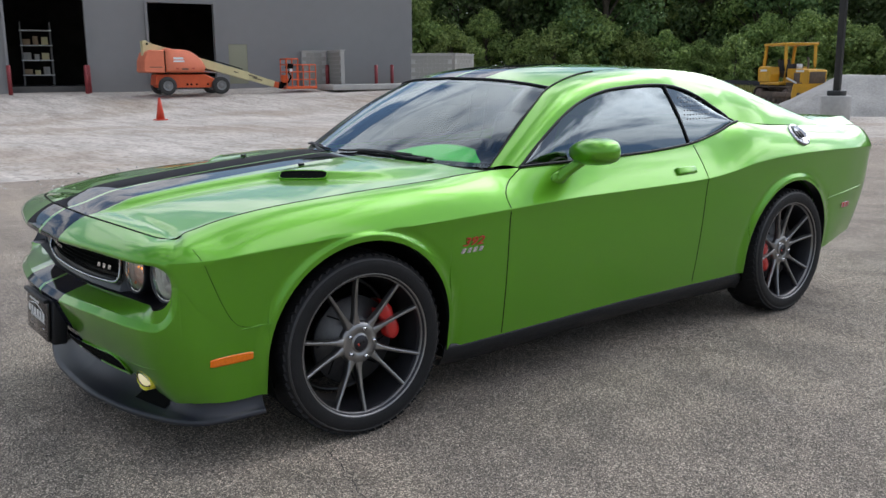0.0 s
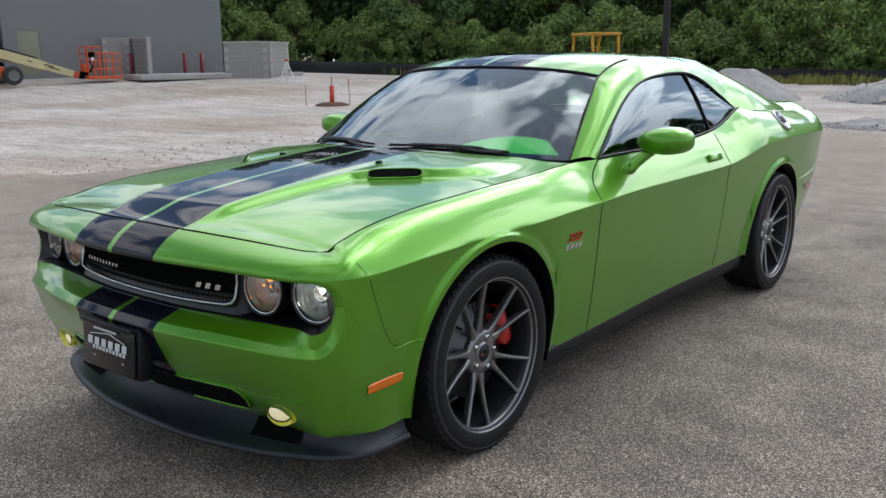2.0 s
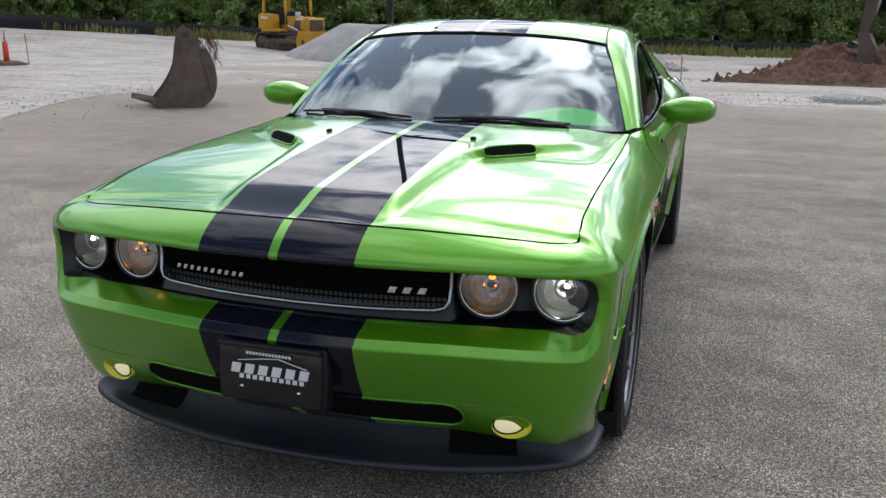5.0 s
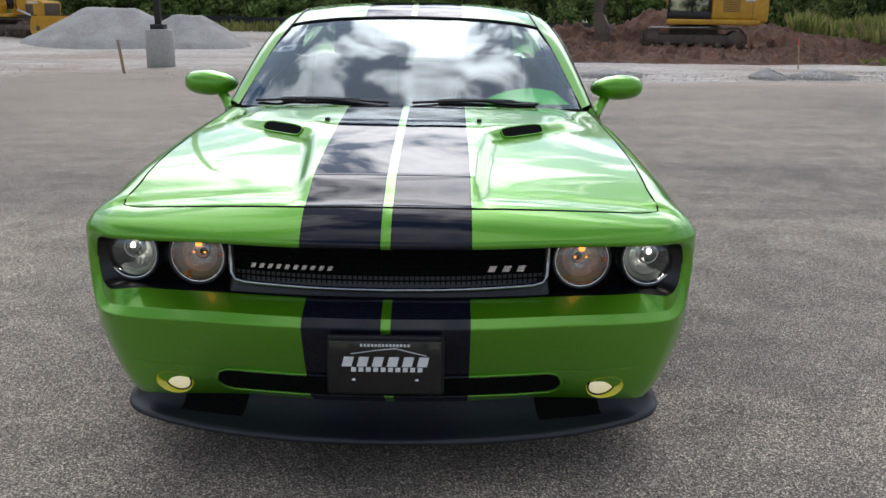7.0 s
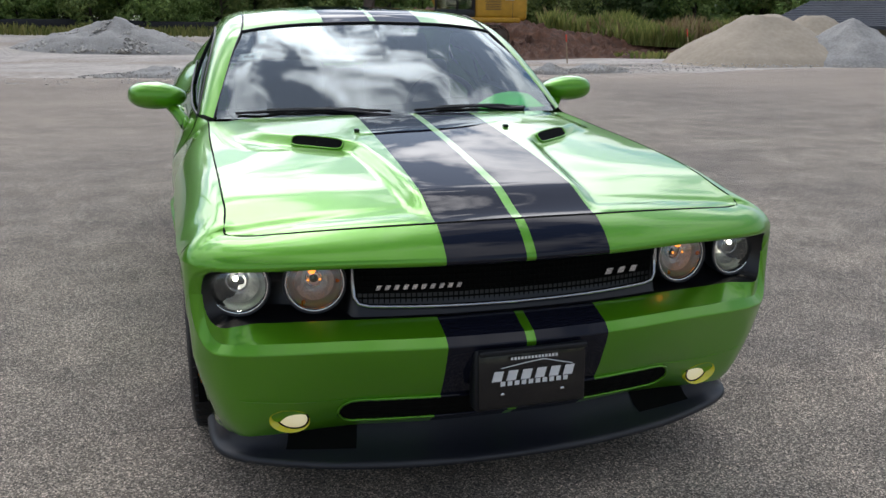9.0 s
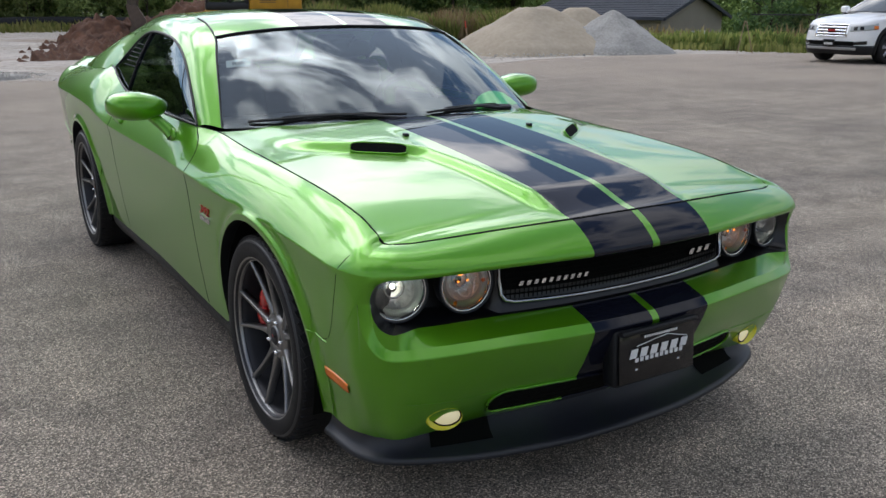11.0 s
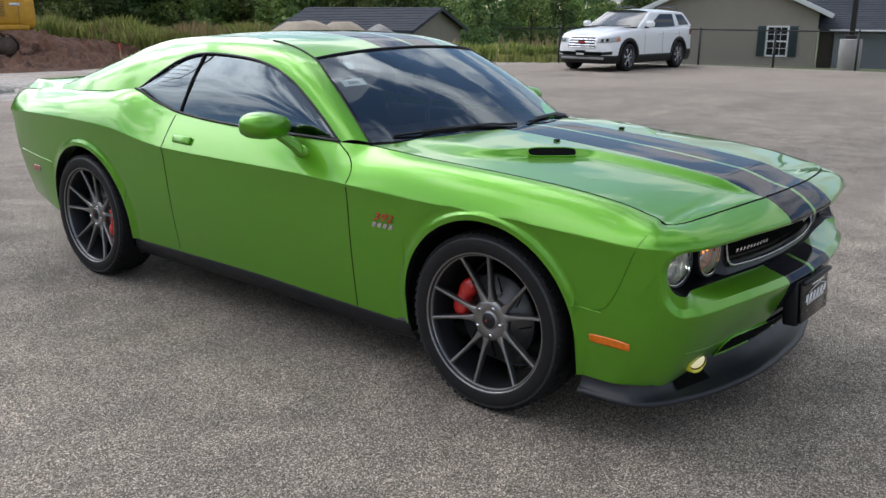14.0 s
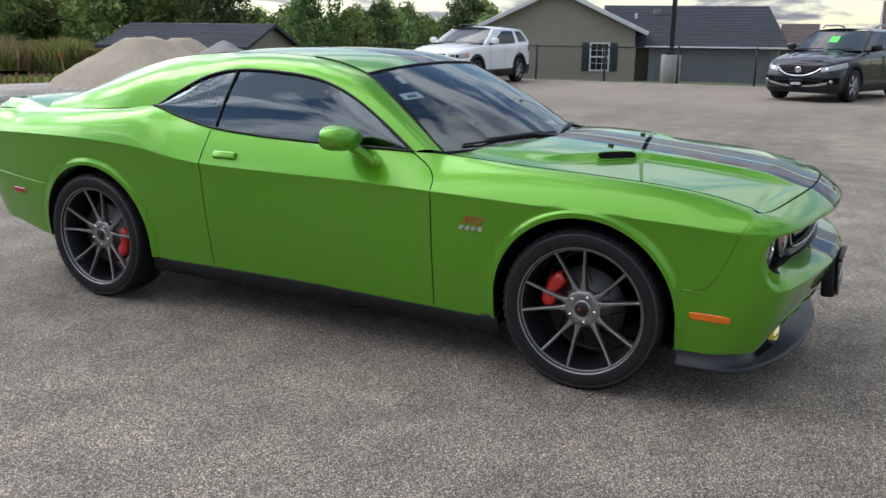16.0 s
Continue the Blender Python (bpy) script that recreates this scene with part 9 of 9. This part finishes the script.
            for a in np.linspace(-0.35, math.pi + 0.35, 22):
                lin.append([(sg * (W / 2 - d), y + RA * math.cos(a), R + RA * math.sin(a)) for d in (0.05, 0.36)] + [(sg * (W / 2 - 0.36), y, R)])
            part("wheel_liner", grid_bm(lin), M["gap"], t)
    # hood
    rows = []
    n_h = int(at_y(yw + 0.06))
    for i in range(0, n_h + 1, 3):
        e = skin(i, top(half[i, 1]), 0)
        k = float(smooth01(-f_o, -f_o + 0.5, half[i, 1]))
        rows.append([(e[0] * u, e[1], e[2] + (0.045 * k + 0.012) * (1 - u * u) - 0.012 * k * math.exp(-((abs(u) - 0.62) / 0.09) ** 2)) for u in np.linspace(-1, 1, 29)])
    part("hood", grid_bm(rows), paint, t)
    part("cowl", box_bm(W * 0.86, 0.16, 0.03, (0, yw + 0.0, top(yw) + 0.028), 0.01), M["gap"], t)
    # cabin above the belt
    yb = y_end - 0.10
    zs = H - 0.10

    def upper(u, v, sg, lift=0.0):
        y0, y1 = yw + (yb - yw) * u, yr + (yb - 0.34 - yr) * u
        y = y0 + (y1 - y0) * v
        zb = top(y0) - 0.004
        x = W * 0.455 - 0.015 - 0.15 * v ** 1.25 - 0.02 * float(smooth01(0.8, 1, u)) + 0.01 * math.sin(math.pi * v)
        return (sg * (x + lift), y, zb + (zs - zb) * v)

    for sg in (1, -1):
        part("upper_side", grid_bm([[upper(u, v, sg) for v in np.linspace(0, 1, 12)] for u in np.linspace(0, 1, 60)]), paint, t)
        wins = ((0.075, 0.395, 0.30, 0.40), (0.405, 0.66, 0.41, 0.625), (0.745, 0.955, 0.715, 0.93)) if white else ((0.085, 0.41, 0.30, 0.415), (0.42, 0.69, 0.425, 0.66), (0.73, 0.90, 0.70, 0.84))
        for k, (a0, a1, b0, b1) in enumerate(wins):
            lo_v, hi_v = (0.06, 0.90) if k < 2 else (0.12, 0.88)
            gr = [[upper(a0 + (b0 - a0) * v + ((a1 + (b1 - a1) * v) - (a0 + (b0 - a0) * v)) * u, v, sg, 0.005) for v in np.linspace(lo_v, hi_v, 9)] for u in np.linspace(0, 1, 14)]
            part("side_window", grid_bm(gr), M["suv_glass"], t, "dark tinted side window")
        gr = [[upper(wins[0][1] + (wins[0][3] - wins[0][1]) * v + du, v, sg, 0.006) for v in np.linspace(0.06, 0.90, 9)] for du in (-0.004, 0.014)]
        part("pillar_trim", grid_bm(gr), M["gloss_black"], t)
        part("roof_rail", tube_bm([(sg * W * 0.335, yr + 0.30, H - 0.02), (sg * W * 0.345, yr + 0.42, H + 0.035), (sg * W * 0.350, yr + 1.2, H + 0.05), (sg * W * 0.345, yb - 0.75, H + 0.03), (sg * W * 0.335, yb - 0.60, H - 0.03)], 0.02, 8), M["gloss_black" if white else "chrome_dull"], t, "slim roof rail")
    ws = []
    for v in np.linspace(0, 1, 14):
        e = upper(0.0, v, 1)
        ws.append([(u * (e[0] - 0.045), e[1] - (0.17 - 0.07 * v) * (1 - u * u) + 0.012, e[2] + 0.012 + 0.012 * math.sin(math.pi * v)) for u in np.linspace(-1, 1, 19)])
    part("windshield", grid_bm(ws), M["suv_screen"], t, "windshield reflecting pale sky")
    for x0, x1 in ((-0.62, -0.02), (0.06, 0.60)):
        part("wiper", tube_bm([(x, yw - 0.145 * (1 - (x / 0.8) ** 2) + 0.02, top(yw) + 0.055 + 0.02 * math.sin(3 * (x - x0))) for x in np.linspace(x0, x1, 8)], 0.010, 6), M["gap"], t)
    for sg in (1, -1):
        rows = []
        for v in np.linspace(0, 1, 14):
            e = upper(0.0, v, sg)
            rows.append([(e[0] + sg * 0.002, e[1] - 0.004, e[2]), (e[0] - sg * 0.03, e[1] - 0.035, e[2] + 0.012), (e[0] - sg * 0.06, e[1] - 0.03, e[2] + 0.008)])
        part("front_pillar", grid_bm(rows), paint, t)
    rf = []
    for v in np.linspace(0, 1, 24):
        e = upper(v, 1.0, 1)
        rf.append([(u * (e[0] + 0.004), e[1] - 0.10 * (1 - u * u) * (1 - v), zs - 0.004 + (0.085 * math.sin(math.pi * (0.22 + 0.60 * v)) + 0.01) * (1 - abs(u) ** 2.6)) for u in np.linspace(-1, 1, 21)])
    part("roof", grid_bm(rf), paint, t)
    tg = []
    for v in np.linspace(0, 1, 10):
        e = upper(1.0, v, 1)
        tg.append([(u * e[0], e[1] + 0.10 * (1 - u * u), e[2]) for u in np.linspace(-1, 1, 11)])
    part("tailgate", grid_bm(tg), paint, t)
    part("rear_deck", grid_bm([[(u * W * 0.43, y, top(y) - 0.01) for u in np.linspace(-1, 1, 5)] for y in (yb - 0.2, y_end - 0.08)]), paint, t)
    # nose
    if white:
        gr = panel("grille", -at_x(0.40), at_x(0.40), lambda u: 0.635, lambda u: 0.885, 0.006, M["gap"], t, n=24)
        for k in range(3):
            panel("grille_bar", -at_x(0.385), at_x(0.385), lambda u, k=k: 0.665 + 0.070 * k, lambda u, k=k: 0.705 + 0.070 * k, 0.020, M["chrome"], gr, n=24, m_=2, label_="bright grille bar")
        for z0, z1 in ((0.615, 0.640), (0.878, 0.900)):
            panel("grille_frame", -at_x(0.42), at_x(0.42), lambda u, z0=z0: z0, lambda u, z1=z1: z1, 0.022, M["chrome"], gr, n=24, m_=2)
        for sg in (1, -1):
            panel("grille_frame", at_x(0.395), at_x(0.43), lambda u: 0.62, lambda u: 0.895, 0.022, M["chrome"], gr, sg, 3)
        part("emblem", box_bm(0.20, 0.012, 0.05, (0, skin(0, 0.755, 0.030)[1], 0.755), 0.01), M["red_lens"], gr)
        panel("lower_intake", -at_x(0.60), at_x(0.60), lambda u: 0.42, lambda u: 0.515, 0.006, M["gap"], t, n=24)
        panel("bumper_lower", -at_y(-RA - 0.04), at_y(-RA - 0.04), lambda u: 0.21, lambda u: 0.425, 0.006, M["black_plastic"], t, n=40)
        panel("skid_plate", -at_x(0.66), at_x(0.66), lambda u: 0.315, lambda u: 0.375, 0.022, M["bumper_silver"], t, n=24, label_="silver skid trim")
    else:
        def wing(u):
            x = abs(2 * u - 1)
            return 0.585 + 0.19 * x ** 2.4
        gr = panel("grille", -at_x(0.50), at_x(0.50), wing, lambda u: 0.80, 0.006, M["gap"], t, n=30)
        panel("grille_wing", -at_x(0.51), at_x(0.51), lambda u: wing(u) - 0.022, lambda u: wing(u) + 0.006, 0.026, M["chrome"], gr, n=30, m_=2, label_="bright wing-shaped grille trim")
        for k in range(4):
            zz = 0.655 + 0.035 * k
            wx = 0.5 * ((zz - 0.585) / 0.19) ** (1 / 2.4) - 0.02
            panel("grille_bar", -at_x(wx), at_x(wx), lambda u, zz=zz: zz, lambda u, zz=zz: zz + 0.012, 0.014, M["gloss_black"], gr, n=20, m_=2)
        part("emblem", lathe_at([(0.0, 0.012), (0.062, 0.012), (0.075, 0.006), (0.075, 0.0)], skin(0, 0.71, 0.03), (0, -1, 0), 28), M["chrome"], gr, "round bright emblem")
        panel("lower_intake", -at_x(0.46), at_x(0.46), lambda u: 0.375, lambda u: 0.475, 0.006, M["gap"], t, n=24)
        panel("bumper_lower", -at_y(-RA - 0.04), at_y(-RA - 0.04), lambda u: 0.21, lambda u: 0.335, 0.006, M["black_plastic"], t, n=40)
        zsh = upper(0.0, 0.52, 1)
        part("window_sheet", box_bm(0.20, 0.006, 0.34, (0.02, zsh[1] - 0.150, zsh[2] + 0.012), 0, pose(0, 0, 0, -56)), M["paper_green"], t, "bright green price sheet behind the glass", smooth=False)
    pz = 0.475 if white else 0.43
    py = skin(0, pz, 0.035)[1]
    pl = part("front_plate", box_bm(0.31, 0.02, 0.155, (0, py, pz), 0.006), M["gloss_black"], t, "dark dealer plate with pale print")
    bm = text_bars(bmesh.new(), -0.115, 0, 0.23, 0.05, 6, 0.1, 0.002)
    bm.transform(pose(0, py - 0.013, pz - 0.02))
    part("plate_print", bm, M["white"], pl, smooth=False)
    part("floor_pan", box_bm(W * 0.8, L - 0.9, 0.08, (0, L / 2 - f_o, 0.30)), M["gap"], t, smooth=False)
    return t


M["rim_bright"] = mat("bright_alloy", (0.5, 0.5, 0.52), 0.25, 0.9)
M["suv_glass"] = mat("dark_window", (0.010, 0.012, 0.014), 0.05, spec=0.5)
M["suv_screen"] = mat("screen_glass", (0.055, 0.065, 0.066), 0.05, spec=0.95)
M["bumper_silver"] = mat("bumper_silver", (0.36, 0.36, 0.36), 0.45, 0.5)
build_suv("suv", "white family SUV with black lower cladding, parked by the fence", pose(18.05, 10.28, gz(18.0, 10.2), 0, 0, -92.5), paint_mat("white_paint", (0.86, 0.87, 0.88), metal=0.0), 4.66, 1.64, 1.86, 2.76, 0.92,
          ((-0.92, 0.935), (-0.6, 0.99), (0.0, 1.06), (0.55, 1.105), (2.0, 1.115), (3.4, 1.16), (4.0, 1.18)), 0.55, 1.42, True)
build_suv("suv", "black compact SUV with a green price sheet, parked by the fence", pose(17.75, 0.66, gz(17.75, 0.5), 0, 0, -109), paint_mat("black_paint", (0.006, 0.007, 0.009), metal=0.0), 4.55, 1.66, 1.84, 2.70, 0.92,
          ((-0.92, 0.835), (-0.6, 0.90), (0.0, 1.00), (0.50, 1.085), (1.8, 1.10), (3.0, 1.15), (3.8, 1.19)), 0.50, 1.32, False)

crack(0.92, -0.205, 1.72, -0.365, 34, 0.010, 1)
crack(1.72, -0.365, 2.30, -0.590, 24, 0.008, 11)
crack(-1.24, -0.020, -0.86, -0.095, 20, 0.008, 3)
crack(0.90, 3.62, 1.70, 3.52, 30, 0.012, 4)
crack(-2.9, 2.35, -1.2, 2.70, 44, 0.012, 5)
crack(2.3, -0.59, 5.2, -1.3, 70, 0.014, 7)
crack(-4.8, 5.2, -3.2, 6.1, 40, 0.016, 8)

# short pits and broken chips scattered over the asphalt
rnd_p = random.Random(31)
for k in range(26):
    a, r = rnd_p.uniform(-2.6, -0.5) if k % 2 else rnd_p.uniform(2.2, 4.0), rnd_p.uniform(1.9, 4.6)
    x, y, b, ln = r * math.cos(a) * 0.9, 0.6 + r * math.sin(a), rnd_p.uniform(0, 3.14), rnd_p.uniform(0.02, 0.07)
    crack(x, y, x + ln * math.cos(b), y + ln * math.sin(b), 6, 0.004, 40 + k)
